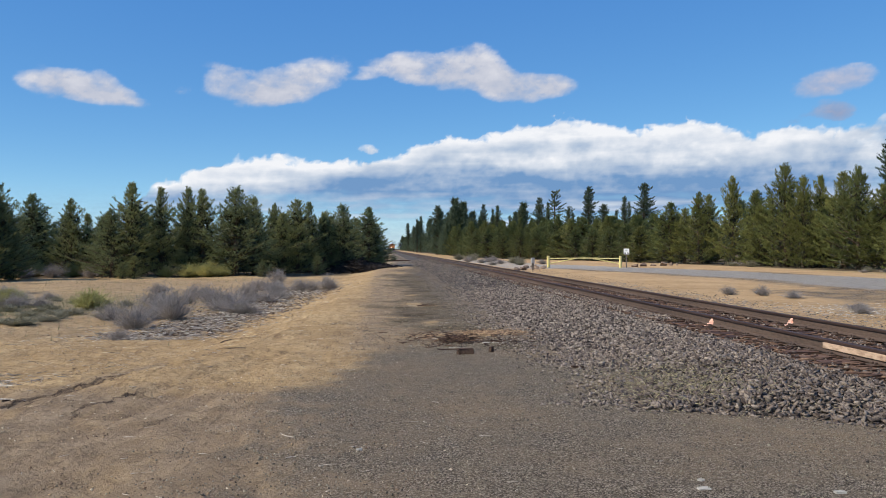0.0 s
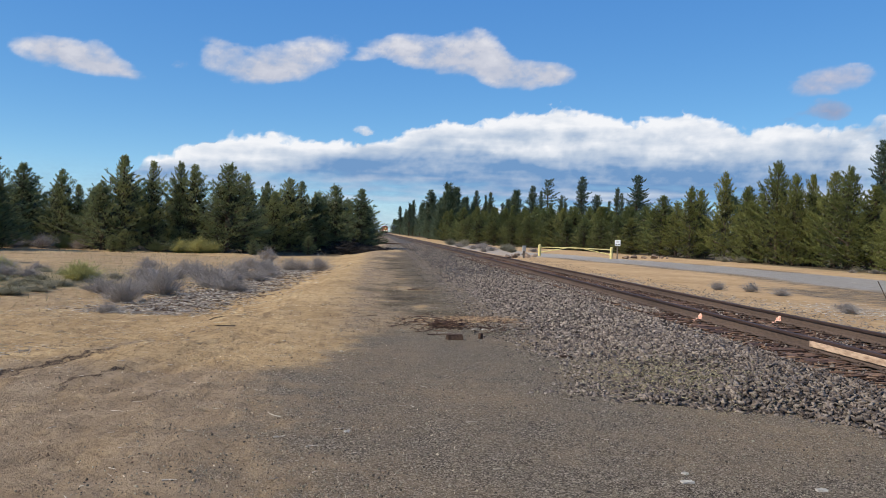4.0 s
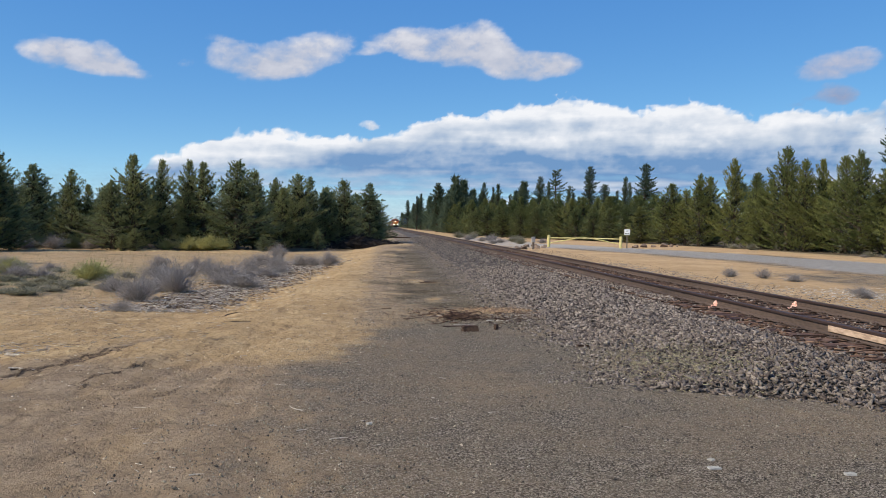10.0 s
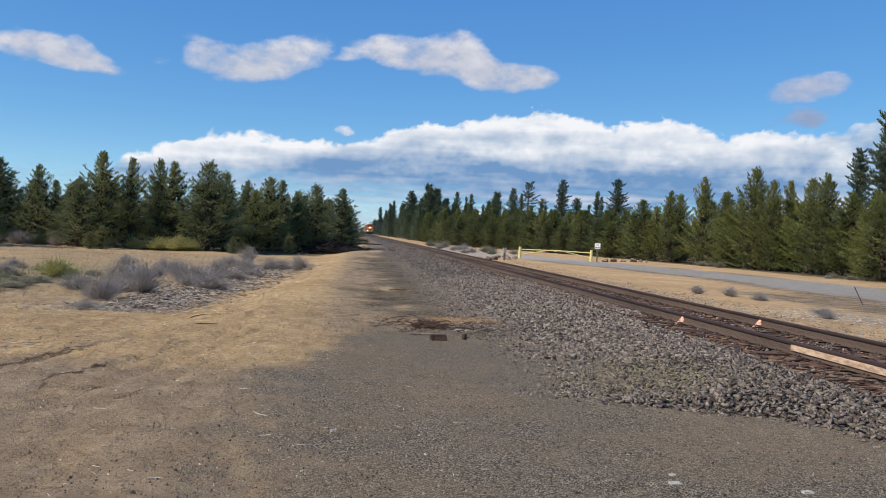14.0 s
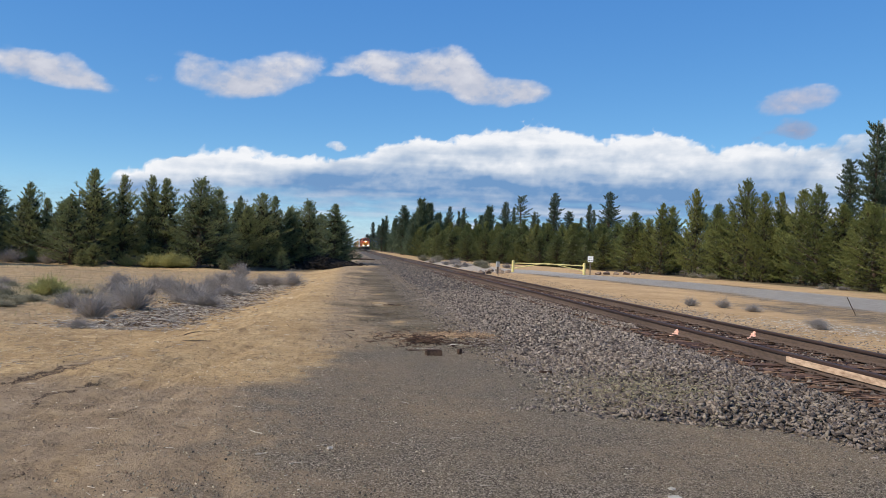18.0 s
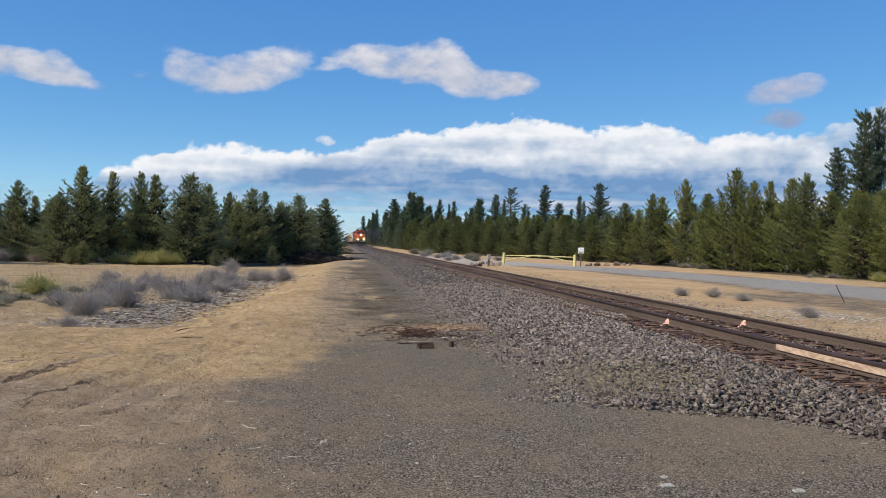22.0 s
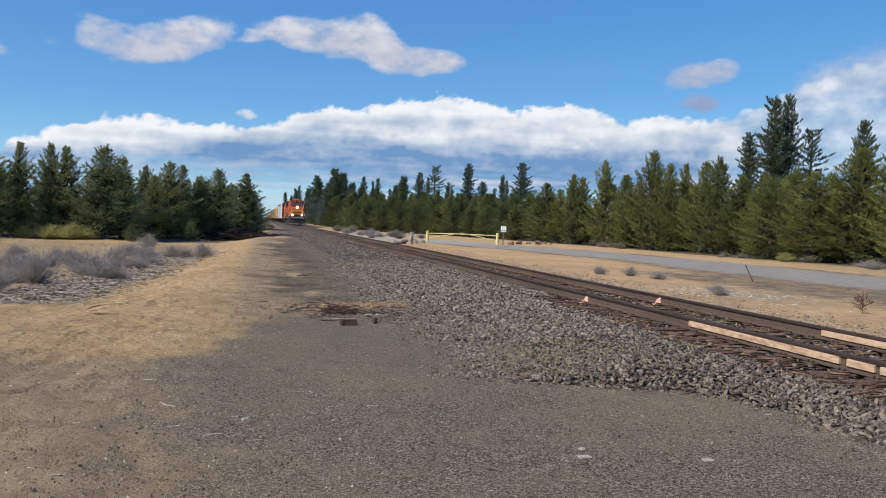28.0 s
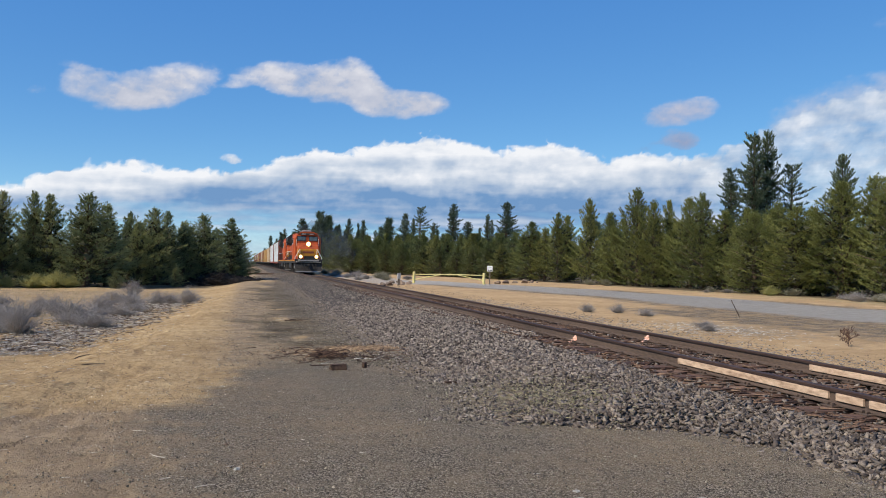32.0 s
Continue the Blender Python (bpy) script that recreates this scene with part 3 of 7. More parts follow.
    return tagged(new("ground", me), "tan pumice sand, trodden dirt and dark crushed gravel", "ground", kind="structure")


ground_sheet()


# ---- scattered pieces in bulk ----
def ico():
    bm = bmesh.new()
    bmesh.ops.create_icosphere(bm, subdivisions=1, radius=1)
    v = np.array([p.co[:] for p in bm.verts])
    f = np.array([[q.index for q in p.verts] for p in bm.faces])
    bm.free()
    return v, f


ICO_V, ICO_F = ico()
CUBE_V = np.array([(x, y, z) for x in (-0.75, 0.75) for y in (-0.75, 0.75) for z in (-0.75, 0.75)], float)
CUBE_F = np.array([(0, 1, 3, 2), (4, 6, 7, 5), (0, 4, 5, 1), (2, 3, 7, 6), (0, 2, 6, 4), (1, 5, 7, 3)])
OCT_V = np.array([(1, 0, 0), (-1, 0, 0), (0, 1, 0), (0, -1, 0), (0, 0, 1), (0, 0, -1)], float)
OCT_F = np.array([(0, 2, 4), (2, 1, 4), (1, 3, 4), (3, 0, 4), (2, 0, 5), (1, 2, 5), (3, 1, 5), (0, 3, 5)])


SHARD_V = np.array([(1, 0, -0.7), (-0.6, 0.9, -0.7), (-0.6, -0.9, -0.7), (0.9, 0.1, 0.7), (-0.5, 0.8, 0.7), (-0.6, -0.7, 0.7)], float)
SHARD_F = np.array([(0, 2, 1), (3, 4, 5), (0, 1, 4), (0, 4, 3), (1, 2, 5), (1, 5, 4), (2, 0, 3), (2, 3, 5)])


def turns(rng, n):
    q = rng.normal(size=(n, 4))
    q /= np.linalg.norm(q, axis=1)[:, None]
    w, x, y, z = q.T
    return np.stack([1 - 2 * (y * y + z * z), 2 * (x * y - z * w), 2 * (x * z + y * w), 2 * (x * y + z * w), 1 - 2 * (x * x + z * z), 2 * (y * z - x * w),
                     2 * (x * z - y * w), 2 * (y * z + x * w), 1 - 2 * (x * x + y * y)], 1).reshape(n, 3, 3)


def rocks(rng, pos, size, shape=(ICO_V, ICO_F), flat=(0.75, 0.6), tilt=None):
    """Angular stones: a jittered hull for each, turned at random, or lying flat but for a tilt."""
    bv, bf = shape
    n, k = len(pos), len(bv)
    v = np.repeat(bv[None], n, 0) * (1 + rng.uniform(-0.45, 0.4, (n, k, 1)))
    v = v * np.stack([np.ones(n), rng.uniform(flat[0], 1, n), rng.uniform(flat[1] * 0.7, flat[1] * 1.4, n)], 1)[:, None]
    if tilt is None:
        m = turns(rng, n)
    else:
        a, b, c = rng.uniform(0, 2 * np.pi, n), rng.normal(0, tilt, n), rng.normal(0, tilt, n)
        z, o = np.zeros(n), np.ones(n)
        rz = np.stack([np.cos(a), -np.sin(a), z, np.sin(a), np.cos(a), z, z, z, o], 1).reshape(n, 3, 3)
        rx = np.stack([o, z, z, z, np.cos(b), -np.sin(b), z, np.sin(b), np.cos(b)], 1).reshape(n, 3, 3)
        ry = np.stack([np.cos(c), z, np.sin(c), z, o, z, -np.sin(c), z, np.cos(c)], 1).reshape(n, 3, 3)
        m = rx @ ry @ rz
    v = np.einsum("nij,nkj->nki", m, v) * size[:, None, None] + pos[:, None]
    f = bf[None] + (np.arange(n) * k)[:, None, None]
    return v.reshape(-1, 3), f.reshape(-1, bf.shape[1])


def sticks(rng, pos, length, thick, lift=0.12, way=None):
    """Thin four-sided sticks that lie about."""
    n = len(pos)
    a = rng.uniform(0, 2 * np.pi, n) if way is None else way
    d = np.stack([np.cos(a), np.sin(a), rng.uniform(-lift, lift, n)], 1)
    d /= np.linalg.norm(d, axis=1)[:, None]
    s = np.cross(d, [0, 0, 1.0])
    s /= np.linalg.norm(s, axis=1)[:, None]
    u = np.cross(s, d)
    out = []
    for e, w in ((-0.5, 1.0), (0.5, 0.6)):
        for p, q in ((1, 0), (0, 1), (-1, 0), (0, -1)):
            out.append(pos + d * (length * e)[:, None] + (s * p + u * q) * (thick * w)[:, None])
    v = np.stack(out, 1)
    f = np.array([(0, 1, 5, 4), (1, 2, 6, 5), (2, 3, 7, 6), (3, 0, 4, 7), (3, 2, 1, 0), (4, 5, 6, 7)])
    return v.reshape(-1, 3), (f[None] + (np.arange(n) * 8)[:, None, None]).reshape(-1, 4)


def stuff(name, vf, material, label, category):
    return tagged(new(name, raw(name, *vf, material)), label, category, kind="stuff")


# ---- ballast, ties and rails ----
def bed_height(x, y):
    t = toe(y)
    near = step(x, t - 0.15, np.minimum(t + 2.2, TRACK - 1.35))
    far = step(TRACK + 2.6 - x, 0, 1.1)
    h = -0.05 + 0.185 * np.minimum(near, far) - 0.008 * step(1.5 - np.abs(x - TRACK), 0, 0.25)
    return h


def ballast_bed():
    ys = np.concatenate([np.arange(-60, 4, 2.0), np.arange(4, 30, 0.16), np.arange(30, 80, 0.5), np.arange(80, 1120, 6.0)])
    us = np.linspace(0, 1, 46)
    pts = []
    for y in ys:
        x0, x1 = toe(y) - 0.2, TRACK + 2.7
        x = x0 + us * (x1 - x0)
        z = bed_height(x, y)
        if 4 < y < 30:
            z = z + np.array([noise.fractal((p * 3, y * 3, 5), 0.8, 2, 3) for p in x]) * 0.012
        pts.append(np.stack([x, np.full(len(x), y), z], 1))
    n, w = len(us), len(ys)
    i = np.arange((w - 1) * (n - 1))
    a = i // (n - 1) * n + i % (n - 1)
    me = raw("ballast_bed", np.concatenate(pts), np.stack([a, a + 1, a + n + 1, a + n], 1), M_BED)
    shade_smooth(me)
    bed = tagged(new("ballast_bed", me), "low bank of dark crushed ballast under the track", "ballast", kind="structure")
    rng = np.random.default_rng(4)

    def spread(n, y0, y1, s0, s1, shape):
        y = y0 + (y1 - y0) * rng.random(n) ** 1.25
        t = toe(y)
        x = t - 0.25 + (TRACK + 2.4 - t + 0.25) * rng.random(n)
        wander = 0.22 * np.sin(y * 2.3) + 0.15 * np.sin(y * 5.1 + 1)
        keep = (rng.random(n) < np.clip((x - t + 0.16 + 0.7 * wander) / 0.65, 0.05, 1)) & (np.abs(x - NEAR_RAIL) > 0.1) & (np.abs(x - FAR_RAIL) > 0.1)
        on_tie = np.abs(x - TRACK) < 1.38
        keep &= ~on_tie | (rng.random(n) < np.where(x < NEAR_RAIL, np.where(y > 16, 0.85, 0.42), 0.72))
        x, y, on_tie = x[keep], y[keep], on_tie[keep]
        s = (s0 + (s1 - s0) * rng.random(len(x)) ** 1.5) * np.where(rng.random(len(x)) < 0.07, 1.35, 1.0)
        z = bed_height(x, y) + 0.006 + s * 0.2 + rng.uniform(0, 0.022, len(x)) + np.where(on_tie, np.where((x < NEAR_RAIL) & (y > 16), 0.035, np.where(rng.random(len(x)) < 0.14, 0.02, -0.012)), 0)
        s = s * np.interp(y, [5.0, 6.2, 7.6], [1.08, 0.98, 0.86])
        return rocks(rng, np.stack([x, y, z], 1), s, shape, (0.5, 0.32), 0.55)
    stuff("ballast_stones", spread(17000, 5.0, 13.5, 0.016, 0.042, (CUBE_V, CUBE_F)), M_STONE, "dark grey-brown crushed ballast stones heaped beside the crossing", "ballast")
    stuff("ballast_shards", spread(34000, 5.0, 13.5, 0.020, 0.054, (SHARD_V, SHARD_F)), M_STONE, "dark sharp-edged flakes of crushed ballast", "ballast")
    stuff("pale_ballast_stones", spread(30000, 11.5, 30, 0.014, 0.042, (CUBE_V, CUBE_F)), M_STONE_PALE, "paler grey crushed ballast stones heaped beside the rails", "ballast")
    stuff("pale_ballast_shards", spread(44000, 10.5, 30, 0.018, 0.05, (SHARD_V, SHARD_F)), M_STONE_PALE, "paler sharp-edged flakes of crushed ballast", "ballast")
    stuff("far_ballast_stones", spread(21000, 29, 110, 0.035, 0.06, (OCT_V, OCT_F)), M_STONE_PALE, "crushed ballast stones farther along the track", "ballast")
    return bed


BED = ballast_bed()


def railway_track():
    thing = tagged(root("railway_track"), "single rusty railway track on weathered wooden ties", "railway track", kind="structure")
    rng = random.Random(7)
    meshes = []
    for i in range(6):
        bm = bmesh.new()
        box(bm, -1.3, 1.3, -0.115, 0.115, -0.17, 0.0, 0.012)
        for v in bm.verts:
            v.co += Vector((rng.uniform(-0.03, 0.03), rng.uniform(-0.025, 0.015), rng.uniform(-0.014, 0.008)))
        me = bpy.data.meshes.new("tie")
        bm.to_mesh(me)
        bm.free()
        me.materials.append(M_TIE)
        meshes.append(me)
    y = 1.0
    for i in range(110):
        share("tie", rng.choice(meshes), thing, pose(TRACK + rng.uniform(-0.07, 0.07), y, TIE_TOP + rng.uniform(-0.02, 0.0), 0, 0, rng.uniform(-1.2, 1.2)))
        y += 0.5 + rng.uniform(-0.03, 0.03)
    bm = bmesh.new()
    while y < 760:
        box(bm, TRACK - 1.3, TRACK + 1.3, y - 0.11, y + 0.11, TIE_TOP - 0.15, TIE_TOP)
        y += 0.52
    tagged(part("far_ties", bm, M_TIE_FAR, thing), kind="stuff")
    prof = [(-0.075, 0), (0.075, 0), (0.075, 0.016), (0.018, 0.036), (0.012, 0.136), (-0.012, 0.136), (-0.018, 0.036), (-0.075, 0.016)]
    top = [(-0.036, 0.132), (0.036, 0.132), (0.038, 0.16), (0.03, 0.172), (-0.03, 0.172), (-0.038, 0.16)]
    for x in (NEAR_RAIL, FAR_RAIL):
        z = RAIL_TOP - 0.172
        r = part("rail", prism(bmesh.new(), [(x + a, z + b) for a, b in prof], -60, 1110), M_RAIL, thing)
        part("rail_head", prism(bmesh.new(), [(x + a, z + b) for a, b in top], -60, 1110), M_RAILTOP, r, "worn dark running surface")
    bm0 = bmesh.new()
    box(bm0, -0.17, 0.17, -0.09, 0.09, 0, 0.014, 0.003)
    for sx in (-0.11, 0.11):
        box(bm0, sx - 0.02, sx + 0.02, -0.05, -0.02, 0.014, 0.04, 0.004)
        box(bm0, sx - 0.02, sx + 0.02, 0.02, 0.05, 0.014, 0.04, 0.004)
    plate = bpy.data.meshes.new("tie_plate")
    bm0.to_mesh(plate)
    bm0.free()
    plate.materials.append(M_RAIL)
    y = 1.0
    for i in range(60):
        for x in (NEAR_RAIL, FAR_RAIL):
            share("tie_plate", plate, thing, pose(x, y + 0.5 * i, TIE_TOP - 0.004))
    # pale flangeway timbers spiked along the rails where the crossing begins
    for x, a, b in ((NEAR_RAIL - 0.062, 7.62, 10.78), (NEAR_RAIL - 0.062, 7.1, 7.5), (NEAR_RAIL - 0.062, 4.2, 7.02), (FAR_RAIL - 0.062, 4.6, 9.87)):
        bm = box(bmesh.new(), x + 0.012, x + 0.046, a, b, RAIL_TOP - 0.126, RAIL_TOP - 0.046, 0.005)
        part("crossing_timber", bm, M_PLANK, thing, "pale timber along the rail")
    for x in (NEAR_RAIL, FAR_RAIL):
        bm = bmesh.new()
        for c, r in (((x - 0.02, 14.62, 0.27), (0.022, 0.06, 0.055)), ((x - 0.055, 14.6, 0.222), (0.05, 0.085, 0.02)), ((x - 0.13, 14.57, 0.196), (0.06, 0.06, 0.012)), ((x - 0.015, 14.72, 0.25), (0.015, 0.04, 0.03))):
            made = bmesh.ops.create_icosphere(bm, subdivisions=2, radius=1)
            for v in made["verts"]:
                v.co *= 1 + 0.7 * noise.noise(v.co * 1.7 + Vector(c) * 9)
                v.co = Vector((c[0] + v.co.x * r[0], c[1] + v.co.y * r[1], c[2] + v.co.z * r[2]))
        part("paint_mark", bm, M_MARK, thing, "salmon paint dab on rail and tie")


railway_track()


# ---- sky: far clouds ----
FAR = 3900.0


def cloud(name, span, cover_of, material, label, grid=0.16, drift=0.0, group=""):
    az0, az1, el0, el1 = span
    na, ne = int((az1 - az0) / grid) + 1, int((el1 - el0) / grid) + 1
    A, E = np.meshgrid(np.linspace(az0, az1, na), np.linspace(el0, el1, ne))
    a, e = A.ravel(), E.ravel()
    cs = np.array([cover_of(p, q) for p, q in zip(a, e)])
    i = np.arange((ne - 1) * (na - 1))
    k = i // (na - 1) * na + i % (na - 1)
    quads = np.stack([k, k + 1, k + na + 1, k + na], 1)
    quads = quads[(cs[quads, 0] > 0.0).any(1)]
    used = np.unique(quads)
    back = np.full(len(a), -1)
    back[used] = np.arange(len(used))
    a, e, cs = a[used], e[used], cs[used]
    d = FAR - 140 * np.clip(cs[:, 0], 0, 1.3) * (0.4 + cs[:, 1])
    ra, re = np.radians(a), np.radians(e)
    v = np.stack([d * np.sin(ra) * np.cos(re), d * np.cos(ra) * np.cos(re), d * np.sin(re)], 1)
    me = raw(name, v, back[quads], material)
    shade_smooth(me)
    me.attributes.new("cover", 'FLOAT', 'POINT').data.foreach_set("value", np.clip(cs[:, 0], 0, 2).astype(np.float32))
    me.attributes.new("shade", 'FLOAT', 'POINT').data.foreach_set("value", cs[:, 1].astype(np.float32))
    me.attributes.new("az_el", 'FLOAT_VECTOR', 'POINT').data.foreach_set("vector", np.stack([a, e, np.zeros(len(a))], 1).astype(np.float32).ravel())
    ob = tagged(new(name, me), label, "cloud", group)
    if drift:
        MOVERS.append((ob, [(t, pose(0, 0, 0, 0, 0, -drift * t / 32.0)) for t in (0.0, 16.0, 32.0)]))
    return ob


MOVERS = []
M_BANK = cloud_material("cloud bank", (0.165, 0.31, 0.55), (0.50, 0.585, 0.71), (0.87, 0.885, 0.92), 1.1)
M_PUFF = cloud_material("fair weather cloud", (0.38, 0.45, 0.60), (0.53, 0.56, 0.66), (0.69, 0.70, 0.765), 1.0, 0.5)
M_WISP = cloud_material("bright thin cloud", (0.55, 0.60, 0.70), (0.70, 0.73, 0.79), (0.84, 0.85, 0.89), 1.0, 0.5)
M_SCRAP = cloud_material("greyish thin cloud", (0.34, 0.40, 0.57), (0.46, 0.49, 0.62), (0.58, 0.585, 0.68), 0.7, 0.45)
M_SCRAP_GREY = cloud_material("grey scrap of cloud", (0.20, 0.27, 0.45), (0.29, 0.35, 0.52), (0.40, 0.44, 0.58), 0.7, 0.45)
TOP_AZ = [-40, -17.5, -15.6, -12.5, -9.5, -7.2, -5.3, -3.0, -1.0, 1.0, 2.2, 4.2, 7.2, 8.8, 12.6, 15.0, 17.6, 20.5, 23.0, 26.5, 27.7, 30, 33, 36, 39, 43, 62]
TOP_EL = [2.2, 2.5, 4.1, 5.5, 6.3, 6.7, 6.2, 6.1, 6.3, 6.6, 7.1, 7.9, 8.0, 8.4, 9.1, 8.6, 8.2, 8.7, 8.0, 7.6, 8.0, 7.7, 8.4, 9.8, 11.0, 11.6, 8.0]


def bank(az, el):
    top = float(np.interp(az, TOP_AZ, TOP_EL))
    lump = noise.fractal((az * 0.55, el * 0.9, 3.0), 0.75, 2.1, 5)
    knob = abs(noise.noise((az * 1.5, el * 1.7, 9.0)))
    t = top + 0.45 * lump - 0.35 * knob
    t = min(t, top + 0.3)
    left = min(1.0, max(0.0, (-1.0 - az) / 7.0))
    body = (t - el) / 0.38
    if az < -15.5:
        body -= (-15.5 - az) * 0.9
    streak = noise.fractal((az * 0.11, el * 1.5, 7.0), 0.8, 2.1, 4)
    under = 0.62 + 0.5 * streak - max(0.0, (3.0 - el) * 0.3) + 0.3 * min(1.0, max(0.0, (az - 3.0) / 6.0))
    k = min(1.0, max(0.0, (el - 3.3) / 1.2))
    cover = min(body, 1.15) * k + (1 - k) * min(body, under)
    # flat blue-grey base, broad white body with faint grey layers, bright heads along the top
    layer = noise.fractal((az * 0.12, el * 1.1, 4.0), 0.75, 2.1, 4)
    foot = 5.35 + 0.3 * noise.noise((az * 0.2, 2.0, 0.0)) - 1.7 * left
    w = min(1.0, max(0.0, (el - foot + 0.8) / 1.8))
    w = w * w * (3 - 2 * w)
    head = min(1.0, max(0.0, 1.0 - (t - el) / 1.3))
    shade = 0.06 + 0.64 * w + 0.28 * head * w + 0.16 * lump + 0.26 * layer - 0.18 * knob + 0.08 * left
    if az < -5:
        shade += (0.1 - 0.16 * (1 - head)) * min(1.0, (-5 - az) / 6.0) * w
    low = min(1.0, max(0.0, (4.3 - 0.9 * left - el) / 1.0))
    shade = shade * (1 - low) + low * (0.16 + 0.26 * left + 0.66 * streak)
    if az > 28:
        soft = min(1.0, (az - 28) / 6)
        shade = shade * (1 - 0.8 * soft) + 0.8 * soft * (0.44 + 0.45 * lump)
        cover *= 1 - 0.4 * soft
    haze = max(0.0, 0.5 - 0.11 * el)
    if haze > cover:
        cover, shade = haze, 0.24 if az > -8 else 0.1
    return cover, shade


backdrop = cloud("backdrop", (-42, 62, -0.2, 13.5), bank, M_BANK, "long billowing white cloud bank with a blue-grey underside")
tagged(backdrop, kind="structure")


def puff(blobs, seed, thin=1.0):
    """Each blob: azimuth, elevation, half width, half height and tilt in degrees."""
    def f(az, el):
        n = noise.fractal((az * 0.45 + seed, el * 1.0, seed), 0.65, 2.1, 6)
        gain = 0.0
        for a, e, ra, re, tilt in blobs:
            c, s = math.cos(radians(tilt)), math.sin(radians(tilt))
            u, v = ((az - a) * c + (el - e) * s) / (1.3 * ra), (-(az - a) * s + (el - e) * c) / (1.35 * re)
            gain += max(0.0, 1.0 - u * u - v * v) ** 2 * min(1.0, 1.05 * re ** 1.5)
        c = (1.35 * (1 - math.exp(-1.5 * gain)) - 0.2 + 0.42 * n * min(1.0, gain * 5)) * thin
        lo = min(b[1] - b[3] for b in blobs)
        hi = max(b[1] + b[3] for b in blobs)
        return c, 0.25 + 0.55 * (el - lo) / (hi - lo) + 0.35 * n
    return f


G = "fair weather clouds"
cloud("cloud", (-27, -12, 7.5, 13), puff([(-21.2, 10.45, 2.2, 0.95, -4), (-19.3, 10.3, 2.6, 0.95, -8), (-17.5, 9.85, 2.3, 0.62, -12), (-18.2, 10.95, 0.9, 0.55, -20), (-20.6, 10.95, 0.9, 0.4, 0)], 1.0), M_PUFF, "small white cloud with ragged edges", 0.13, 0.3, G)
cloud("cloud", (-17, 1, 8, 15), puff([(-10.4, 10.6, 2.0, 0.62, 0), (-8.4, 10.75, 2.5, 1.2, 6), (-6.2, 11.25, 2.6, 1.35, 12), (-4.3, 11.9, 2.3, 1.15, 14), (-7.2, 10.5, 2.6, 0.7, 4), (-11.2, 12.2, 1.3, 0.42, 4), (-13.4, 10.5, 0.8, 0.42, 0), (-9.7, 11.7, 0.9, 0.5, 20), (-10.9, 11.5, 1.3, 0.8, 20)], 4.0, 0.85), M_PUFF, "soft white cloud with thin wispy end", 0.13, 0.4, G)
cloud("cloud", (-5, 17, 8.5, 17), puff([(0.2, 12.5, 2.1, 0.75, 8), (2.2, 12.5, 2.4, 1.1, 0), (4.6, 12.25, 2.4, 1.15, 0), (6.2, 12.7, 2.2, 1.3, 0), (6.2, 11.9, 2.6, 1.05, -6), (7.6, 12.2, 1.9, 1.0, -25), (8.4, 11.3, 2.2, 1.0, 0), (10.4, 11.15, 2.6, 0.95, 0), (12.0, 11.2, 1.7, 0.7, -4), (9.3, 10.55, 2.0, 0.6, 0), (6.5, 13.6, 0.9, 0.6, 0), (3.4, 11.8, 2.4, 0.8, -6), (10.2, 12.7, 1.2, 0.3, -6), (-1.6, 11.75, 1.2, 0.3, 0)], 8.0, 0.9), M_PUFF, "broad white cloud drifting over the track", 0.13, 0.4, G)
cloud("cloud", (23, 36, 8.5, 13), puff([(28.7, 10.3, 1.7, 0.8, 4), (29.9, 10.5, 2.0, 0.9, 5), (30.9, 10.7, 1.4, 0.7, 4)], 12.0, 0.8), M_SCRAP, "small faint cloud above the woods", 0.13, 0.0, G)
cloud("cloud", (23, 36, 7, 11.5), puff([(29.5, 8.75, 1.2, 0.75, -4), (30.1, 8.65, 1.0, 0.6, 0), (27.7, 8.4, 1.3, 0.5, 6)], 15.0, 0.85), M_SCRAP_GREY, "small greyish scrap of cloud", 0.13, 0.0, G)
cloud("cloud", (-4, 2, 5.5, 8.5), puff([(-1.2, 6.88, 0.85, 0.4, 4), (-0.6, 6.84, 0.75, 0.36, -5)], 18.0, 1.7), M_WISP, "tiny white wisp above the cloud bank", 0.1, 0.0, G)
cloud("cloud", (28, 52, 7, 18), puff([(42.5, 15.2, 1.6, 0.6, 0), (44.0, 15.4, 2.0, 0.7, 0), (40.0, 10.6, 5.0, 1.5, 10), (45.0, 11.2, 5.0, 1.6, 10), (36.5, 9.2, 3.0, 0.8, 16)], 21.0, 0.5), M_PUFF, "thin hazy veil of cloud", 0.16, 0.0, G)


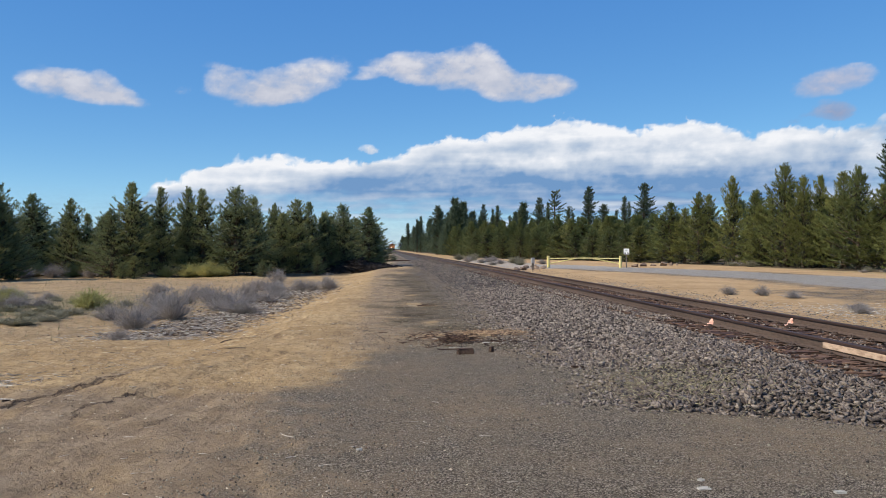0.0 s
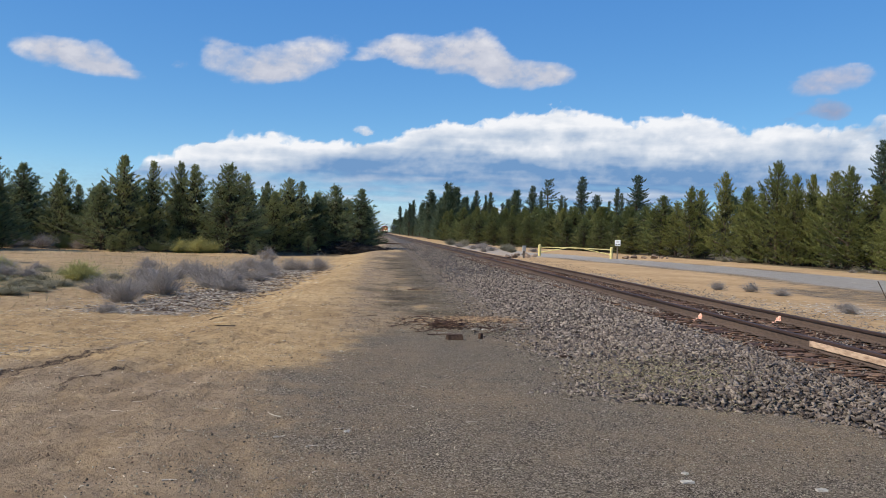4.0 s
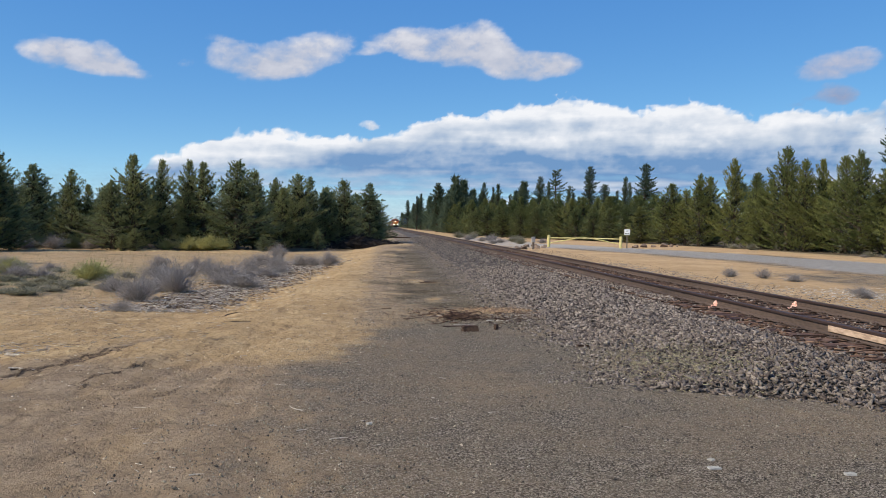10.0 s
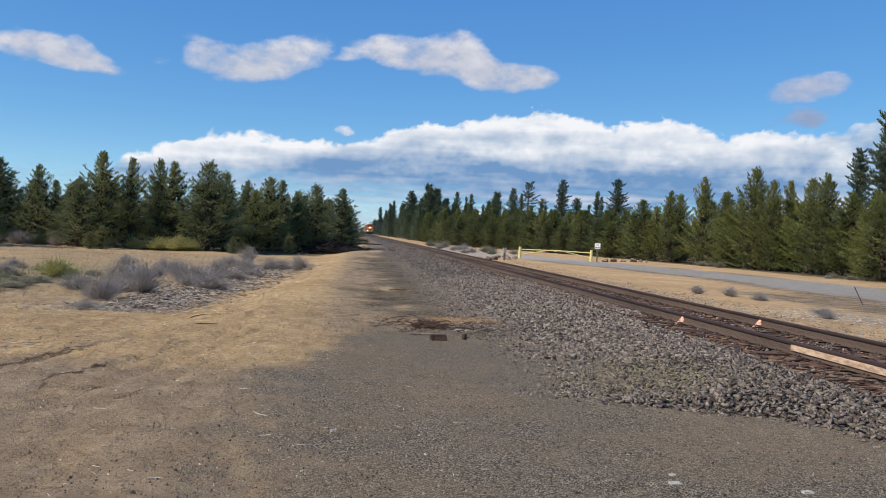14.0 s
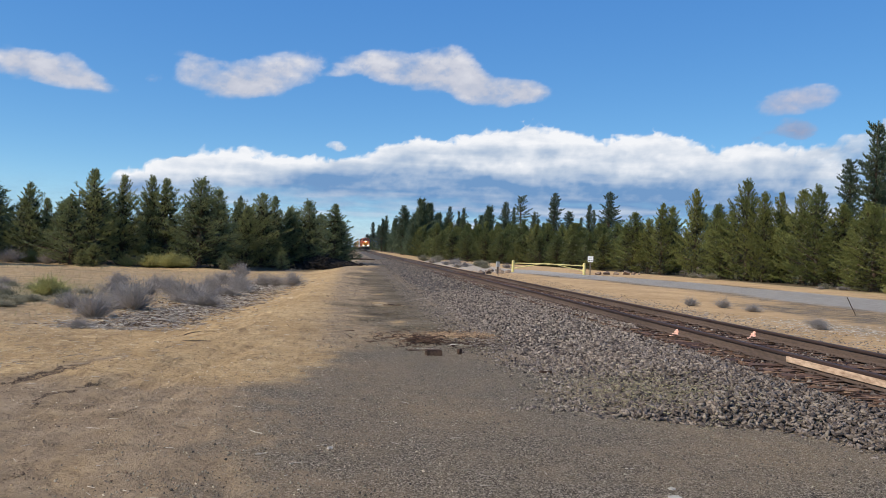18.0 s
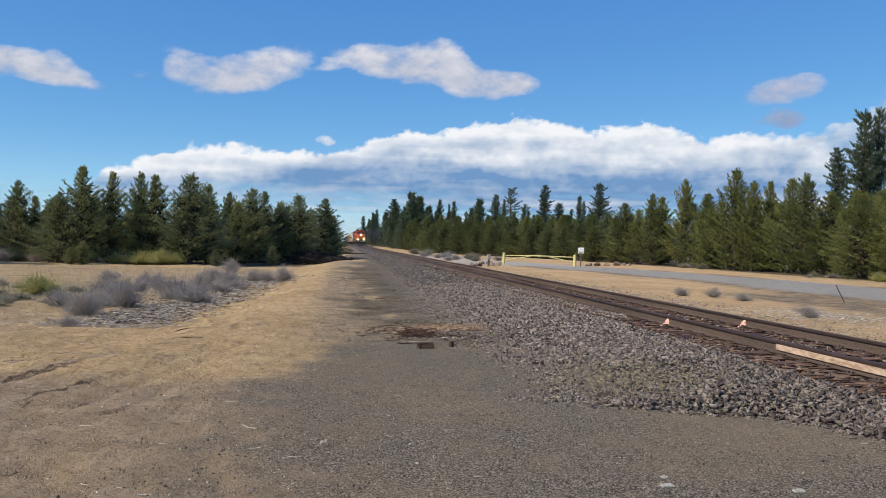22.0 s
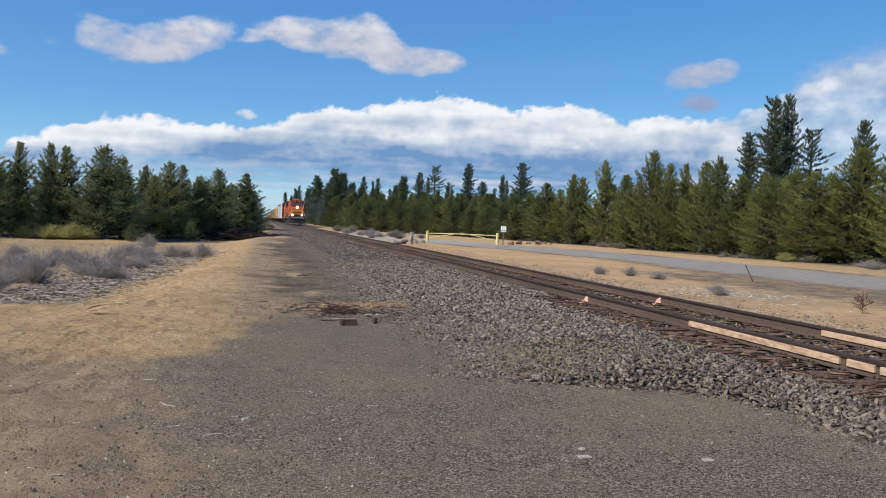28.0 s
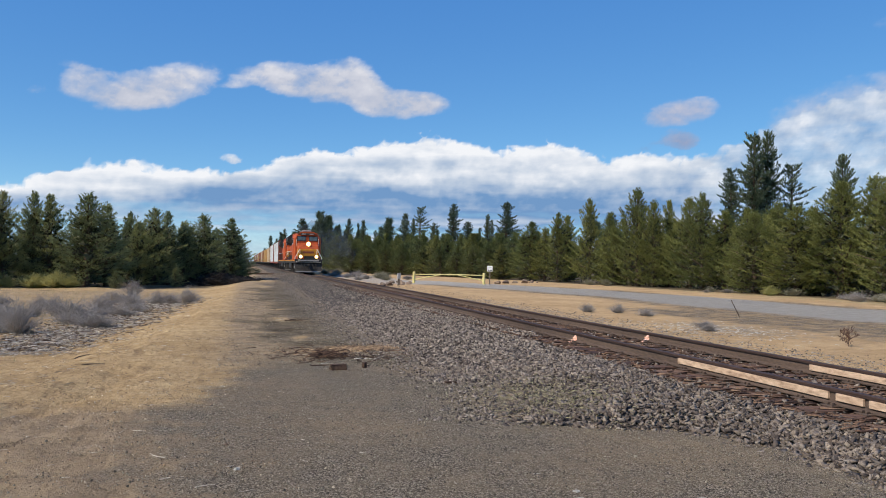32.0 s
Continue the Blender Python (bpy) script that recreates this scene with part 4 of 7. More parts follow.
# ---- trees ----
def conifer(seed, H, R, form, tuft=0.2, fill=1.0, m=6):
    """Trunk, limbs and needle shoots of one conifer. Forms: young (full, branches to the ground), tall (high, uneven crown), sparse."""
    rng = np.random.default_rng(seed)
    limbs, pts, dirs, core = [], [], [], []
    lo = {"young": 0.035, "tall": 0.12, "sparse": 0.40}[form]
    gap = {"young": 0.33, "tall": 0.38, "sparse": 0.40}[form] / fill
    z = lo * H
    lean = rng.uniform(-0.012, 0.012, 2)
    skew = rng.uniform(0, 2 * np.pi)
    while z < H * 0.955:
        u = (z - lo * H) / (H * (1 - lo))
        if form == "young":
            prof = (1 - u) ** 0.8 * min(1.0, 0.78 + 1.1 * u) * rng.choice([0.8, 0.95, 1.0, 1.08, 1.16])
            count = 6 + rng.integers(0, 4)
        elif form == "tall":
            prof = (1 - u) ** 0.62 * min(1.0, 0.55 + 1.3 * u) * rng.choice([0.55, 0.8, 1.0, 1.15])
            count = 5 + rng.integers(0, 3)
        else:
            prof = (0.25 + 0.6 * np.sin(np.pi * min(1, u * 0.75 + 0.2))) * rng.uniform(0.4, 1.0)
            count = 3 + rng.integers(0, 3)
        turn = rng.uniform(0, 2 * np.pi)
        for b in range(int(count)):
            az = turn + 2 * np.pi * b / count + rng.normal(0, 0.35)
            lobe = 1 + 0.16 * np.cos(az - skew) + 0.15 * np.sin(2 * az + 1.7 * z + skew) * np.sin(2.3 * z + 2 * skew)
            L = 1.14 * R * prof * rng.uniform(0.68, 1.1) * lobe * (1.2 if rng.random() < 0.12 and u < 0.6 else 1.0) + 0.05
            if form == "young":
                rise = np.radians(8 + 56 * u ** 1.2 + rng.uniform(-10, 12))
            else:
                rise = np.radians(-12 + 52 * u ** 1.5 + rng.uniform(-10, 12))
            o = np.array([lean[0] * z, lean[1] * z, z + rng.uniform(-0.1, 0.1)])
            out = np.array([np.cos(az), np.sin(az), 0])
            side = np.array([-np.sin(az), np.cos(az), 0])
            k = max(3, int(L / (0.62 * tuft) * 1.9 * fill))
            s = 1.0 - 0.75 * rng.random(k) ** 1.25
            s[0] = 1.0
            twig = np.array([-1.0, -0.55, 0.0, 0.5, 0.95])[rng.integers(0, 5, k)]
            spread = (0.48 * L * s * (1.15 - s) + 0.04) * (twig + rng.normal(0, 0.16, k))
            spread[0] = 0.0
            p = o + out * (L * s * np.cos(rise))[:, None] + side * spread[:, None]
            p[:, 2] += L * (s * np.sin(rise) + 0.2 * s ** 2.2) + rng.normal(0, 0.03, k)
            pts.append(p)
            dirs.append(out * (0.85 - 0.35 * u) + side * (0.55 * twig + rng.normal(0, 0.15, k))[:, None] + np.array([0, 0, 0.7 + 0.6 * u]))
            tip = o + out * L * 0.85 * np.cos(rise) + np.array([0, 0, L * (0.85 * np.sin(rise) + 0.14)])
            core.append(o + out * (L * np.array([0.18, 0.42]) * np.cos(rise))[:, None] + rng.normal(0, 0.08, (2, 3)))
            limbs.append((o, tip, 0.012 + 0.012 * L))
        z += gap * rng.uniform(0.75, 1.25) * (1.0 - 0.45 * u)
    # leader shoot
    k = 14
    p = np.stack([np.full(k, lean[0] * H), np.full(k, lean[1] * H), np.linspace(H * 0.9, H - tuft * 1.1, k)], 1) + rng.normal(0, 0.012, (k, 3))
    pts.append(p)
    dirs.append(np.tile([0, 0, 1.0], (k, 1)) + rng.normal(0, 0.3, (k, 3)))
    P, D = np.concatenate(pts), np.concatenate(dirs)
    D /= np.linalg.norm(D, axis=1)[:, None]
    n = len(P)
    w = rng.normal(size=(n, m, 3))
    w /= np.linalg.norm(w, axis=2)[..., None]
    d = D[:, None] + w * 0.55
    d /= np.linalg.norm(d, axis=2)[..., None]
    side = np.cross(d, rng.normal(size=(n, m, 3)))
    side /= np.linalg.norm(side, axis=2)[..., None] + 1e-6
    ln = tuft * rng.uniform(0.7, 1.35, (n, m, 1))
    b = P[:, None] - d * ln * 0.3
    wd = tuft * 0.115
    v = np.stack([b + side * wd, b - side * wd, b + d * ln * 1.2], 2).reshape(-1, 3)
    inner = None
    # loose dark triangles near the trunk: dead twigs with crown shade in their colour
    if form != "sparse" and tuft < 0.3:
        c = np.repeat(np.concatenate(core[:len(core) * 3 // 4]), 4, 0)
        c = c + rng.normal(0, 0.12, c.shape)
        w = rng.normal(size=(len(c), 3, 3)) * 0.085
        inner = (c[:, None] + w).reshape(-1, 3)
    f = np.arange(len(v)).reshape(-1, 3)
    return v, f, limbs, (H, lean), inner


def trunk_mesh(H, lean, limbs, thick, stubs):
    bm = bmesh.new()
    cuts = [0, 0.04, 0.3, 0.6, 0.97]
    for a, b in zip(cuts, cuts[1:]):
        rod(bm, (lean[0] * a * H, lean[1] * a * H, a * H - 0.06 * (a == 0)), (lean[0] * b * H, lean[1] * b * H, b * H), thick * (1.25 if a == 0 else 1 - a * 0.92), thick * (1 - b * 0.92), 7)
    for o, t, r in limbs[::stubs]:
        rod(bm, o, t, r, r * 0.35, 4)
    me = bpy.data.meshes.new("trunk")
    bm.to_mesh(me)
    bm.free()
    me.materials.append(M_BARK)
    return me


KINDS = {}


def kind_of(name, seed, H, R, form, material, tuft=0.2, fill=1.0):
    v, f, limbs, (h, lean), inner = conifer(seed, H, R, form, tuft, fill)
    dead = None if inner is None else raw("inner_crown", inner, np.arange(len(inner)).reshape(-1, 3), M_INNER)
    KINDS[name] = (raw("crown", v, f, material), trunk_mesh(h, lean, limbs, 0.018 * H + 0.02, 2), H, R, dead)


for i in range(6):
    kind_of(("young", i), 20 + i, 6.0, (1.75, 1.5, 1.95, 1.6, 1.85, 1.4)[i], "young", M_NEEDLE, 0.125, 1.0)
for i in range(3):
    kind_of(("back", i), 30 + i, 6.0, (1.75, 1.6, 1.9)[i], "young", M_NEEDLE, 0.26, 0.8)
for i in range(4):
    kind_of(("tall", i), 40 + i, 12.0, (2.0, 1.7, 2.3, 1.9)[i], "tall", M_NEEDLE_FAR, 0.22, 1.1)
for i in range(2):
    kind_of(("sparse", i), 60 + i, 12.0, (1.5, 1.8)[i], "sparse", M_NEEDLE_FAR, 0.27, 1.0)

LABELS = {"back": "young dark green pine inside the woods", "young": "bushy young dark green pine with branches to the ground", "tall": "tall dark conifer standing above the young pines", "sparse": "tall thin pine with a bare trunk and sparse crown"}
tree_rng = random.Random(3)


def plant(form, x, y, H, R, group, label="", turn=None):
    which = (form, tree_rng.randrange({"young": 6, "back": 3, "tall": 4, "sparse": 2}[form]))
    crown, trunk, h, r, dead = KINDS[which]
    thing = tagged(root("pine_tree", pose(x, y, float(height(np.float64(x), np.float64(y))) - 0.03, 0, 0, tree_rng.uniform(0, 360))), label or LABELS[form], "tree", group)
    wide = (1.34 if x < 0 else 1.24) if form in ("young", "back") else 1.05
    s = Matrix.Diagonal((wide * R / r, wide * R / r, H / h, 1))
    share("trunk", trunk, thing, s)
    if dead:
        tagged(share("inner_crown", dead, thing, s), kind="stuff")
    leaves = share("crown", crown, thing, s)
    # right-hand pines: lit needle colour up to y 90, shaded one beyond
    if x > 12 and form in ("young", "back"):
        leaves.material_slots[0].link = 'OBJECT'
        leaves.material_slots[0].material = M_NEEDLE_SHADED if y > 90 else M_NEEDLE_LIT
    return thing


GL, GR, GT = "young pines beyond the clearing", "young pines beyond the road", "tall conifers in the woods"
# the last three stand unseen to the left, added for their shadows
for x, y, H, R in ((-24.9, 52.4, 6.5, 1.7), (-24.3, 53.6, 6.5, 1.6), (-24.0, 54.9, 4.4, 1.2), (-25.6, 51.2, 5.9, 1.7), (-26.6, 53.0, 6.6, 1.8), (-33.5, 60, 7.0, 1.9), (-22.6, 36.0, 7.2, 1.8), (-19.3, 25.3, 7.4, 1.8), (-15.3, 18.9, 4.8, 1.3)):
    plant("young", x, y, H, R, GL)
for x, y, H, R in ((-26.2, 58.4, 5.8, 1.9), (-25.8, 62.9, 6.2, 1.8), (-22.8, 62.0, 5.7, 1.5), (-22.0, 63.2, 4.7, 1.3), (-17.6, 59.5, 6.7, 1.9), (-18.6, 58.2, 4.8, 1.6),
                   (-16.0, 60.9, 6.5, 1.4), (-14.4, 62.4, 6.6, 1.5), (-13.1, 61.6, 6.6, 1.6), (-10.7, 61.1, 6.6, 2.1), (-9.7, 63.3, 6.1, 1.8), (-9.0, 69.4, 5.8, 1.5),
                   (-6.9, 67.7, 6.1, 1.7), (-6.1, 69.7, 6.0, 1.5), (-3.3, 70.9, 5.9, 1.8), (-1.3, 75.0, 5.9, 1.8), (-0.9, 77.0, 4.8, 1.2)):
    plant("young", x, y, H, R, GL)
for x, y, H, R in ((-5.4, 79.8, 5.7, 1.7), (-2.4, 78.0, 5.0, 1.7), (-20.3, 61.5, 4.4, 1.5), (-24.3, 65, 4.6, 1.6), (-12.0, 65, 5.0, 1.6), (-8.0, 66.5, 4.9, 1.5), (-4.9, 70.5, 5.0, 1.5),
                   (-15.3, 66, 5.2, 1.7), (-19.4, 66, 5.6, 1.8), (-22.5, 69, 5.0, 1.8), (-27.5, 67, 5.0, 1.8), (-29.0, 63, 4.6, 1.7), (-11.0, 72, 5.4, 1.8), (-16.5, 72, 5.2, 1.8), (-21.0, 75, 5.4, 1.9),
                   (-7.5, 75, 5.0, 1.7), (-3.6, 84, 5.4, 1.7), (-0.6, 79.5, 4.4, 1.5), (-9.5, 82, 5.6, 1.8), (-13.5, 80, 5.5, 1.8)):
    plant("young", x, y, H, R, GL)
for x, y, H, R in ((33.8, 76.8, 8.6, 1.9), (40.2, 86.0, 8.0, 2.0), (34.4, 67.7, 8.8, 2.5), (34.9, 65.6, 7.6, 1.9), (36.8, 66.4, 7.8, 1.8), (36.3, 62.1, 7.7, 2.2), (36.2, 59.9, 7.9, 2.1), (37.4, 58.6, 6.5, 2.0),
                   (35.0, 51.1, 5.8, 2.4), (36.0, 47.9, 6.1, 2.2), (38.3, 48.6, 5.7, 2.0), (37.9, 46.0, 7.7, 2.4), (38.9, 44.0, 7.9, 2.2), (37.3, 41.0, 7.9, 2.4), (38.6, 53.4, 6.8, 2.2), (37.2, 55.2, 6.4, 2.0)):
    plant("young", x, y, H, R, GR)
for x, y, H, R in ((28.9, 95.8, 4.6, 2.0), (29.3, 91.4, 4.3, 2.0), (31.1, 86.6, 6.7, 2.2), (31.8, 84.2, 6.0, 1.8), (32.3, 81.8, 7.4, 2.0), (34.0, 83.3, 7.2, 2.0), (28.4, 101.1, 4.4, 2.0), (27.2, 104.5, 4.3, 2.0),
                   (26.0, 108.9, 4.5, 2.0), (24.6, 113.3, 4.4, 2.0), (35.5, 73.0, 6.5, 2.1), (34.2, 72.0, 5.6, 1.9), (22.5, 118, 4.6, 2.0), (20.5, 121, 4.8, 2.0), (18.6, 126, 4.7, 2.1), (17.0, 132, 5.0, 2.1), (16, 139, 5, 2.1)):
    plant("young", x, y, H, R, GR)
for x, y, H, R in ((47.3, 69.3, 15.2, 2.3), (49.4, 70.2, 15.6, 2.1), (46.2, 71.1, 11.8, 1.7), (50.9, 61.7, 12.2, 2.0), (46.8, 99.5, 9.1, 2.0), (46.3, 142.7, 13.6, 2.8), (45.9, 153.3, 11.7, 1.6), (39.9, 144.6, 9.8, 2.0),
                   (37.0, 145.3, 13.0, 2.2), (28.4, 147.3, 11.1, 2.0), (27.8, 162.7, 10.0, 2.4), (25.1, 178.2, 11.2, 1.6), (22.6, 183.6, 11.8, 1.7), (17.4, 189.2, 12.1, 1.2), (14.4, 216, 13.3, 3.0), (15.6, 228, 12.8, 2.6)):
    plant("tall", x, y, H, R, GT)
for x, y, H, R in ((13.4, 322, 13.5, 1.9), (15.2, 330, 14.8, 2.1), (14.5, 470, 16.5, 2.4), (16.5, 300, 12.0, 1.8), (15.0, 400, 13.0, 1.9), (17.5, 280, 12.5, 1.6), (19.0, 262, 11.0, 1.5), (17.0, 245, 12.0, 1.5),
                   (20.4, 190, 10.2, 1.1), (25.6, 190, 11.2, 1.0), (29.6, 190, 9.6, 1.2), (31.2, 191, 10.6, 1.1), (38.8, 190, 12.6, 1.3), (44.7, 190, 10.3, 1.2), (43.2, 189, 10.9, 1.0), (55.1, 190, 11.0, 1.3), (58.5, 191, 13.0, 1.2), (22.0, 205, 10.8, 1.0), (34.2, 200, 10.9, 1.1)):
    plant("tall", x, y, H, R, GT)
for x, y, H, R in ((52.4, 70.6, 12.3, 1.7), (31.2, 146.7, 12.2, 1.8), (34.5, 150, 9.5, 1.5)):
    plant("sparse", x, y, H, R, GT)
wood = random.Random(11)
for i in range(120):
    if i < 44:
        x, y = wood.uniform(38.5, 62), wood.uniform(36, 100)
        if x < 41 and y < 70:
            x += 4
        H = wood.uniform(4.6, 6.6)
    elif i < 95:
        y = wood.uniform(98, 190)
        edge = float(np.interp(y, [98, 140, 190], [29.5, 17.5, 15]))
        x = edge + 16 * wood.random() ** 1.5
        H = wood.uniform(4.2, 6.2) + 0.012 * (y - 98)
    else:
        x, y = wood.uniform(-48, -30), wood.uniform(62, 90)
        H = wood.uniform(4.4, 6.4)
    plant("back", x, y, H, wood.uniform(1.6, 2.3), GR if i < 95 else GL)


for i in range(70):
    y = wood.uniform(115, 225)
    x = y * wood.uniform(0.11, 0.62)
    if x > 17 + 0.02 * (y - 115) and not (y < 150 and x < 22):
        plant("back", x, y, (1.6 + 0.040 * y) * wood.uniform(0.82, 1.0), wood.uniform(1.7, 2.4), GR)


def far_woods():
    """Trees too far to tell apart, in one object."""
    rng = np.random.default_rng(5)
    base = [conifer(80 + i, 8.0, 1.7, "young", 0.62, 0.55, 4)[:2] for i in range(3)]
    V, F, k = [], [], 0
    spots = []
    for i in range(190):
        y = 180 + 620 * rng.random() ** 1.3
        spots.append((13.5 + 22 * rng.random() ** 1.7 + 0.004 * y, y, rng.uniform(5.5, 9.5) + (4 if rng.random() < 0.18 else 0)))
    for i in range(80):
        y = rng.uniform(85, 330)
        spots.append((-3.5 - 85 * rng.random() ** 1.4 - 0.012 * y, y, rng.uniform(4.5, 6.0)))
    for i in range(60):
        spots.append((rng.uniform(40, 130), rng.uniform(100, 240), rng.uniform(5.5, 8.5)))
    for i in range(60):
        a = rng.uniform(-2.6, 2.6)
        a += np.sign(a) * 0.75
        d = rng.uniform(110, 260)
        spots.append((d * np.sin(a), d * np.cos(a), rng.uniform(6, 11)))
    for x, y, H in spots:
        v, f = base[rng.integers(3)]
        a = rng.uniform(0, 6.28)
        c, s = np.cos(a), np.sin(a)
        q = v * (H / 8.0) * np.array([1.15, 1.15, 1])
        q = np.stack([q[:, 0] * c - q[:, 1] * s + x, q[:, 0] * s + q[:, 1] * c + y, q[:, 2]], 1)
        V.append(q)
        F.append(f + k)
        k += len(q)
    stuff("far_woods", (np.concatenate(V), np.concatenate(F)), M_NEEDLE_FAR, "distant dark green conifer woods along the railway", "woods")


far_woods()


# ---- shrubs ----
def shrub(seed, material, twigs=620, leafy=0.0):
    """Unit shrub, 1 m wide and 1 m high: forked thin twigs from one foot."""
    rng = np.random.default_rng(seed)
    n = twigs
    az = rng.uniform(0, 2 * np.pi, n)
    tilt = rng.uniform(0.05, 1.15, n) ** 0.9
    d = np.stack([np.cos(az) * np.sin(tilt) * 0.62, np.sin(az) * np.sin(tilt) * 0.62, np.cos(tilt) * 1.05], 1)
    reach = rng.uniform(0.55, 1.0, n) * (1 + 0.18 * np.sin(3 * az + seed))
    foot = np.stack([rng.normal(0, 0.05, n), rng.normal(0, 0.05, n), np.full(n, -0.03)], 1)
    start = foot + d * (reach * rng.uniform(0.05, 0.55, n))[:, None]
    end = foot + d * reach[:, None] + rng.normal(0, 0.06, (n, 3))
    end[:, 2] = np.maximum(end[:, 2], 0.04)
    side = np.cross(end - start, rng.normal(size=(n, 3)))
    side /= np.linalg.norm(side, axis=1)[:, None]
    w = rng.uniform(0.003, 0.0085, n)[:, None]
    V = [np.stack([start + side * w, start - side * w, end], 1).reshape(-1, 3)]
    m = n * (4 if leafy else 3)
    i = rng.integers(0, n, m)
    s = rng.uniform(0.25, 1.0, m)[:, None]
    p = start[i] * (1 - s) + end[i] * s
    q = (end[i] - start[i]) * 0.25 + rng.normal(0, 0.075, (m, 3))
    sd = np.cross(q, rng.normal(size=(m, 3)))
    sd /= np.linalg.norm(sd, axis=1)[:, None]
    ww = rng.uniform(0.002, 0.0048, m)[:, None] * (1 + leafy)
    V.append(np.stack([p + sd * ww, p - sd * ww, p + q], 1).reshape(-1, 3))
    v = np.concatenate(V)
    return raw("foliage", v, np.arange(len(v)).reshape(-1, 3), material)


def stem_mesh():
    bm = bmesh.new()
    rng = random.Random(2)
    for i in range(7):
        a = rng.uniform(0, 6.28)
        rod(bm, (0, 0, -0.05), (0.2 * math.cos(a), 0.2 * math.sin(a), rng.uniform(0.25, 0.45)), 0.022, 0.008, 5)
    me = bpy.data.meshes.new("stems")
    bm.to_mesh(me)
    bm.free()
    me.materials.append(M_GREYWOOD)
    return me


SAGE = [shrub(90 + i, M_SAGE) for i in range(3)]
RABBIT = [shrub(95 + i, M_RABBIT, 1100, 1.6) for i in range(2)]
STEMS = stem_mesh()


def bush(x, y, w, h, meshes, label, group, name="sagebrush"):
    thing = tagged(root(name, pose(x, y, float(height(np.float64(x), np.float64(y))) - 0.02, 0, 0, tree_rng.uniform(0, 360))), label, "shrub", group)
    s = Matrix.Diagonal((w * 0.95, w * 0.95, h * 0.9, 1))
    share("foliage", tree_rng.choice(meshes), thing, s)
    share("stem", STEMS, thing, s)


for x, y, w, h in ((-6.2, 21.2, 1.4, 0.78), (-5.8, 23.6, 1.35, 1.0), (-7.7, 34.7, 0.8, 0.68), (-5.3, 28.0, 1.8, 0.8), (-4.1, 25.5, 1.25, 0.46), (-5.2, 32.6, 1.4, 0.8), (-6.1, 48.9, 1.4, 0.95),
                   (-4.3, 34.5, 1.0, 0.74), (-3.8, 39.0, 1.4, 0.7), (-2.4, 37.9, 1.35, 0.8), (-5.7, 18.5, 0.7, 0.28), (-6.8, 29.5, 1.05, 0.64), (-5.7, 39.1, 1.4, 0.7), (-9.8, 37.1, 1.3, 0.55), (-6.6, 25.6, 1.2, 0.75), (-4.7, 37.2, 1.3, 0.7), (-7.0, 27.6, 1.2, 0.6), (-6.3, 31.0, 1.2, 0.6), (-4.9, 30.2, 1.0, 0.45)):
    bush(x, y, w, h, SAGE, "dry grey-violet sagebrush on the sand", "sagebrush")
for x, y, w, h in ((-6.9, 33.0, 1.2, 0.7), (-5.1, 26.6, 1.1, 0.5), (-7.6, 23.8, 1.1, 0.55), (-4.6, 35.8, 1.2, 0.7), (-3.2, 38.6, 1.2, 0.65), (-8.0, 29.6, 1.2, 0.6)):
    bush(x, y, w, h, SAGE, "dry grey-violet sagebrush on the sand", "sagebrush")
shrubs = random.Random(21)
for x, y, w, h in ((-16.4, 33.5, 1.6, 0.7), (-15.2, 34.5, 1.5, 0.6), (-14.2, 33.2, 1.2, 0.5), (-17.6, 35.0, 1.8, 0.8), (-14.6, 28.5, 1.2, 0.4), (-15.6, 29.0, 1.4, 0.45), (-13.2, 33.8, 1.0, 0.4), (-24.0, 57.0, 2.0, 1.0), (-22.6, 58.3, 2.0, 1.1), (-20.6, 59.6, 1.6, 0.9)):
    bush(x, y, w, h, SAGE, "dark weathered sagebrush in the clearing", "sagebrush")
for i in range(9):
    y = shrubs.uniform(20.5, 42)
    x = float(slope_foot(y)) - 0.6 - 3.0 * shrubs.random()
    bush(x, y, shrubs.uniform(0.7, 1.3), shrubs.uniform(0.3, 0.65), SAGE, "dry grey-violet sagebrush on the sand", "sagebrush")
for x, y, w, h in ((12.45, 28.5, 0.75, 0.38), (13.4, 27.9, 0.75, 0.42), (13.7, 26.3, 0.9, 0.3), (12.2, 19.9, 0.62, 0.28), (12.9, 21.2, 0.9, 0.25), (31.8, 52, 0.8, 0.4), (33.2, 38.8, 1.5, 0.9), (34.3, 37.5, 1.7, 1.1), (33.9, 40.2, 1.3, 0.8), (34.6, 41.5, 1.3, 0.6)):
    bush(x, y, w, h * (0.65 if x > 29 else 1.0), SAGE, "low dry sagebrush beyond the railway", "sagebrush beyond the track")
for x, y, w, h in ((-9.7, 28.4, 1.25, 0.68), (-13.1, 30.0, 1.2, 0.6), (-13.6, 59.5, 2.0, 1.0), (-12.2, 59.2, 2.0, 1.1),
                   (-11.4, 59.4, 1.6, 0.8), (-15.2, 59.2, 1.3, 0.8), (-24.5, 59.5, 2.2, 1.3), (-22.0, 60.2, 1.6, 1.0), (-27.6, 58, 2.0, 1.2), (33.4, 47, 1.1, 0.6), (34.0, 36.0, 1.6, 1.0)):
    bush(x, y, w, h, RABBIT, "yellow-green rabbitbrush shrub on dry ground", "yellow-green shrubs", "rabbitbrush")
LOW = [shrub(105 + i, M_LOWBRUSH, 700, 1.4) for i in range(2)]
for x, y, w, h in ((-13.6, 28.6, 1.5, 0.75), (-14.6, 29.4, 1.6, 0.8), (-13.0, 30.0, 1.6, 0.6), (-12.4, 28.9, 1.2, 0.5), (-11.7, 29.3, 1.0, 0.4)):
    bush(x, y, w, h, SAGE, "dark grey sagebrush half in the shade of the pines", "sagebrush")
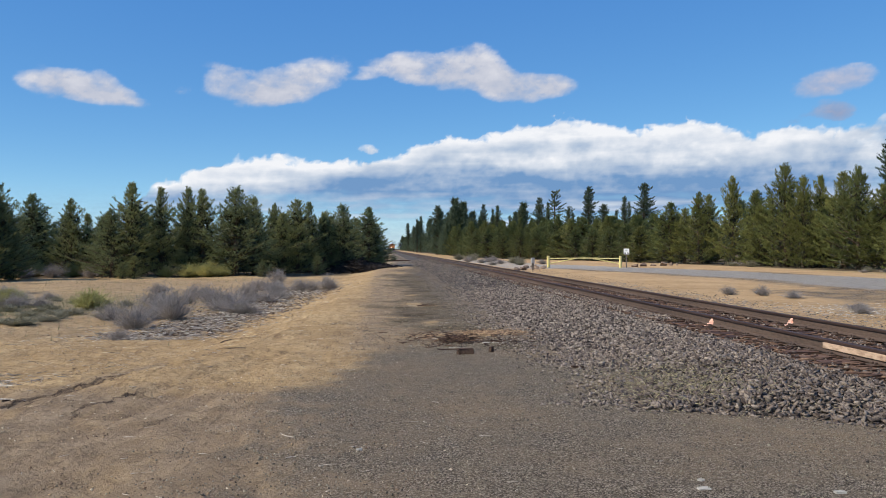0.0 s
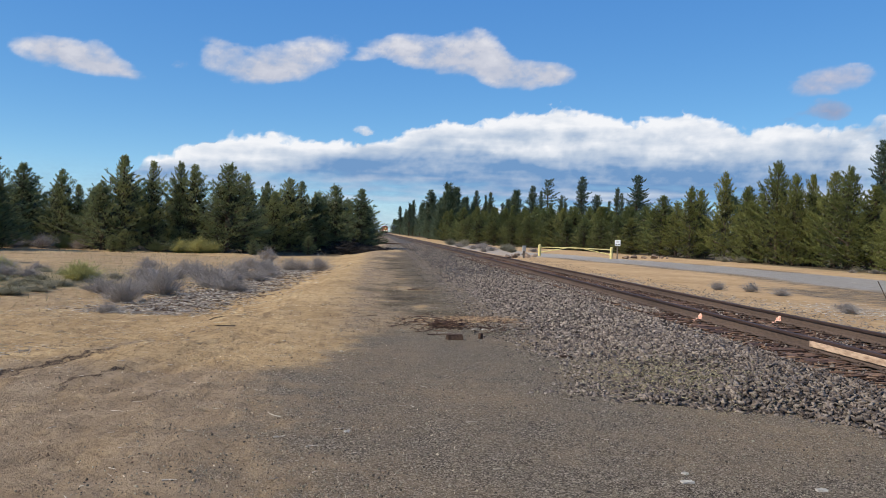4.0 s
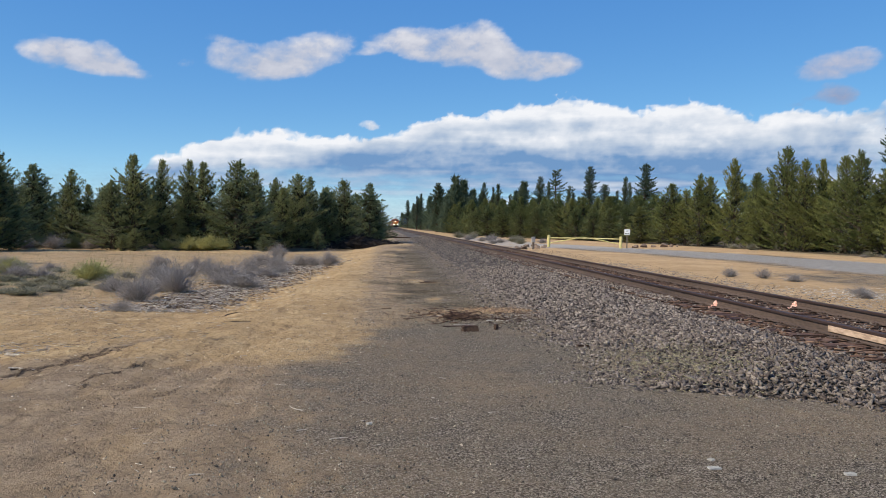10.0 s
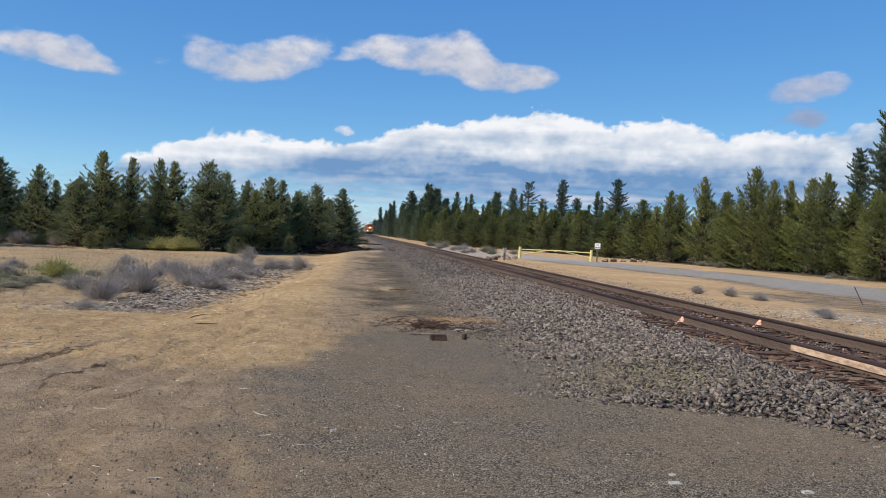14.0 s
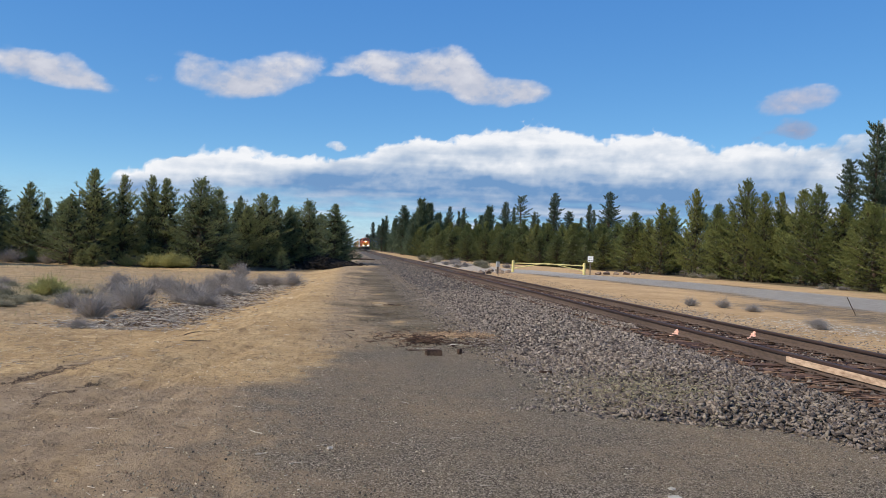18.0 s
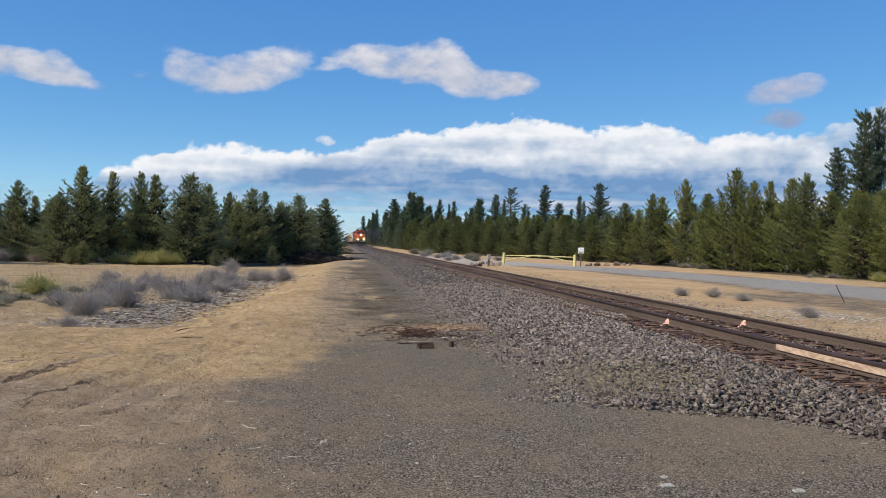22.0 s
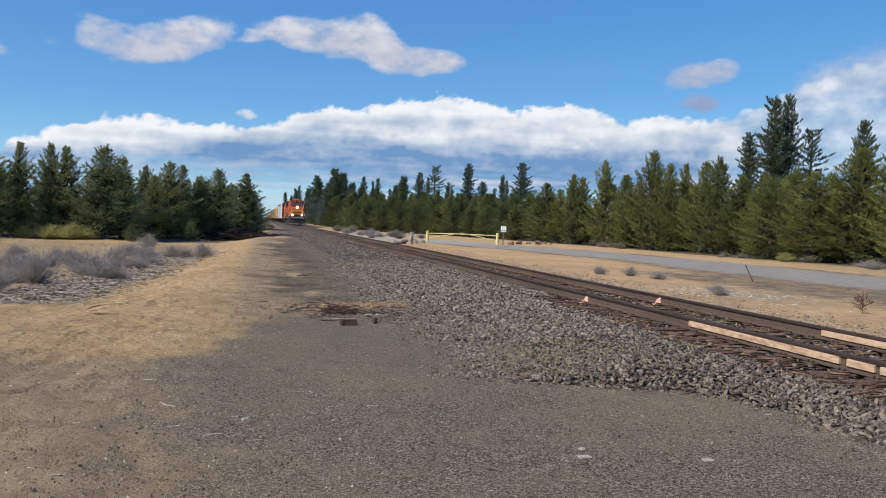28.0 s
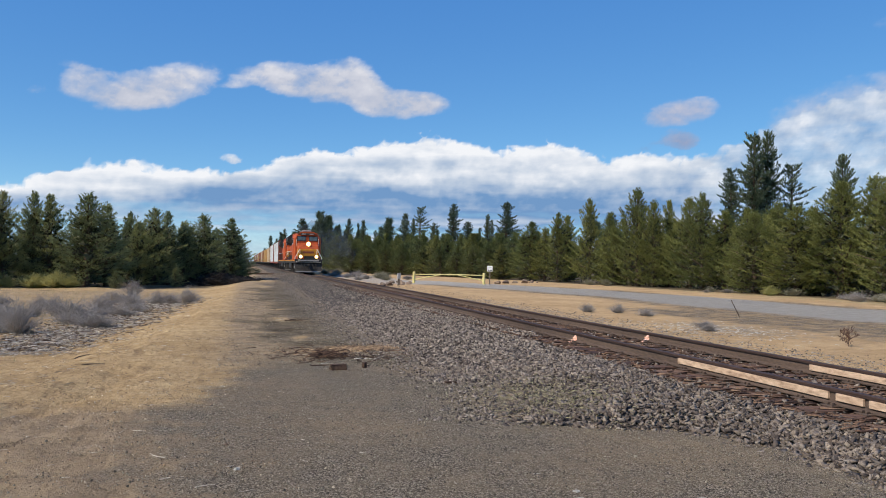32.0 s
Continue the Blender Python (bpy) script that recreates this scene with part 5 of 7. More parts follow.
for x, y in ((-9.9, 20.8), (-10.1, 22.1), (-9.9, 22.6), (-9.3, 22.0), (-10.2, 24.6), (-10.8, 26.9), (-10.1, 26.0), (-10.2, 27.2), (-9.4, 25.8), (-8.1, 24.7), (-12.3, 32.1), (-10.6, 21.6), (-11.4, 25.4), (-11.9, 27.2), (-12.6, 26.2), (-8.8, 27.2), (-11.2, 31.0), (-10.0, 30.6), (-11.0, 23.2),
             (-9.0, 29.8), (-12.9, 33.5), (-8.2, 26.4), (-9.1, 24.2), (-11.6, 33.8), (-7.6, 31.6), (-14.2, 32.2), (-11.0, 28.2), (-9.2, 23.2), (-8.6, 32.8)):
    bush(x, y, shrubs.uniform(0.45, 1.1), shrubs.uniform(0.10, 0.24), LOW, "low grey-green brush on the sandy clearing", "low brush in the clearing", "low_brush")
for i in range(11):
    y = shrubs.uniform(36, 78)
    x = float(np.interp(y, [36, 46, 60, 78], [33.5, 33.2, 32.6, 30.5])) + shrubs.uniform(0, 1.6)
    if i % 4 == 0:
        bush(x, y, shrubs.uniform(0.8, 1.4), shrubs.uniform(0.35, 0.6), SAGE, "grey brush at the foot of the roadside pines", "brush beyond the road")
    else:
        bush(x, y, shrubs.uniform(0.8, 1.5), shrubs.uniform(0.3, 0.6), LOW, "grey-green brush at the foot of the roadside pines", "brush beyond the road", "low_brush")
for x, y, w, h in ((10.6, 78, 1.4, 0.5), (12.2, 84, 1.6, 0.6), (11.0, 90, 1.5, 0.6), (13.4, 79, 1.3, 0.5), (10.4, 99, 1.8, 0.7), (12.4, 96, 1.7, 0.7), (14.2, 88, 1.6, 0.7), (11.6, 106, 1.8, 0.8), (13.8, 102, 1.8, 0.8), (15.8, 94, 1.7, 0.7), (16.6, 84, 1.5, 0.6), (10.8, 115, 2.0, 0.9), (13.0, 118, 2.0, 0.9)):
    bush(x, y, w, h, LOW if int(y) % 3 else SAGE, "low dry brush between the track and the woods", "brush beside the track", "low_brush")
for x, y, w, h in ((-5.5, 11.5, 0.45, 0.1),):
    bush(x, y, w, h, SAGE, "flattened dry tuft in the dirt", "dry tufts", "dry_tuft")
for x, y, H in ((-16.6, 56.4, 1.6), (-8.4, 58.6, 1.25), (-5.0, 64.0, 1.5), (-17.2, 56.0, 1.2)):
    plant("young", x, y, H, H * 0.38, "pine saplings", "light green pine sapling before the taller pines")


# ---- ground clutter ----
def clutter():
    rng = np.random.default_rng(8)
    y = 18.2 + 25 * rng.random(9500) ** 1.3
    x = slope_foot(y) - 0.85 + 0.95 * rng.normal(size=9500)
    p = np.stack([x, y, lie(x, y) + rng.uniform(0.01, 0.05, len(x))], 1)
    stuff("twig_litter", sticks(rng, p, rng.uniform(0.03, 0.19, len(x)), rng.uniform(0.002, 0.006, len(x)), 0.3), M_GREYWOOD, "bleached grey twigs and wood chips littering the sand", "twigs")
    keep = rng.random(len(p)) < 0.22
    q = p[keep] + rng.normal(0, 0.25, (keep.sum(), 3)) * np.array([1, 1, 0]) + np.array([0, 0, 0.015])
    stuff("wood_chips", sticks(rng, q, rng.uniform(0.04, 0.20, len(q)), rng.uniform(0.003, 0.007, len(q)), 0.3), M_CHIP, "pale bleached wood chips on the sand", "wood chips")
    n = 9000
    x, y = rng.normal(-12, 3.6, n), rng.normal(29, 4.6, n)
    far = rng.random(n) < 0.3
    x, y = np.where(far, rng.uniform(-30, -4, n), x), np.where(far, rng.uniform(40, 57, n), y)
    cx, cy = np.round(x / 0.45) * 0.45 + 0.3 * np.sin(y * 9), np.round(y / 0.45) * 0.45
    x, y = cx + rng.normal(0, 0.07, n), cy + rng.normal(0, 0.07, n)
    b = np.stack([x, y, lie(x, y) - 0.01], 1)
    d = np.stack([rng.normal(0, 0.06, n), rng.normal(0, 0.06, n), rng.uniform(0.06, 0.2, n)], 1)
    sd = np.stack([rng.normal(0, 1, n), rng.normal(0, 1, n), np.zeros(n)], 1)
    sd *= 0.007 / np.linalg.norm(sd, axis=1)[:, None]
    stuff("bunch_grass", (np.stack([b + sd, b - sd, b + d], 1).reshape(-1, 3), np.arange(3 * n).reshape(-1, 3)), M_GRASS, "sparse dry bunch grass in the sandy clearing", "grass")
    n = 750
    x, y = rng.normal(12.7, 0.9, n), rng.normal(20.6, 1.6, n)
    p = np.stack([x, y, lie(x, y) + 0.015], 1)
    stuff("weed_litter", sticks(rng, p, rng.uniform(0.03, 0.14, n), rng.uniform(0.003, 0.006, n), 0.25), M_CHIP, "pale dry weed stalks beside the track", "twigs")
    n = 6500
    y = 8 + 60 * rng.random(n) ** 1.3
    x = 9.2 + 3.0 * rng.random(n) ** 2.6
    s = rng.uniform(0.007, 0.024, n)
    stuff("verge_stones", rocks(rng, np.stack([x, y, lie(x, y) + s * 0.25], 1), s, (CUBE_V, CUBE_F), (0.5, 0.4), 0.4), M_STONE, "brown stones and bark scattered along the far verge", "stones")
    n = 2600
    y = 8 + 30 * rng.random(n) ** 1.2
    x = 9.2 + 2.2 * rng.random(n) ** 1.8
    stuff("verge_twigs", sticks(rng, np.stack([x, y, lie(x, y) + 0.012], 1), rng.uniform(0.03, 0.16, n), rng.uniform(0.003, 0.007, n), 0.2), M_GREYWOOD, "grey twigs and bark strewn along the far verge", "twigs")
    n = 3600
    y = 6 + 26 * rng.random(n) ** 1.3
    x = TRACK + rng.uniform(-1.45, 1.4, n)
    clear = (np.abs(x - NEAR_RAIL) > 0.12) & (np.abs(x - FAR_RAIL) > 0.12)
    x, y = x[clear], y[clear]
    n = len(x)
    stuff("tie_splinters", sticks(rng, np.stack([x, y, np.full(n, TIE_TOP) - rng.uniform(0.0, 0.03, n)], 1), rng.uniform(0.06, 0.3, n), rng.uniform(0.005, 0.014, n), 0.12, rng.normal(0, 0.25, n)), M_SPLINTER, "red-brown splinters peeling from the old ties", "splinters")
    n = 1700
    x, y = rng.normal(3.4, 0.5, n), rng.normal(9.3, 0.9, n)
    stuff("dry_moss", sticks(rng, np.stack([x, y, bed_height(x, y) + rng.uniform(0.03, 0.075, n)], 1), rng.uniform(0.025, 0.08, n), rng.uniform(0.002, 0.004, n), 0.9), M_WEED, "thin yellowish weeds growing between the ballast stones", "weeds")
    n = 7000
    y = 13 + 34 * rng.random(n) ** 1.4
    x = -0.5 + (toe(y) + 0.6) * rng.random(n) ** 0.75
    s = rng.uniform(0.006, 0.018, n)
    stuff("lane_stones", rocks(rng, np.stack([x, y, lie(x, y) + s * 0.25], 1), s, (OCT_V, OCT_F)), M_GRIT, "small loose stones spilt along the lane", "stones")
    n = 3800
    y = 8.2 + 42 * rng.random(n) ** 1.3
    x = toe(y) + 0.15 - np.abs(rng.normal(0, 0.32, n))
    s = rng.uniform(0.010, 0.030, n)
    stuff("spilt_ballast", rocks(rng, np.stack([x, y, lie(x, y) + s * 0.3], 1), s, (SHARD_V, SHARD_F), (0.5, 0.4), 0.5), M_STONE_PALE, "ballast stones spilt from the bank onto the lane", "ballast")
    n = 34000
    x, y = rng.uniform(-2.0, 5.4, n), 3.8 + 14 * rng.random(n) ** 1.3
    keep = (x < toe(y) + 0.1) & (x > np.interp(y, [4, 9, 12], [-1.8, -1.2, -0.2]) + rng.normal(0, 0.5, n))
    x, y = x[keep], y[keep]
    s = rng.uniform(0.0035, 0.0105, len(x)) * np.where(rng.random(len(x)) < 0.05, 1.7, 1)
    stuff("loose_gravel", rocks(rng, np.stack([x, y, lie(x, y) + s * 0.3], 1), s, (OCT_V, OCT_F)), M_GRIT, "fine dark loose gravel on the access road", "gravel")
    n = 1500
    x, y = rng.uniform(-8, -0.3, n), 4.2 + 16 * rng.random(n)
    s = rng.uniform(0.005, 0.014, n)
    stuff("sand_pebbles", rocks(rng, np.stack([x, y, lie(x, y) + s * 0.4], 1), s, (OCT_V, OCT_F)), M_STRAW, "small clods and pebbles on the sand", "pebbles")
    n = 14000
    x, y = rng.uniform(-8, 0.2, n), 4.2 + 15 * rng.random(n)
    keep = rng.random(n) < 0.12 + 0.88 * (np.sin(x * 2.1 + y) * np.sin(y * 1.7 - x) > 0.3)
    x, y = x[keep], y[keep]
    s = rng.uniform(0.003, 0.008, len(x)) * np.where(rng.random(len(x)) < 0.05, 1.7, 1)
    stuff("dirt_clods", rocks(rng, np.stack([x, y, lie(x, y) + s * 0.08], 1), s, (CUBE_V, CUBE_F), (0.5, 0.3), 0.3), M_CLOD, "brown clods of trodden dirt and bark", "clods")
    k = 190
    cx, cy = rng.uniform(-7.5, 0.2, k), 4.6 + 12.5 * rng.random(k)
    cx[110:], cy[110:] = rng.uniform(-3.6, -0.3, 80), 9.5 + 11 * rng.random(80)
    i = rng.integers(0, k, 9000)
    way = rng.uniform(0, 6.28, k)[i]
    a, b = rng.normal(0, 0.2, len(i)), rng.normal(0, 0.07, len(i))
    x, y = cx[i] + a * np.cos(way) - b * np.sin(way), cy[i] + a * np.sin(way) + b * np.cos(way)
    s = rng.uniform(0.003, 0.011, len(i)) * np.where(rng.random(len(i)) < 0.04, 1.8, 1)
    stuff("scuffed_clods", rocks(rng, np.stack([x, y, lie(x, y) + s * 0.1], 1), s, (CUBE_V, CUBE_F), (0.5, 0.35), 0.35), M_CLOD, "clods of dirt scuffed up in patches", "clods")
    # dark sticks: twigs, and the shadow gaps between the pale litter
    n = 2400
    y = 19 + 22 * rng.random(n) ** 1.3
    x = slope_foot(y) - 0.7 + 0.8 * rng.normal(size=n)
    stuff("dark_twigs", sticks(rng, np.stack([x, y, lie(x, y) + 0.02], 1), rng.uniform(0.05, 0.3, n), rng.uniform(0.004, 0.014, n), 0.25), M_BARK, "dark twigs and shadow gaps among the bleached litter", "twigs")
    n = 4200
    x, y = rng.uniform(-8, 0.8, n), 4.2 + 14 * rng.random(n)
    keep = rng.random(n) < 0.2 + 0.8 * (np.sin(x * 1.3 - y * 0.9) > 0.2)
    x, y = x[keep], y[keep]
    s = rng.uniform(0.004, 0.012, len(x))
    stuff("bark_bits", rocks(rng, np.stack([x, y, lie(x, y) + 0.004], 1), s, (CUBE_V, CUBE_F), (0.35, 0.2)), M_BARKBIT, "flat bark bits trodden into the dirt", "bark")
    n = 260
    x, y = rng.uniform(-7, 3, n), 4.5 + 14 * rng.random(n)
    stuff("straw_bits", sticks(rng, np.stack([x, y, lie(x, y) + 0.008], 1), rng.uniform(0.02, 0.10, n), rng.uniform(0.002, 0.004, n), 0.05), M_DRYWOOD, "scattered pale straw and bark bits", "straw")
    n = 260
    x, y = rng.normal(-5.2, 0.55, n), rng.normal(10.8, 0.7, n)
    stuff("broken_twigs", sticks(rng, np.stack([x, y, lie(x, y) + 0.015], 1), rng.uniform(0.04, 0.25, n), rng.uniform(0.002, 0.006, n), 0.15), M_GREYWOOD, "broken grey twigs at the edge of the dirt", "twigs")
    n = 1700
    x, y = rng.uniform(-9, -2, n), 11 + 16.5 * rng.random(n)
    keep = ((x > slope_foot(y) - 0.4) | (y < 19)) & (rng.random(n) < 0.25 + 0.75 * (np.sin(x * 1.7 + 1) * np.sin(y * 1.1) > 0))
    x, y = x[keep], y[keep]
    stuff("stray_twigs", sticks(rng, np.stack([x, y, lie(x, y) + 0.01], 1), rng.uniform(0.03, 0.22, len(x)), rng.uniform(0.002, 0.005, len(x)), 0.12), M_BARKBIT, "stray pale twigs on the sand slope", "twigs")
    n = 110
    y = 14 + 46 * rng.random(n) ** 1.4
    x = rng.uniform(-0.6, 2.4, n)
    stuff("lane_sticks", sticks(rng, np.stack([x, y, lie(x, y) + 0.012], 1), rng.uniform(0.04, 0.3, n), rng.uniform(0.003, 0.007, n), 0.08), M_POST, "broken bark and sticks along the grassy lane", "sticks")
    n = 900
    x = np.concatenate([rng.normal(2.2, 0.35, n * 3 // 4), rng.normal(1.4, 0.4, n - n * 3 // 4)])
    y = np.concatenate([rng.normal(15.45, 0.25, n * 3 // 4), rng.normal(14.9, 0.4, n - n * 3 // 4)])
    stuff("straw_patch", sticks(rng, np.stack([x, y, lie(x, y) + 0.02], 1), rng.uniform(0.02, 0.12, n), rng.uniform(0.003, 0.008, n), 0.25), M_STRAW, "patch of broken straw and bark at the ballast edge", "straw")
    n = 80
    x, y = rng.normal(1.55, 0.7, n), rng.normal(14.3, 0.5, n)
    s = rng.uniform(0.012, 0.05, n) * np.where(rng.random(n) < 0.5, 0.6, 1)
    stuff("bark_scraps", rocks(rng, np.stack([x, y, lie(x, y) + 0.008], 1), s, (CUBE_V, CUBE_F), (0.3, 0.3), 0.3), M_BARK, "dark scraps of bark and rotten wood", "bark")
    n = 300
    heap = rng.random(n) < 0.6
    x = np.where(heap, rng.normal(1.35, 0.2, n), rng.normal(1.7, 0.7, n))
    y = np.where(heap, rng.normal(14.2, 0.28, n), rng.normal(14.4, 0.6, n))
    stuff("dark_splinters", sticks(rng, np.stack([x, y, lie(x, y) + np.where(heap, rng.uniform(0.0, 0.07, n), 0.015)], 1), rng.uniform(0.04, 0.26, n), rng.uniform(0.004, 0.012, n), 0.3), M_OLDWOOD, "brown splinters of broken tie wood", "splinters")
    n = 3200
    x, y = rng.normal(-2.4, 1.3, n), rng.normal(71.2, 1.6, n)
    z = lie(x, y) + np.abs(rng.normal(0, 0.42, n)) * np.exp(-((x + 2.4) / 2.0) ** 2) + 0.04
    stuff("slash_pile", sticks(rng, np.stack([x, y, z], 1), rng.uniform(0.25, 1.1, n), rng.uniform(0.015, 0.05, n), 0.6), M_CHAR, "dark heap of charred branches under the pines", "brush pile")


clutter()


def lone_stick(x, y, length, thick, way, material, label, name="stick", bend=0.12):
    bm = bmesh.new()
    d = Vector((math.cos(radians(way)), math.sin(radians(way)), 0))
    s = Vector((-d.y, d.x, 0))
    z = float(height(np.float64(x), np.float64(y))) + thick * 0.7
    pts = [Vector((x, y, z)) + d * length * (t - 0.5) + s * length * bend * math.sin(3 * t) for t in (0, 0.33, 0.66, 1.0)]
    for i in range(3):
        rod(bm, pts[i], pts[i + 1], thick * (1 - 0.2 * i), thick * (0.8 - 0.2 * i), 6)
    return tagged(part(name, bm, material), label, "stick", "loose sticks")


for x, y, l, t, w in ((-1.62, 5.97, 0.15, 0.007, 4), (-1.13, 5.22, 0.14, 0.008, 2), (-0.72, 7.1, 0.24, 0.007, 125), (-0.55, 6.35, 0.2, 0.006, 15), (-0.3, 6.1, 0.16, 0.006, 20), (-2.1, 7.2, 0.2, 0.006, 0),
                      (-4.23, 10.03, 0.3, 0.010, 14), (-1.0, 8.2, 0.12, 0.008, 160), (1.0, 23.4, 0.35, 0.012, 10), (1.05, 14.6, 0.5, 0.010, 12), (1.3, 13.2, 0.3, 0.008, 8), (1.95, 13.75, 0.35, 0.010, 0), (-2.4, 12.9, 0.3, 0.01, 14)):
    lone_stick(x, y, l * 0.9, t * 0.7, w, M_DRYWOOD, "bleached broken stick lying on the dirt")
for x, y, l, t, w in ((-3.81, 9.0, 0.22, 0.010, 24), (-4.8, 10.12, 0.5, 0.022, -20), (-5.3, 11.1, 0.4, 0.012, 15), (-2.3, 13.4, 0.4, 0.012, 10), (-2.75, 15.8, 0.9, 0.012, 72), (1.5, 23.2, 0.6, 0.015, -15), (2.5, 13.9, 0.5, 0.012, 10)):
    lone_stick(x, y, l, t, w, M_DARKWOOD, "dark weathered branch lying on the dirt", "branch")
for x, y, l, t, w in ((1.1, 15.77, 0.42, 0.020, 6), (1.45, 15.3, 0.36, 0.018, -14), (0.66, 15.25, 0.34, 0.014, 8), (1.16, 12.95, 0.36, 0.016, 4), (2.3, 14.9, 0.5, 0.016, 8), (1.31, 22.95, 0.5, 0.024, -6), (2.66, 15.0, 0.3, 0.018, -20)):
    lone_stick(x, y, l, t * 0.65, w, M_OLDWOOD, "broken splinter of rotten red-brown tie wood", "splinter", 0.05)
lone_stick(-4.3, 10.12, 0.46, 0.011, -20, M_DRYWOOD, "bleached stick at the edge of the trodden dirt", "stick", 0.04)
lone_stick(-3.78, 8.92, 0.32, 0.009, -18, M_GREYWOOD, "grey broken stick beside the tyre rut", "stick", 0.05)
lone_stick(1.93, 13.76, 0.3, 0.012, -6, M_CHIP, "bleached split stick by the straw patch", "stick", 0.03)
lone_stick(1.75, 104.0, 3.6, 0.13, 8, M_OLDWOOD, "fallen log lying where the lane narrows", "log", 0.03)


def tyre_rut(line, width, count, seed):
    """A narrow rut: a row of soil crumbs pressed up along a wheel track, dark for its shade."""
    rng = np.random.default_rng(seed)
    p = np.array(line)
    k = rng.random(count) * (len(p) - 1)
    i = k.astype(int)
    q = p[i] + (p[i + 1] - p[i]) * (k - i)[:, None]
    gap = 0.55 + 0.45 * np.sin(9.0 * k + seed) * np.sin(4.1 * k)
    x = q[:, 0] + rng.normal(0, 1, count) * width * (0.5 + gap) + 0.02 * np.sin(7 * k)
    y = q[:, 1] + rng.normal(0, 0.03, count)
    s = rng.uniform(0.003, 0.009, count) * (0.6 + 0.5 * gap)
    stuff("tyre_rut", rocks(rng, np.stack([x, y, lie(x, y) + s * 0.25], 1), s, (CUBE_V, CUBE_F), (0.45, 0.4), 0.4), M_RUT, "dark soil crumbs and shade along an old tyre rut", "soil")


tyre_rut([(-3.76, 8.4), (-3.72, 8.61), (-3.66, 8.94), (-3.5, 9.37), (-3.48, 9.73), (-3.37, 10.38), (-3.11, 11.03)], 0.016, 2000, 3)
tyre_rut([(-3.57, 8.52), (-3.54, 8.84), (-3.43, 9.26), (-3.41, 9.73), (-3.31, 10.29), (-3.1, 10.87)], 0.012, 1300, 4)
tyre_rut([(-2.84, 7.96), (-2.89, 8.32), (-2.85, 8.5), (-2.72, 8.73), (-2.69, 9.07), (-2.63, 9.32)], 0.010, 700, 5)
for x, y, seed in ((-3.63, 9.74, 6), (-3.37, 8.43, 7), (-4.48, 10.29, 8), (-2.43, 8.04, 9), (-1.98, 7.65, 10), (-4.1, 11.2, 11)):
    tyre_rut([(x - 0.12, y - 0.06), (x, y), (x + 0.1, y + 0.1)], 0.06, 150, seed)


def chunk(name, x, y, w, d, h, turn, material, label, seed, category="wood chunk"):
    rng = random.Random(seed)
    bm = box(bmesh.new(), -w / 2, w / 2, -d / 2, d / 2, -0.01, h, min(w, d, h) * 0.18)
    for v in bm.verts:
        v.co += Vector((rng.uniform(-1, 1) * w, rng.uniform(-1, 1) * d, rng.uniform(-0.3, 1) * h)) * 0.09
    ob = part(name, bm, material)
    ob.matrix_world = pose(x, y, float(height(np.float64(x), np.float64(y))), 0, 0, turn)
    return tagged(ob, label, category)


chunk("wood_block", 1.36, 12.42, 0.24, 0.11, 0.085, 10, M_OLDWOOD, "split red-brown block of old tie wood", 1)
chunk("wood_block", 1.78, 12.57, 0.06, 0.05, 0.09, 40, M_OLDWOOD, "small dark chunk of tie wood", 2)
chunk("white_stone", 2.24, 5.3, 0.085, 0.05, 0.012, 10, M_WHITE_STONE, "flat white stone on the gravel", 3, "stone")
chunk("white_stone", 2.30, 5.5, 0.04, 0.035, 0.012, 30, M_WHITE_STONE, "small white stone on the gravel", 4, "stone")
chunk("white_stone", -0.08, 6.55, 0.04, 0.03, 0.014, 30, M_WHITE_STONE, "small white stone on the gravel", 5, "stone")
chunk("white_stone", 3.1, 5.15, 0.07, 0.04, 0.015, 0, M_WHITE_STONE, "flat white stone on the gravel", 6, "stone")
chunk("red_shard", 2.72, 10.85, 0.15, 0.06, 0.03, 5, M_OLDWOOD, "reddish wood shard at the ballast edge", 7, "shard")


# ---- gate, sign, posts, boulders ----
def yellow_gate():
    a, b = Vector((14.05, 68.5, 0)), Vector((19.85, 67.1, 0))
    thing = tagged(root("barrier_gate", Matrix.Translation(a) @ pose(0, 0, 0, 0, 0, math.degrees(math.atan2(b.y - a.y, b.x - a.x)))), "closed yellow steel barrier gate across the dirt road", "gate")
    w = (b - a).length
    for x in (0, w):
        p = part("gate_post", rod(bmesh.new(), (x, 0, -0.3), (x, 0, 0.95), 0.12, None, 16), M_YELLOW, thing, smooth=False)
        part("post_cap", rod(bmesh.new(), (x, 0, 0.95), (x, 0, 0.99), 0.125, 0.07, 16), M_YELLOW, p)
    for x0, x1, s in ((0.12, w / 2 - 0.02, 1), (w - 0.12, w / 2 + 0.02, -1)):
        leaf = part("gate_leaf", rod(bmesh.new(), (x0, 0, 0.76), (x1, 0, 0.80), 0.045, None, 10), M_YELLOW, thing)
        part("brace", rod(bmesh.new(), (x0, 0, 0.34), (x1 - s * 0.75, 0, 0.75), 0.04, None, 10), M_YELLOW, leaf)
        part("hinge", box(bmesh.new(), x0 - 0.05, x0 + 0.05, -0.06, 0.06, 0.28, 0.38, 0.01), M_YELLOW, leaf)
    part("latch", box(bmesh.new(), w / 2 - 0.12, w / 2 + 0.12, -0.06, 0.06, 0.72, 0.86, 0.012), M_YELLOW, thing)


yellow_gate()


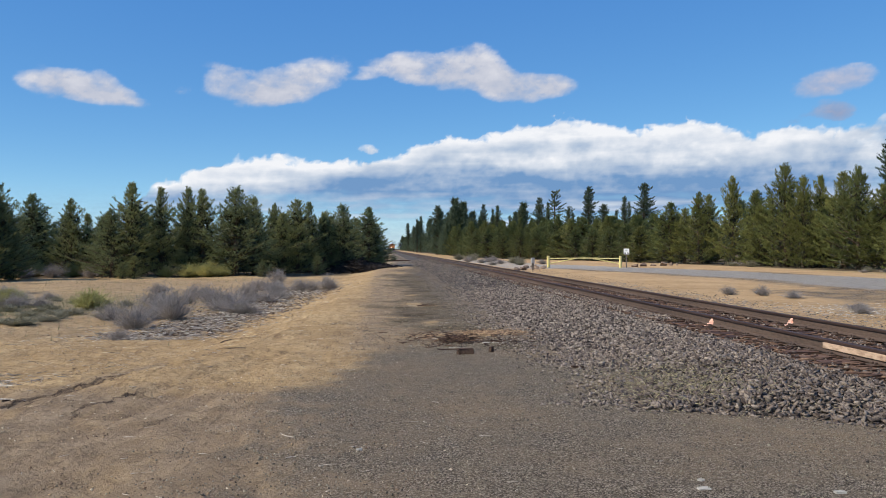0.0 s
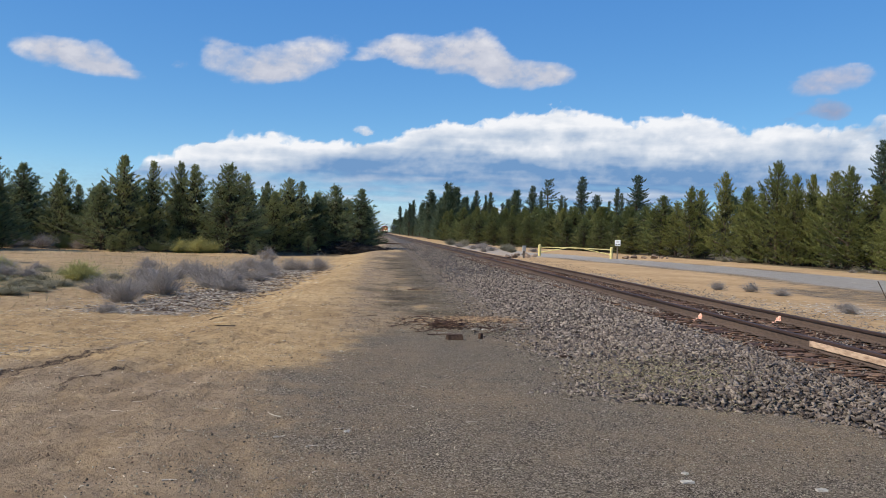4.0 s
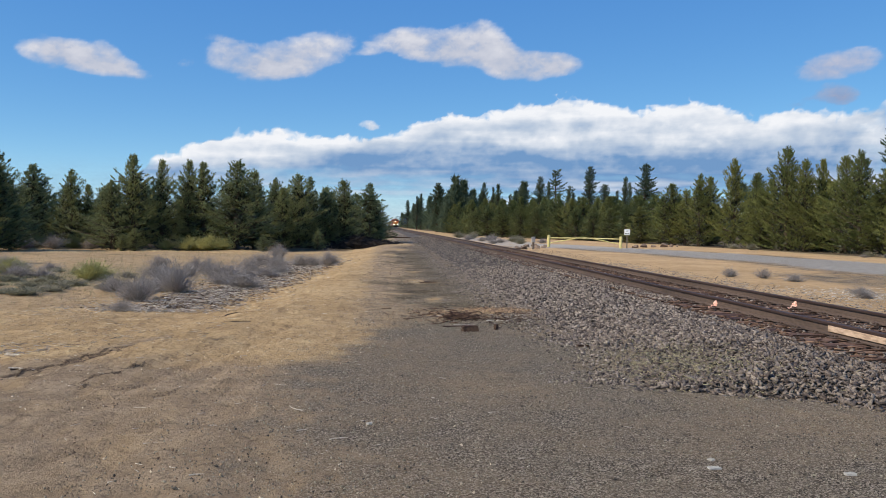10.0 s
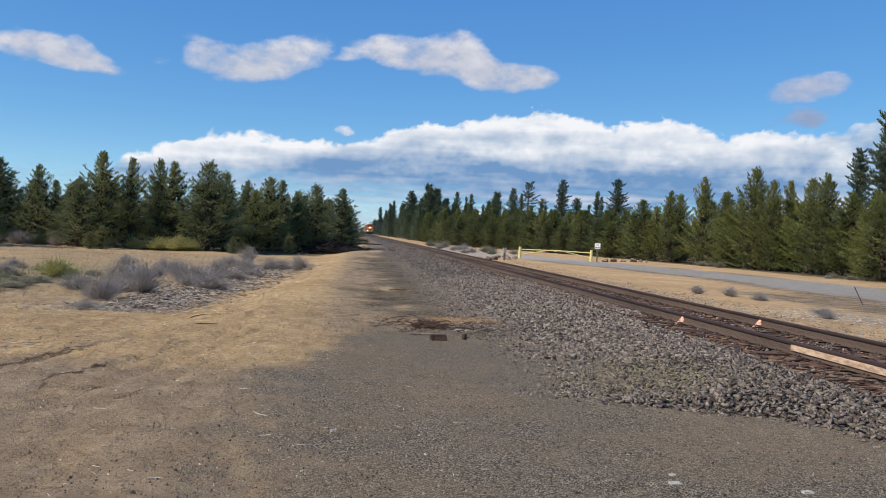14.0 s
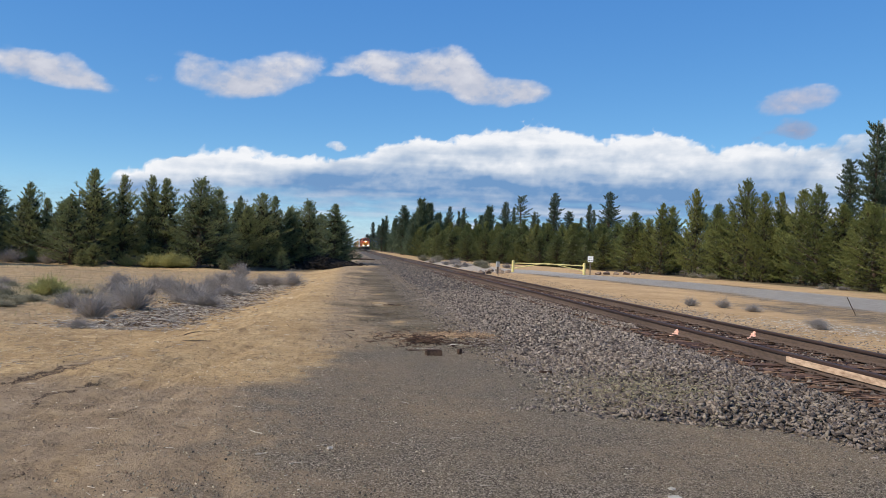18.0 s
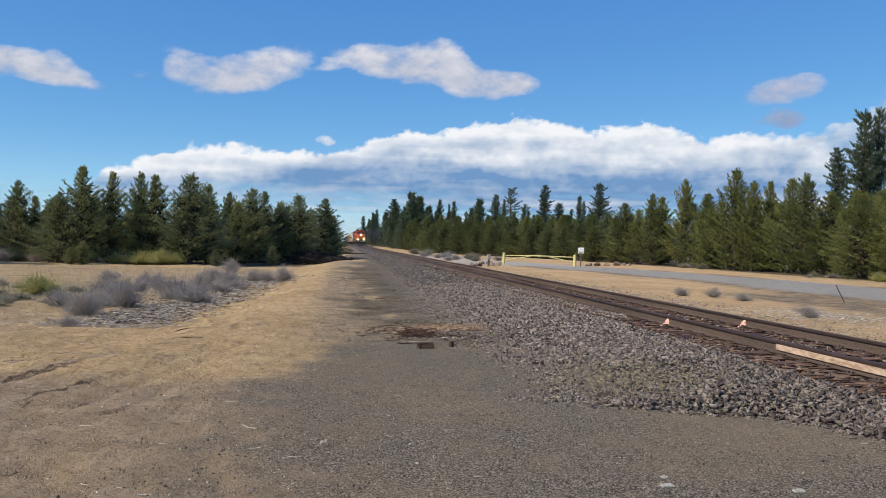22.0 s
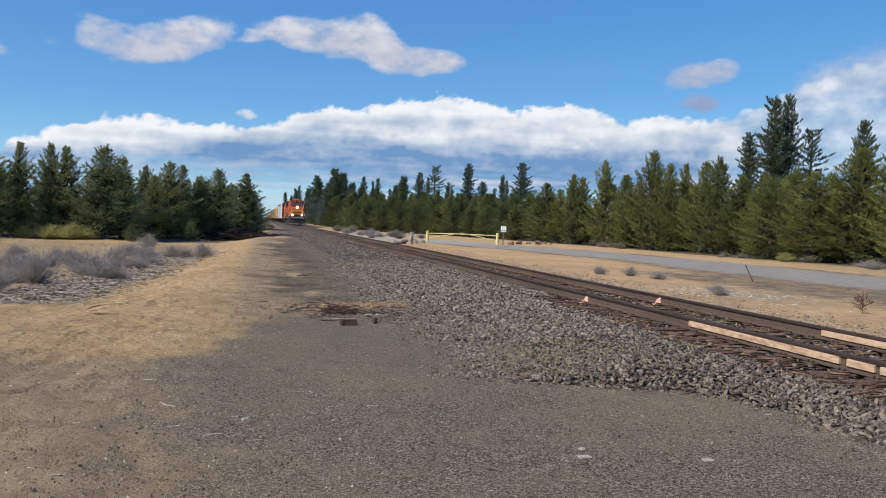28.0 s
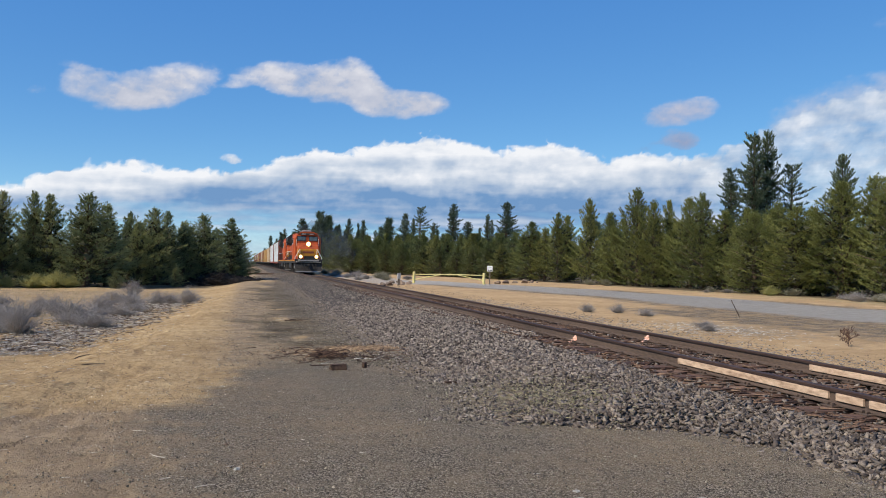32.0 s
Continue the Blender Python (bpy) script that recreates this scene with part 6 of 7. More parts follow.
def road_sign():
    thing = tagged(root("road_sign", pose(20.55, 67.7, 0, 0, 0, -16)), "small white square sign with black bars on a post", "sign")
    part("sign_post", box(bmesh.new(), -0.05, 0.05, 0.0, 0.09, -0.3, 1.5, 0.008), M_POST, thing)
    plate = part("sign_plate", box(bmesh.new(), -0.23, 0.23, -0.012, -0.002, 1.12, 1.6, 0.003), M_SIGN, thing)
    for z, w, h in ((1.46, 0.26, 0.025), (1.40, 0.2, 0.025)):
        part("marking", box(bmesh.new(), -w / 2, w / 2, -0.016, -0.012, z, z + h), M_STEELGREY, plate, "grey bar")
    for x in (-0.1, 0.1):
        part("marking", box(bmesh.new(), x - 0.075, x + 0.075, -0.016, -0.012, 1.18, 1.26), M_BLACK, plate, "black bar")


road_sign()


M_RUSTLEAF = surface("withered red-brown leaf", (0.06, 0.03, 0.02), (0.14, 0.075, 0.05), 8, 40, 0.9, 0.3, 0.004)
M_LBOX = surface("pale dusty box paint", (0.30, 0.295, 0.28), (0.46, 0.45, 0.43), 3, 30, 0.7, 0.1, 0.002)


def small_posts():
    thing = tagged(root("utility_pedestal", pose(11.3, 60.8, 0, 0, 0, 10)), "grey utility box on a short dark post", "utility box")
    part("post", box(bmesh.new(), -0.07, 0.07, -0.05, 0.05, -0.2, 0.72, 0.01), M_POST, thing)
    part("box_body", box(bmesh.new(), -0.13, 0.13, -0.09, 0.09, 0.5, 0.9, 0.02), M_LBOX, thing)
    part("box_lid", box(bmesh.new(), -0.14, 0.14, -0.1, 0.1, 0.9, 0.92, 0.008), M_LBOX, thing)
    bm = rod(bmesh.new(), (17.3, 26.05, -0.15), (16.9, 26.05, 0.56), 0.017, 0.015, 8)
    tagged(part("leaning_stake", bm, M_BARK), "thin dark stake leaning beside the road", "stake")
    rng = random.Random(12)
    bm = bmesh.new()
    for i in range(26):
        a, r = rng.uniform(0, 6.28), rng.uniform(0.04, 0.22)
        z = rng.uniform(0.1, 0.46)
        tip = Vector((r * math.cos(a), r * math.sin(a), z))
        rod(bm, (0, 0, z * 0.6), tip, 0.004, 0.005, 4)
        for k in range(4):
            q = tip * rng.uniform(0.7, 1.0) + Vector((rng.uniform(-0.03, 0.03), rng.uniform(-0.03, 0.03), rng.uniform(-0.02, 0.03)))
            rod(bm, q, q + Vector((rng.uniform(-0.02, 0.02), rng.uniform(-0.02, 0.02), 0.022)), 0.012, 0.003, 4)
    rod(bm, (0, 0, -0.05), (0, 0, 0.5), 0.008, 0.005, 5)
    ob = part("dry_weed", bm, M_RUSTLEAF)
    ob.matrix_world = pose(13.15, 15.7, float(height(np.float64(13.15), np.float64(15.7))))
    tagged(ob, "small dry brown weed standing on the sand", "weed")


small_posts()


def boulder(x, y, s, seed):
    rng = random.Random(seed)
    bm = bmesh.new()
    for k in range(16):
        d = Vector((rng.gauss(0, 1), rng.gauss(0, 1), rng.gauss(0, 1))).normalized() * rng.uniform(0.8, 1.15)
        bm.verts.new((d.x * s * 1.25, d.y * s * 0.95, d.z * s * 0.8))
    bmesh.ops.convex_hull(bm, input=bm.verts)
    bmesh.ops.bevel(bm, geom=list(bm.edges), offset=s * 0.05, segments=1, affect='EDGES', profile=0.5)
    ob = part("boulder", bm, M_BOULDER)
    ob.matrix_world = pose(x, y, s * 0.3, 0, 0, rng.uniform(0, 360))
    tagged(ob, "rough brown-grey boulder at the edge of the road", "boulder", "roadside boulders")


for i, (x, y, s) in enumerate(((9.9, 59.5, 0.42), (10.5, 60.2, 0.5), (11.9, 62.5, 0.45), (12.6, 63.8, 0.4), (13.2, 66, 0.35), (22.0, 70, 0.5), (23.4, 72, 0.55), (24.6, 73, 0.42), (26.0, 74, 0.6), (28.0, 76, 0.4), (27.2, 75.5, 0.45), (12.9, 69.0, 0.5), (11.9, 67.2, 0.4))):
    boulder(x, y, s * 0.62, i + 1)


def power_pole(x, y, top, turn):
    thing = tagged(root("power_pole", pose(x, y, -0.4, 0, 0, turn)), "distant wooden power pole with a crossarm", "power pole", "power poles")
    part("pole", rod(bmesh.new(), (0, 0, -0.5), (0, 0, top), 0.17, 0.11, 10), M_POST, thing)
    arm = part("crossarm", box(bmesh.new(), -1.4, 1.4, 0.1, 0.22, top - 0.75, top - 0.6, 0.01), M_POST, thing)
    for px in (-1.25, -0.5, 0.5, 1.25):
        part("insulator", rod(bmesh.new(), (px, 0.16, top - 0.6), (px, 0.16, top - 0.38), 0.07, 0.05, 8), M_STEELGREY, arm)


power_pole(-81.9, 246.8, 10.4, 15)
power_pole(-50.7, 162.3, 10.2, 15)


# ---- the train ----
M_ORANGE = surface("orange loco paint", (0.36, 0.062, 0.017), (0.52, 0.100, 0.024), 1.0, 20, 0.6, 0.04, 0.002, dirt=(0.10, 0.03, 0.02), dirt_amount=0.7, spec=0.25)
M_LYELLOW = surface("yellow loco paint", (0.46, 0.17, 0.014), (0.60, 0.25, 0.025), 1.0, 20, 0.6, 0.04, 0.002, dirt=(0.25, 0.11, 0.03), dirt_amount=0.5, spec=0.25)
M_LBLACK = surface("sooty black steel", (0.012, 0.011, 0.011), (0.045, 0.04, 0.036), 1.5, 20, 0.7, 0.2, 0.004, dirt=(0.09, 0.07, 0.05), dirt_amount=0.4)
M_LDUST = surface("dust-caked black steel", (0.02, 0.018, 0.017), (0.075, 0.066, 0.058), 1.5, 12, 0.85, 0.3, 0.006, dirt=(0.15, 0.125, 0.10), dirt_amount=0.35)
M_LGREY = surface("dusty grey steel", (0.20, 0.19, 0.18), (0.36, 0.34, 0.32), 2, 20, 0.7, 0.2, 0.004, dirt=(0.12, 0.09, 0.07))
M_HANDRAIL = surface("pale handrail paint", (0.62, 0.60, 0.52), (0.78, 0.76, 0.68), 3, 30, 0.5, 0.05, 0.001)
M_GLASS = surface("dark cab glass", (0.03, 0.04, 0.055), (0.07, 0.085, 0.11), 1, 10, 0.06, 0.0, spec=0.9)
M_LAMP = glow("burning headlamp", (1.0, 0.80, 0.48), 30.0)
# emission colour of the yellow halo painted around each headlamp
M_LAMP_HALO = glow("warm lamp halo", (1.0, 0.62, 0.20), 1.3)
M_LAMPRIM = surface("lamp housing", (0.03, 0.03, 0.03), (0.08, 0.08, 0.08), 3, 20, 0.5, 0.05, 0.001)
M_WHEEL = surface("wheel steel", (0.05, 0.04, 0.035), (0.14, 0.11, 0.09), 3, 20, 0.6, 0.1, 0.002, metal=0.4)
M_WRAP = surface("white lumber wrap", (0.50, 0.52, 0.54), (0.70, 0.72, 0.73), 0.7, 8, 0.6, 0.3, 0.02, dirt=(0.42, 0.42, 0.42), dirt_amount=0.4)
M_RED = surface("oxide red car paint", (0.17, 0.045, 0.03), (0.27, 0.075, 0.05), 0.8, 20, 0.75, 0.1, 0.003, dirt=(0.10, 0.05, 0.035), dirt_amount=0.5)
M_BROWN = surface("brown boxcar paint", (0.22, 0.085, 0.045), (0.34, 0.14, 0.075), 0.8, 20, 0.75, 0.1, 0.003, dirt=(0.14, 0.08, 0.05), dirt_amount=0.5)
M_GOLD = surface("golden yellow boxcar paint", (0.38, 0.22, 0.07), (0.50, 0.30, 0.11), 0.8, 20, 0.7, 0.1, 0.003, dirt=(0.26, 0.16, 0.07), dirt_amount=0.5)
M_TAN = surface("sand coloured freight paint", (0.46, 0.36, 0.24), (0.60, 0.49, 0.35), 0.8, 20, 0.7, 0.1, 0.003, dirt=(0.28, 0.22, 0.16), dirt_amount=0.5)
M_PALE = surface("pale grey hopper paint", (0.46, 0.46, 0.45), (0.62, 0.62, 0.60), 0.8, 20, 0.7, 0.1, 0.003, dirt=(0.32, 0.28, 0.25), dirt_amount=0.5)
M_CARROOF = surface("galvanised car roof", (0.32, 0.32, 0.31), (0.5, 0.5, 0.48), 0.8, 20, 0.55, 0.1, 0.003, metal=0.3, dirt=(0.2, 0.15, 0.12))


def wheelset(bm, y, r=0.48):
    for s in (-1, 1):
        rod(bm, (s * 0.69, y, r), (s * 0.80, y, r), r, r * 0.97, 20)
        rod(bm, (s * 0.64, y, r), (s * 0.69, y, r), r * 1.06, r * 1.06, 20)
    rod(bm, (-0.95, y, r), (0.95, y, r), 0.08, 0.08, 8)
    return bm


def bogie(parent, y, axles, spread, r=0.46):
    b = part("truck", box(bmesh.new(), -0.62, 0.62, y - 0.25, y + 0.25, r * 0.7, r + 0.45, 0.03), M_LBLACK, parent)
    for s in (-1, 1):
        bm = bmesh.new()
        h = spread / 2 + 0.35
        prism_x(bm, [(y - h, r - 0.12), (y - h, r + 0.2), (y - h * 0.4, r + 0.42), (y + h * 0.4, r + 0.42), (y + h, r + 0.2), (y + h, r - 0.12), (y + h * 0.45, r - 0.02), (y, r - 0.18), (y - h * 0.45, r - 0.02)], s * 0.93, s * 1.06)
        part("side_frame", bm, M_LBLACK, b)
    for i in range(axles):
        part("wheelset", wheelset(bmesh.new(), y - spread / 2 + spread * i / (axles - 1), r), M_WHEEL, b)
    return b


def lamp(parent, x, y, z, r):
    rim = part("lamp_housing", rod(bmesh.new(), (x, y + 0.14, z), (x, y, z), r * 1.3, r * 1.3, 16), M_LAMPRIM, parent)
    # added glowing disc, wider than the lens, gives the lamp its halo
    part("lamp_halo", rod(bmesh.new(), (x, y + 0.0, z), (x, y - 0.012, z), r * 1.55, r * 1.5, 20), M_LAMP_HALO, rim, "warm glowing disc standing for the lamp halo")
    part("lamp_lens", rod(bmesh.new(), (x, y - 0.001, z), (x, y - 0.03, z), r, r * 0.85, 16), M_LAMP, rim, "burning warm white lamp")


def locomotive(lit):
    """Wide-nosed diesel: its nose at y = 0 looks along -y, the rail tops are z = 0."""
    t = tagged(root("locomotive"), "orange and yellow diesel freight locomotive with burning headlights" if lit else "orange and yellow diesel freight locomotive coupled behind the leader", "locomotive", "locomotives of the train")
    f = part("underframe", box(bmesh.new(), -1.5, 1.5, 0.35, 22.0, 1.12, 1.5, 0.04), M_LBLACK, t)
    part("sill_stripe", box(bmesh.new(), -1.515, 1.515, 0.5, 21.8, 1.36, 1.47, 0.01), M_LYELLOW, f)
    # plough, buffer plate, coupler
    bm = prism(bmesh.new(), [(-1.45, 0.14), (1.45, 0.14), (1.5, 1.12), (-1.5, 1.12)], 0.2, 0.4)
    for v in bm.verts:
        if v.co.z < 0.5 and v.co.y < 0.3:
            v.co.y -= 0.28 - 0.12 * abs(v.co.x)
    p = part("snowplough", bm, M_LDUST, t, "dusty dark plough")
    part("plough_edge", box(bmesh.new(), -1.4, 1.4, -0.12, 0.2, 0.13, 0.26, 0.02), M_LGREY, p, "pale worn plough edge")
    part("buffer_plate", box(bmesh.new(), -1.5, 1.5, 0.12, 0.38, 1.12, 1.6, 0.03), M_LBLACK, t)
    lever = part("uncoupling_lever", rod(bmesh.new(), (-1.4, 0.06, 1.26), (1.4, 0.06, 1.26), 0.025, 0.025, 6), M_HANDRAIL, t, "pale uncoupling lever")
    for x in (-1.3, 1.3):
        part("lever_bracket", box(bmesh.new(), x - 0.03, x + 0.03, 0.04, 0.14, 1.18, 1.32, 0.006), M_LGREY, lever)
    for x in (-1.05, 1.05):
        part("receptacle_box", box(bmesh.new(), x - 0.13, x + 0.13, 0.02, 0.13, 1.36, 1.58, 0.02), M_LGREY, t)
    part("anticlimber", box(bmesh.new(), -1.1, 1.1, -0.08, 0.14, 1.34, 1.5, 0.02), M_LGREY, t)
    c = part("coupler", box(bmesh.new(), -0.16, 0.16, -0.45, 0.3, 0.78, 1.02, 0.04), M_LBLACK, t)
    part("knuckle", box(bmesh.new(), -0.2, 0.12, -0.6, -0.35, 0.74, 1.06, 0.05), M_LBLACK, c)
    for x in (-0.75, -0.45, 0.45, 0.75):
        part("air_hose", rod(bmesh.new(), (x, 0.1, 1.15), (x + 0.06, -0.12, 0.6), 0.035, 0.035, 6), M_LBLACK, t)
    # steps at the corners
    for s in (-1, 1):
        for ys in (0.45, 21.0):
            st = part("step_well", box(bmesh.new(), s * 1.5 - 0.06, s * 1.5 + 0.06, ys, ys + 0.7, 0.35, 1.12, 0.02), M_LBLACK, t)
            for z in (0.4, 0.68, 0.95):
                part("step_tread", box(bmesh.new(), s * 1.42 - 0.14, s * 1.42 + 0.14, ys + 0.04, ys + 0.66, z, z + 0.04), M_LGREY, st)
    # nose: sloping face, yellow band below
    nose = bmesh.new()
    prism_x(nose, [(0.55, 1.5), (0.5, 2.75), (0.72, 3.1), (2.4, 3.42), (2.4, 1.5)], -1.15, 1.15)
    bmesh.ops.bevel(nose, geom=[e for e in nose.edges], offset=0.09, segments=2, affect='EDGES', profile=0.5)
    n = part("nose", nose, M_ORANGE, t, "orange short hood")
    part("nose_band", box(bmesh.new(), -1.17, 1.17, 0.455, 2.25, 1.92, 2.72, 0.05), M_LYELLOW, n, "yellow band")
    part("nose_emblem", box(bmesh.new(), -0.62, 0.62, 0.44, 0.456, 2.24, 2.46, 0.004), M_RED, n, "dull red plain emblem bar")
    part("nose_grime", box(bmesh.new(), -1.12, 1.12, 0.47, 0.5, 1.52, 1.9, 0.01), M_LBLACK, n, "black lower nose")
    part("nose_door", box(bmesh.new(), -1.0, -0.45, 0.43, 0.456, 1.6, 1.92, 0.004), M_ORANGE, n)
    # cab: angled front corners, small windscreens high up, boards along the roof edge
    cab = prism(bmesh.new(), [(-1.55, 1.5), (1.55, 1.5), (1.55, 4.0), (1.22, 4.48), (0.68, 4.68), (-0.68, 4.68), (-1.22, 4.48), (-1.55, 4.0)], 2.75, 5.0)
    cb = part("cab", cab, M_ORANGE, t)
    face = prism(bmesh.new(), [(-1.549, 1.5), (1.549, 1.5), (1.549, 3.99), (1.21, 4.46), (0.67, 4.66), (-0.67, 4.66), (-1.21, 4.46), (-1.549, 3.99)], 2.3, 2.75)
    for v in face.verts:
        if v.co.y < 2.5:
            v.co.x *= 0.86
    part("cab_front", face, M_ORANGE, cb)
    part("cab_roof", prism(bmesh.new(), [(-1.12, 4.52), (-0.62, 4.72), (0.62, 4.72), (1.12, 4.52), (1.12, 4.49), (-1.12, 4.49)], 2.22, 5.05), M_ORANGE, cb)
    part("cooling_unit", box(bmesh.new(), -0.5, 0.5, 3.3, 4.5, 4.72, 4.95, 0.06), M_LGREY, cb, "grey cooling box on the cab roof")
    part("antenna_plate", box(bmesh.new(), -0.85, -0.6, 2.6, 3.0, 4.66, 4.8, 0.03), M_LGREY, cb)
    board = part("number_board", box(bmesh.new(), -0.78, 0.78, 2.18, 2.3, 4.34, 4.54, 0.02), M_LBLACK, cb, "dark board above the windscreen")
    for x in (-0.45, 0.45):
        part("board_panel", box(bmesh.new(), x - 0.22, x + 0.22, 2.165, 2.18, 4.38, 4.5, 0.004), M_LGREY, board, "pale lit panel with unreadable marks")
    for s in (-1, 1):
        w = part("windscreen", box(bmesh.new(), min(s * 0.2, s * 1.12), max(s * 0.2, s * 1.12), 2.268, 2.3, 3.68, 4.16, 0.03), M_GLASS, cb, "dark cab windscreen")
        part("window_frame", box(bmesh.new(), min(s * 0.16, s * 1.16), max(s * 0.16, s * 1.16), 2.283, 2.303, 3.64, 4.2, 0.02), M_LBLACK, w)
        part("wiper", rod(bmesh.new(), (s * 0.7, 2.25, 4.2), (s * 0.5, 2.25, 3.75), 0.018, 0.012, 6), M_LBLACK, w)
        part("front_grab_rail", rod(bmesh.new(), (s * 1.24, 2.26, 3.0), (s * 1.24, 2.26, 3.9), 0.02, 0.02, 6), M_HANDRAIL, cb)
        sw = part("side_window", box(bmesh.new(), s * 1.55 - 0.012, s * 1.55 + 0.012, 2.9, 4.3, 3.3, 3.9, 0.01), M_GLASS, cb, "dark side window")
        part("awning", box(bmesh.new(), s * 1.62 - 0.09, s * 1.62 + 0.09, 2.8, 4.4, 3.92, 3.97, 0.01), M_LBLACK, sw)
        part("mirror", box(bmesh.new(), s * 1.66 - 0.07, s * 1.66 + 0.07, 2.78, 2.82, 3.4, 3.8, 0.008), M_LBLACK, cb)
    # hood, radiators, roof gear
    h = part("long_hood", box(bmesh.new(), -0.92, 0.92, 5.0, 21.2, 1.5, 4.2, 0.08), M_ORANGE, t, "orange engine hood")
    part("hood_band", box(bmesh.new(), -0.935, 0.935, 5.05, 21.15, 1.62, 2.15, 0.02), M_LBLACK, h)
    for i in range(14):
        y = 5.4 + i * 1.1
        for s in (-1, 1):
            part("hood_door", box(bmesh.new(), s * 0.93 - 0.015, s * 0.93 + 0.015, y, y + 0.95, 2.3, 3.75, 0.008), M_ORANGE, h)
    part("dynamic_brake_hatch", box(bmesh.new(), -1.25, 1.25, 6.0, 10.2, 3.75, 4.62, 0.12), M_ORANGE, t)
    r = part("radiator_housing", prism(bmesh.new(), [(-1.5, 3.9), (-1.5, 4.45), (-1.2, 4.72), (1.2, 4.72), (1.5, 4.45), (1.5, 3.9), (0.95, 3.45), (-0.95, 3.45)], 15.8, 21.0), M_LBLACK, t, "sooty radiator wing")
    for y in (16.6, 18.2, 19.8):
        part("fan", rod(bmesh.new(), (0, y, 4.7), (0, y, 4.82), 0.62, 0.6, 20), M_LBLACK, r)
    part("exhaust_stack", box(bmesh.new(), -0.45, 0.45, 12.4, 13.3, 4.2, 4.72, 0.05), M_LBLACK, t)
    part("hood_roof", box(bmesh.new(), -0.8, 0.8, 10.2, 15.8, 4.18, 4.34, 0.05), M_LBLACK, t)
    part("horn", box(bmesh.new(), -0.2, 0.2, 5.4, 5.8, 4.5, 4.75, 0.04), M_LGREY, t)
    tank = prism(bmesh.new(), [(-1.4, 0.55), (-1.1, 0.32), (1.1, 0.32), (1.4, 0.55), (1.4, 1.12), (-1.4, 1.12)], 8.3, 13.6)
    part("fuel_tank", tank, M_LBLACK, t)
    bogie(t, 4.0, 3, 3.9, 0.52)
    bogie(t, 18.1, 3, 3.9, 0.52)
    # handrails
    for s in (-1, 1):
        g = part("side_handrail", rod(bmesh.new(), (s * 1.46, 5.3, 2.55), (s * 1.46, 21.2, 2.55), 0.025, 0.025, 6), M_HANDRAIL, t)
        for i in range(11):
            y = 5.3 + i * 1.59
            part("stanchion", rod(bmesh.new(), (s * 1.46, y, 1.48), (s * 1.46, y, 2.55), 0.018, 0.018, 6), M_LBLACK, g)
        q = part("corner_handrail", rod(bmesh.new(), (s * 1.46, 0.3, 0.55), (s * 1.46, 0.3, 1.75), 0.04, 0.04, 8), M_HANDRAIL, t, "pale grab rail")
        part("slanted_rail", rod(bmesh.new(), (s * 1.46, 0.3, 1.75), (s * 0.95, 0.35, 2.7), 0.04, 0.04, 8), M_HANDRAIL, q)
        part("front_rail", rod(bmesh.new(), (s * 0.95, 0.35, 2.7), (s * 0.9, 0.35, 1.5), 0.03, 0.03, 8), M_HANDRAIL, q)
    if lit:
        lamp(t, 0.0, 0.62, 3.28, 0.17)
        for x in (-0.86, 0.86):
            lamp(t, x, 0.05, 1.86, 0.13)
            part("lamp_bracket", box(bmesh.new(), x - 0.06, x + 0.06, 0.1, 0.3, 1.5, 1.8, 0.01), M_LBLACK, t)
    return t


def ladder(parent, x, y, z0, z1):
    bm = bmesh.new()
    for k in range(int((z1 - z0) / 0.38) + 1):
        rod(bm, (x, y - 0.2, z0 + 0.38 * k), (x, y + 0.2, z0 + 0.38 * k), 0.02, 0.02, 5)
    for s in (-0.2, 0.2):
        rod(bm, (x, y + s, z0 - 0.1), (x, y + s, z1), 0.02, 0.02, 5)
    part("ladder", bm, M_LBLACK, parent)


def boxcar(paint, words, length=17.5, tall=4.7):
    t = tagged(root("boxcar"), words, "boxcar", "freight cars of the train")
    b = part("body", box(bmesh.new(), -1.5, 1.5, 0.5, length - 0.5, 1.05, tall - 0.3, 0.04), paint, t)
    part("roof", prism(bmesh.new(), [(-1.55, tall - 0.32), (0, tall), (1.55, tall - 0.32), (1.55, tall - 0.4), (-1.55, tall - 0.4)], 0.45, length - 0.45), M_CARROOF, t)
    part("side_sill", box(bmesh.new(), -1.53, 1.53, 1.5, length - 1.5, 0.85, 1.1, 0.02), M_LBLACK, t)
    n = int((length - 1.2) / 0.9)
    for s in (-1, 1):
        for i in range(n + 1):
            y = 0.6 + (length - 1.2) * i / n
            if abs(y - length / 2) > 1.9:
                part("rib", box(bmesh.new(), s * 1.52 - 0.035, s * 1.52 + 0.035, y - 0.06, y + 0.06, 1.1, tall - 0.42, 0.01), paint, b)
        d = part("sliding_door", box(bmesh.new(), s * 1.55 - 0.04, s * 1.55 + 0.04, length / 2 - 1.7, length / 2 + 1.7, 1.15, tall - 0.5, 0.015), paint, t)
        part("door_rod", rod(bmesh.new(), (s * 1.6, length / 2 - 0.6, 1.2), (s * 1.6, length / 2 - 0.6, tall - 0.6), 0.03, 0.03, 6), M_LGREY, d)
        ladder(t, s * 1.58, 0.85, 1.2, 3.8)
    part("end_panel", box(bmesh.new(), -1.3, 1.3, 0.44, 0.52, 1.3, tall - 0.5, 0.02), paint, t)
    part("coupler", box(bmesh.new(), -0.14, 0.14, -0.3, length + 0.3, 0.75, 1.0, 0.03), M_LBLACK, t)
    bogie(t, 2.4, 2, 1.75)
    bogie(t, length - 2.4, 2, 1.75)
    return t


